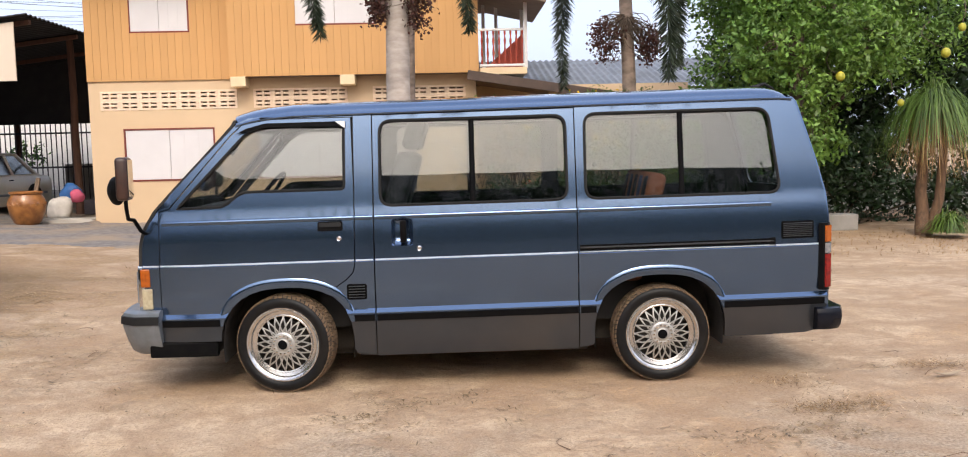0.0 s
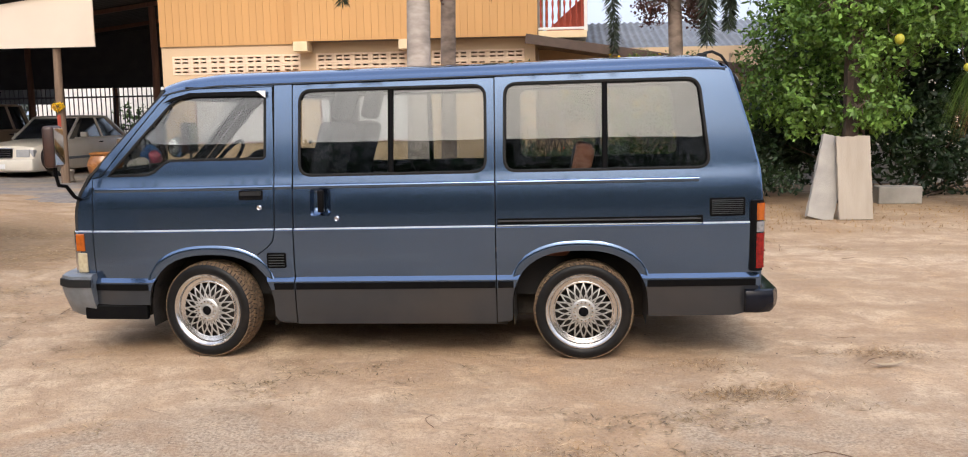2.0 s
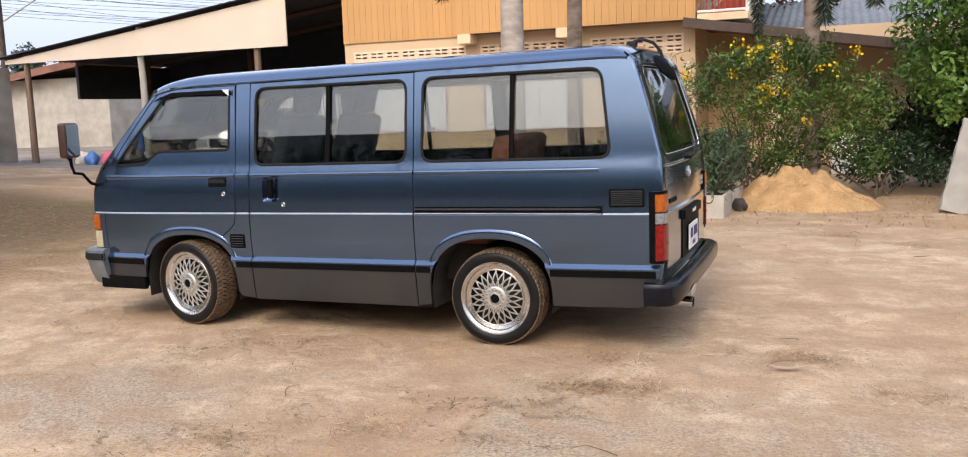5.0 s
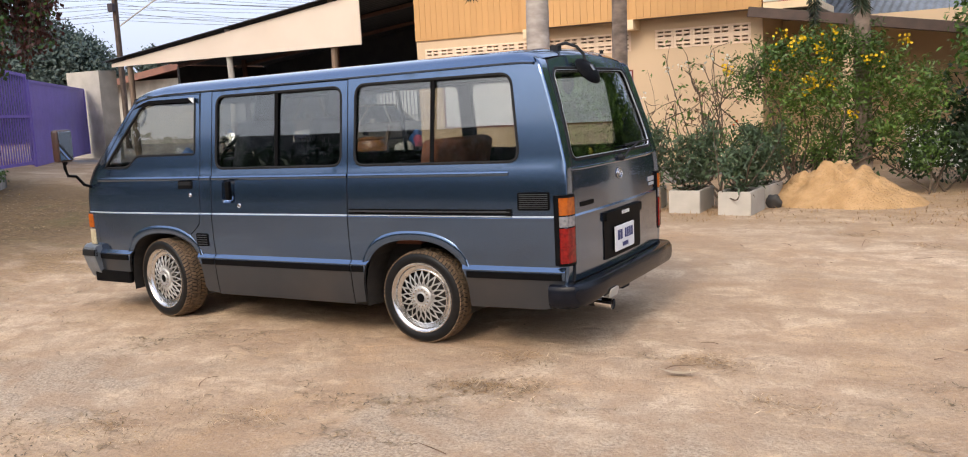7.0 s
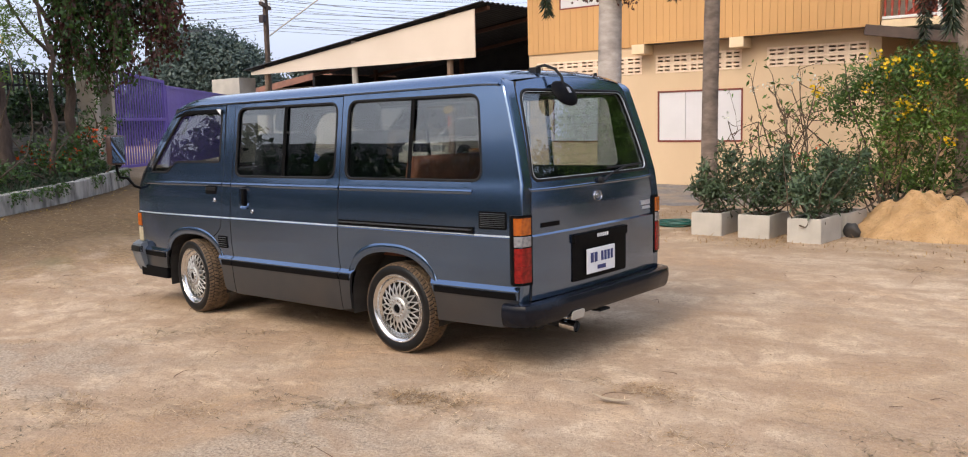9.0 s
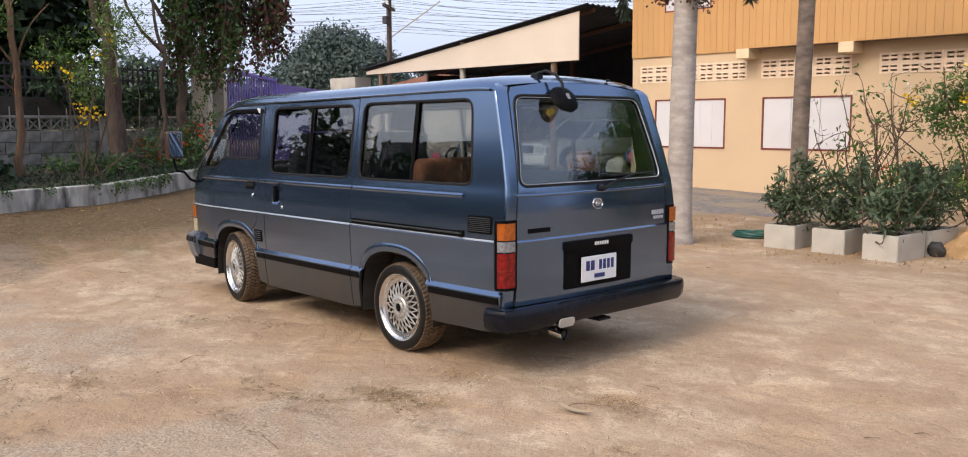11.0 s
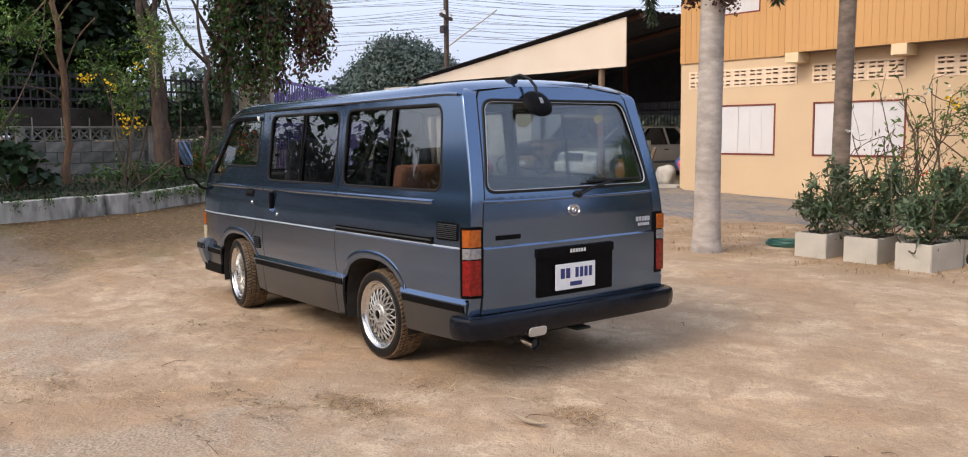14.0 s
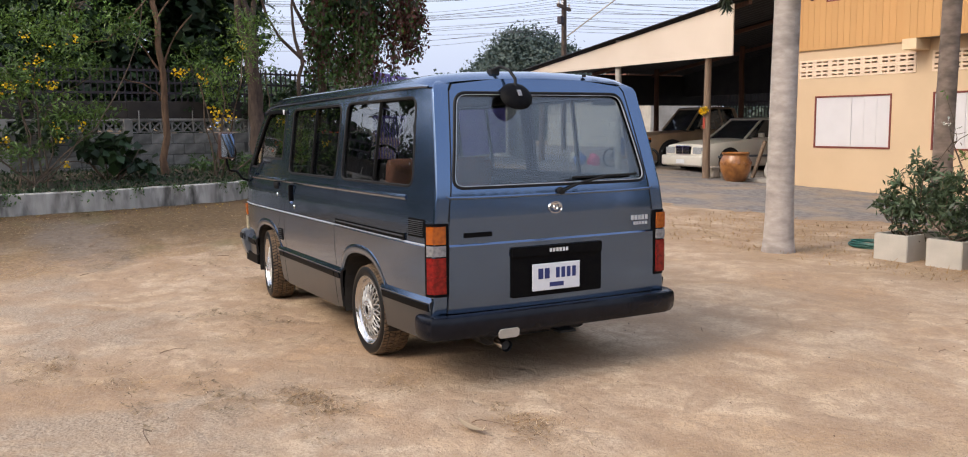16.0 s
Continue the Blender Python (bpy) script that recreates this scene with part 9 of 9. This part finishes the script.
def spot_back(r):
    x, y = r.uniform(-3, 9), r.uniform(5.6, 9.0)
    return (x, y, ground_z(x, y))


def spot_left(r):
    i = int(r.integers(4, len(cp) - 1))
    x, y = cp[i]
    x += abs(r.normal()) * 1.1 + 0.05
    y -= r.uniform(-0.3, 0.4)
    return (x, y, ground_z(x, y))


def spot_yard(r):
    x, y = r.uniform(-4, 8), r.uniform(-4.4, 5.5)
    return (x, y, ground_z(x, y))


PATCH = [(3.03, -0.71), (3.05, -0.66), (3.25, -0.6), (4.08, 0.17), (4.15, 0.1), (3.05, -0.13), (4.6, -0.4), (2.2, -1.5), (1.7, -1.9), (5.0, 4.4), (4.3, 4.9)]


def spot_patch(r):
    c = PATCH[int(r.integers(len(PATCH)))]
    x, y = c[0] + r.normal() * 0.15, c[1] + r.normal() * 0.085
    return (x, y, ground_z(x, y))


def spot_kerb(r):
    i = int(r.integers(4, len(cp) - 1))
    x, y = cp[i]
    x += abs(r.normal()) * 0.28 + 0.03
    y -= r.uniform(-0.3, 0.4)
    return (x, y, ground_z(x, y))


scatter(2600, spot_back, 0.05, M["leaf_dry"], "leaf_litter", "scattered dry brown leaves before the bushes", "leaf litter")
scatter(4200, spot_kerb, 0.05, M["bark_litter"], "leaf_litter", "brown leaf mould at the foot of the kerb", "leaf litter")
scatter(3800, spot_left, 0.045, M["straw_dark"], "leaf_litter", "dry leaves along the kerb", "leaf litter")
scatter(330, spot_kerb, 0.045, M["flower"], "fallen_petals", "fallen yellow petals along the kerb", "petals")
scatter(700, spot_yard, 0.022, M["leaf_dry"], "straw_bits", "tiny bits of straw and leaf on the sand", "litter", 0.9, 0.3)
def worn(r, near):
    """Places where dead grass roots still hold: clustered at two scales."""
    while True:
        x, y = (r.uniform(-1.5, 7.2), -4.3 + 4.6 * r.random() ** 1.5) if near else (r.uniform(-5, 9.5), r.uniform(-1, 7.5))
        if -0.9 < x < 3.5 and -0.05 < y < 1.75:
            continue
        v = noise.noise(Vector((x * 0.8, y * 1.3, 5))) * 0.9 + noise.noise(Vector((x * 2.6, y * 4.2, 9))) * 0.7 + noise.noise(Vector((x * 8, y * 11, 2))) * 0.4
        if v > 0.22 + 0.36 * r.random():
            return (x, y, ground_z(x, y))


scatter(1500, spot_patch, 0.075, M["leaf_dry"], "dead_grass", "flattened tufts of dry grass on the bare sand", "dead grass", 0.7, 0.045)
scatter(900, spot_patch, 0.07, M["leaf_pale"], "dead_grass", "pale straws among the dry tufts", "dead grass", 0.6, 0.04)
scatter(1300, spot_patch, 0.04, M["bark_litter"], "dead_grass", "brown roots of the dry tufts", "dead grass", 0.75, 0.1)
scatter(9000, lambda r: worn(r, True), 0.05, M["straw_dark"], "dead_grass", "worn brown grass roots in bare patches of the yard", "dead grass", 0.7, 0.15)
scatter(5000, lambda r: worn(r, True), 0.03, M["leaf_pale"], "straw_bits", "pale bits of straw in the worn patches", "litter", 0.8, 0.1)
scatter(7000, lambda r: worn(r, False), 0.04, M["straw_dark"], "dead_grass", "thin brown grass remains across the yard", "dead grass", 0.85, 0.14)
# thin twigs and root ends
rt = np.random.default_rng(83)
bm = bmesh.new()
for i in range(95):
    x, y, z = spot_yard(rt)
    ln, a = rt.uniform(0.05, 0.22), rt.uniform(0, math.pi)
    p, q = limb((x, y, z + 0.006), (x + ln * math.cos(a), y + ln * math.sin(a), ground_z(x + ln * math.cos(a), y + ln * math.sin(a)) + 0.006), 0.0028, 0.0012, rt, 0.16, 6)
    tube(p, q, 4, bm=bm, cap=False)
tagged(mesh_ob("twig_litter", bm, M["bark"]), "thin dry twigs and roots lying on the sand", "twigs", kind="stuff")
# pebbles
vs, fs = [], []
for i in range(2200):
    x, y, z = spot_yard(rl) if i % 3 else worn(rl, True)
    r = 0.003 + 0.007 * rl.random() ** 4
    q = len(vs)
    for d in ((1, 0, 0), (0, 1, 0), (-1, 0, 0), (0, -1, 0), (0, 0, 1)):
        k = rl.uniform(0.6, 1.2)
        vs.append((x + d[0] * r * k, y + d[1] * r * k, z + d[2] * r * 0.8 * k))
    fs += [(q, q + 1, q + 4), (q + 1, q + 2, q + 4), (q + 2, q + 3, q + 4), (q + 3, q, q + 4)]
tagged(raw("pebbles", vs, fs, M["pebble"]), "small brown pebbles strewn over the sand", "pebbles", kind="stuff")


def spot_turf(r):
    while True:
        x, y = -1.5 - abs(r.normal()) * 2.4, r.uniform(-3, 5.0)
        v = noise.noise(Vector((x * 1.1, y * 1.6, 7))) + 0.6 * noise.noise(Vector((x * 5, y * 7, 3)))
        if v > 0.1 + 0.3 * r.random():
            return (x, y, ground_z(x, y))


scatter(6500, spot_turf, 0.055, M["straw_dark"], "dry_turf", "thin trodden dry turf towards the garden bed", "dry turf", 0.8, 0.14)
blades(2500, rl, spot_back, 0.045, M["leaf_dry"], "dry_turf", "thin dry turf before the bushes")

# plain walls that close the yard behind the camera
tagged(mesh_ob("wall_yard_south", box(-28, 30, -20.6, -20.4, -0.2, 6.1), M["block"]), "tall dark weathered boundary wall of the yard", "wall", kind="structure")
tagged(mesh_ob("wall_yard_east", box(26, 26.2, -20, 20, -0.2, 2.6), M["concrete_pale"]), "pale concrete boundary wall of the yard", "wall", kind="structure")
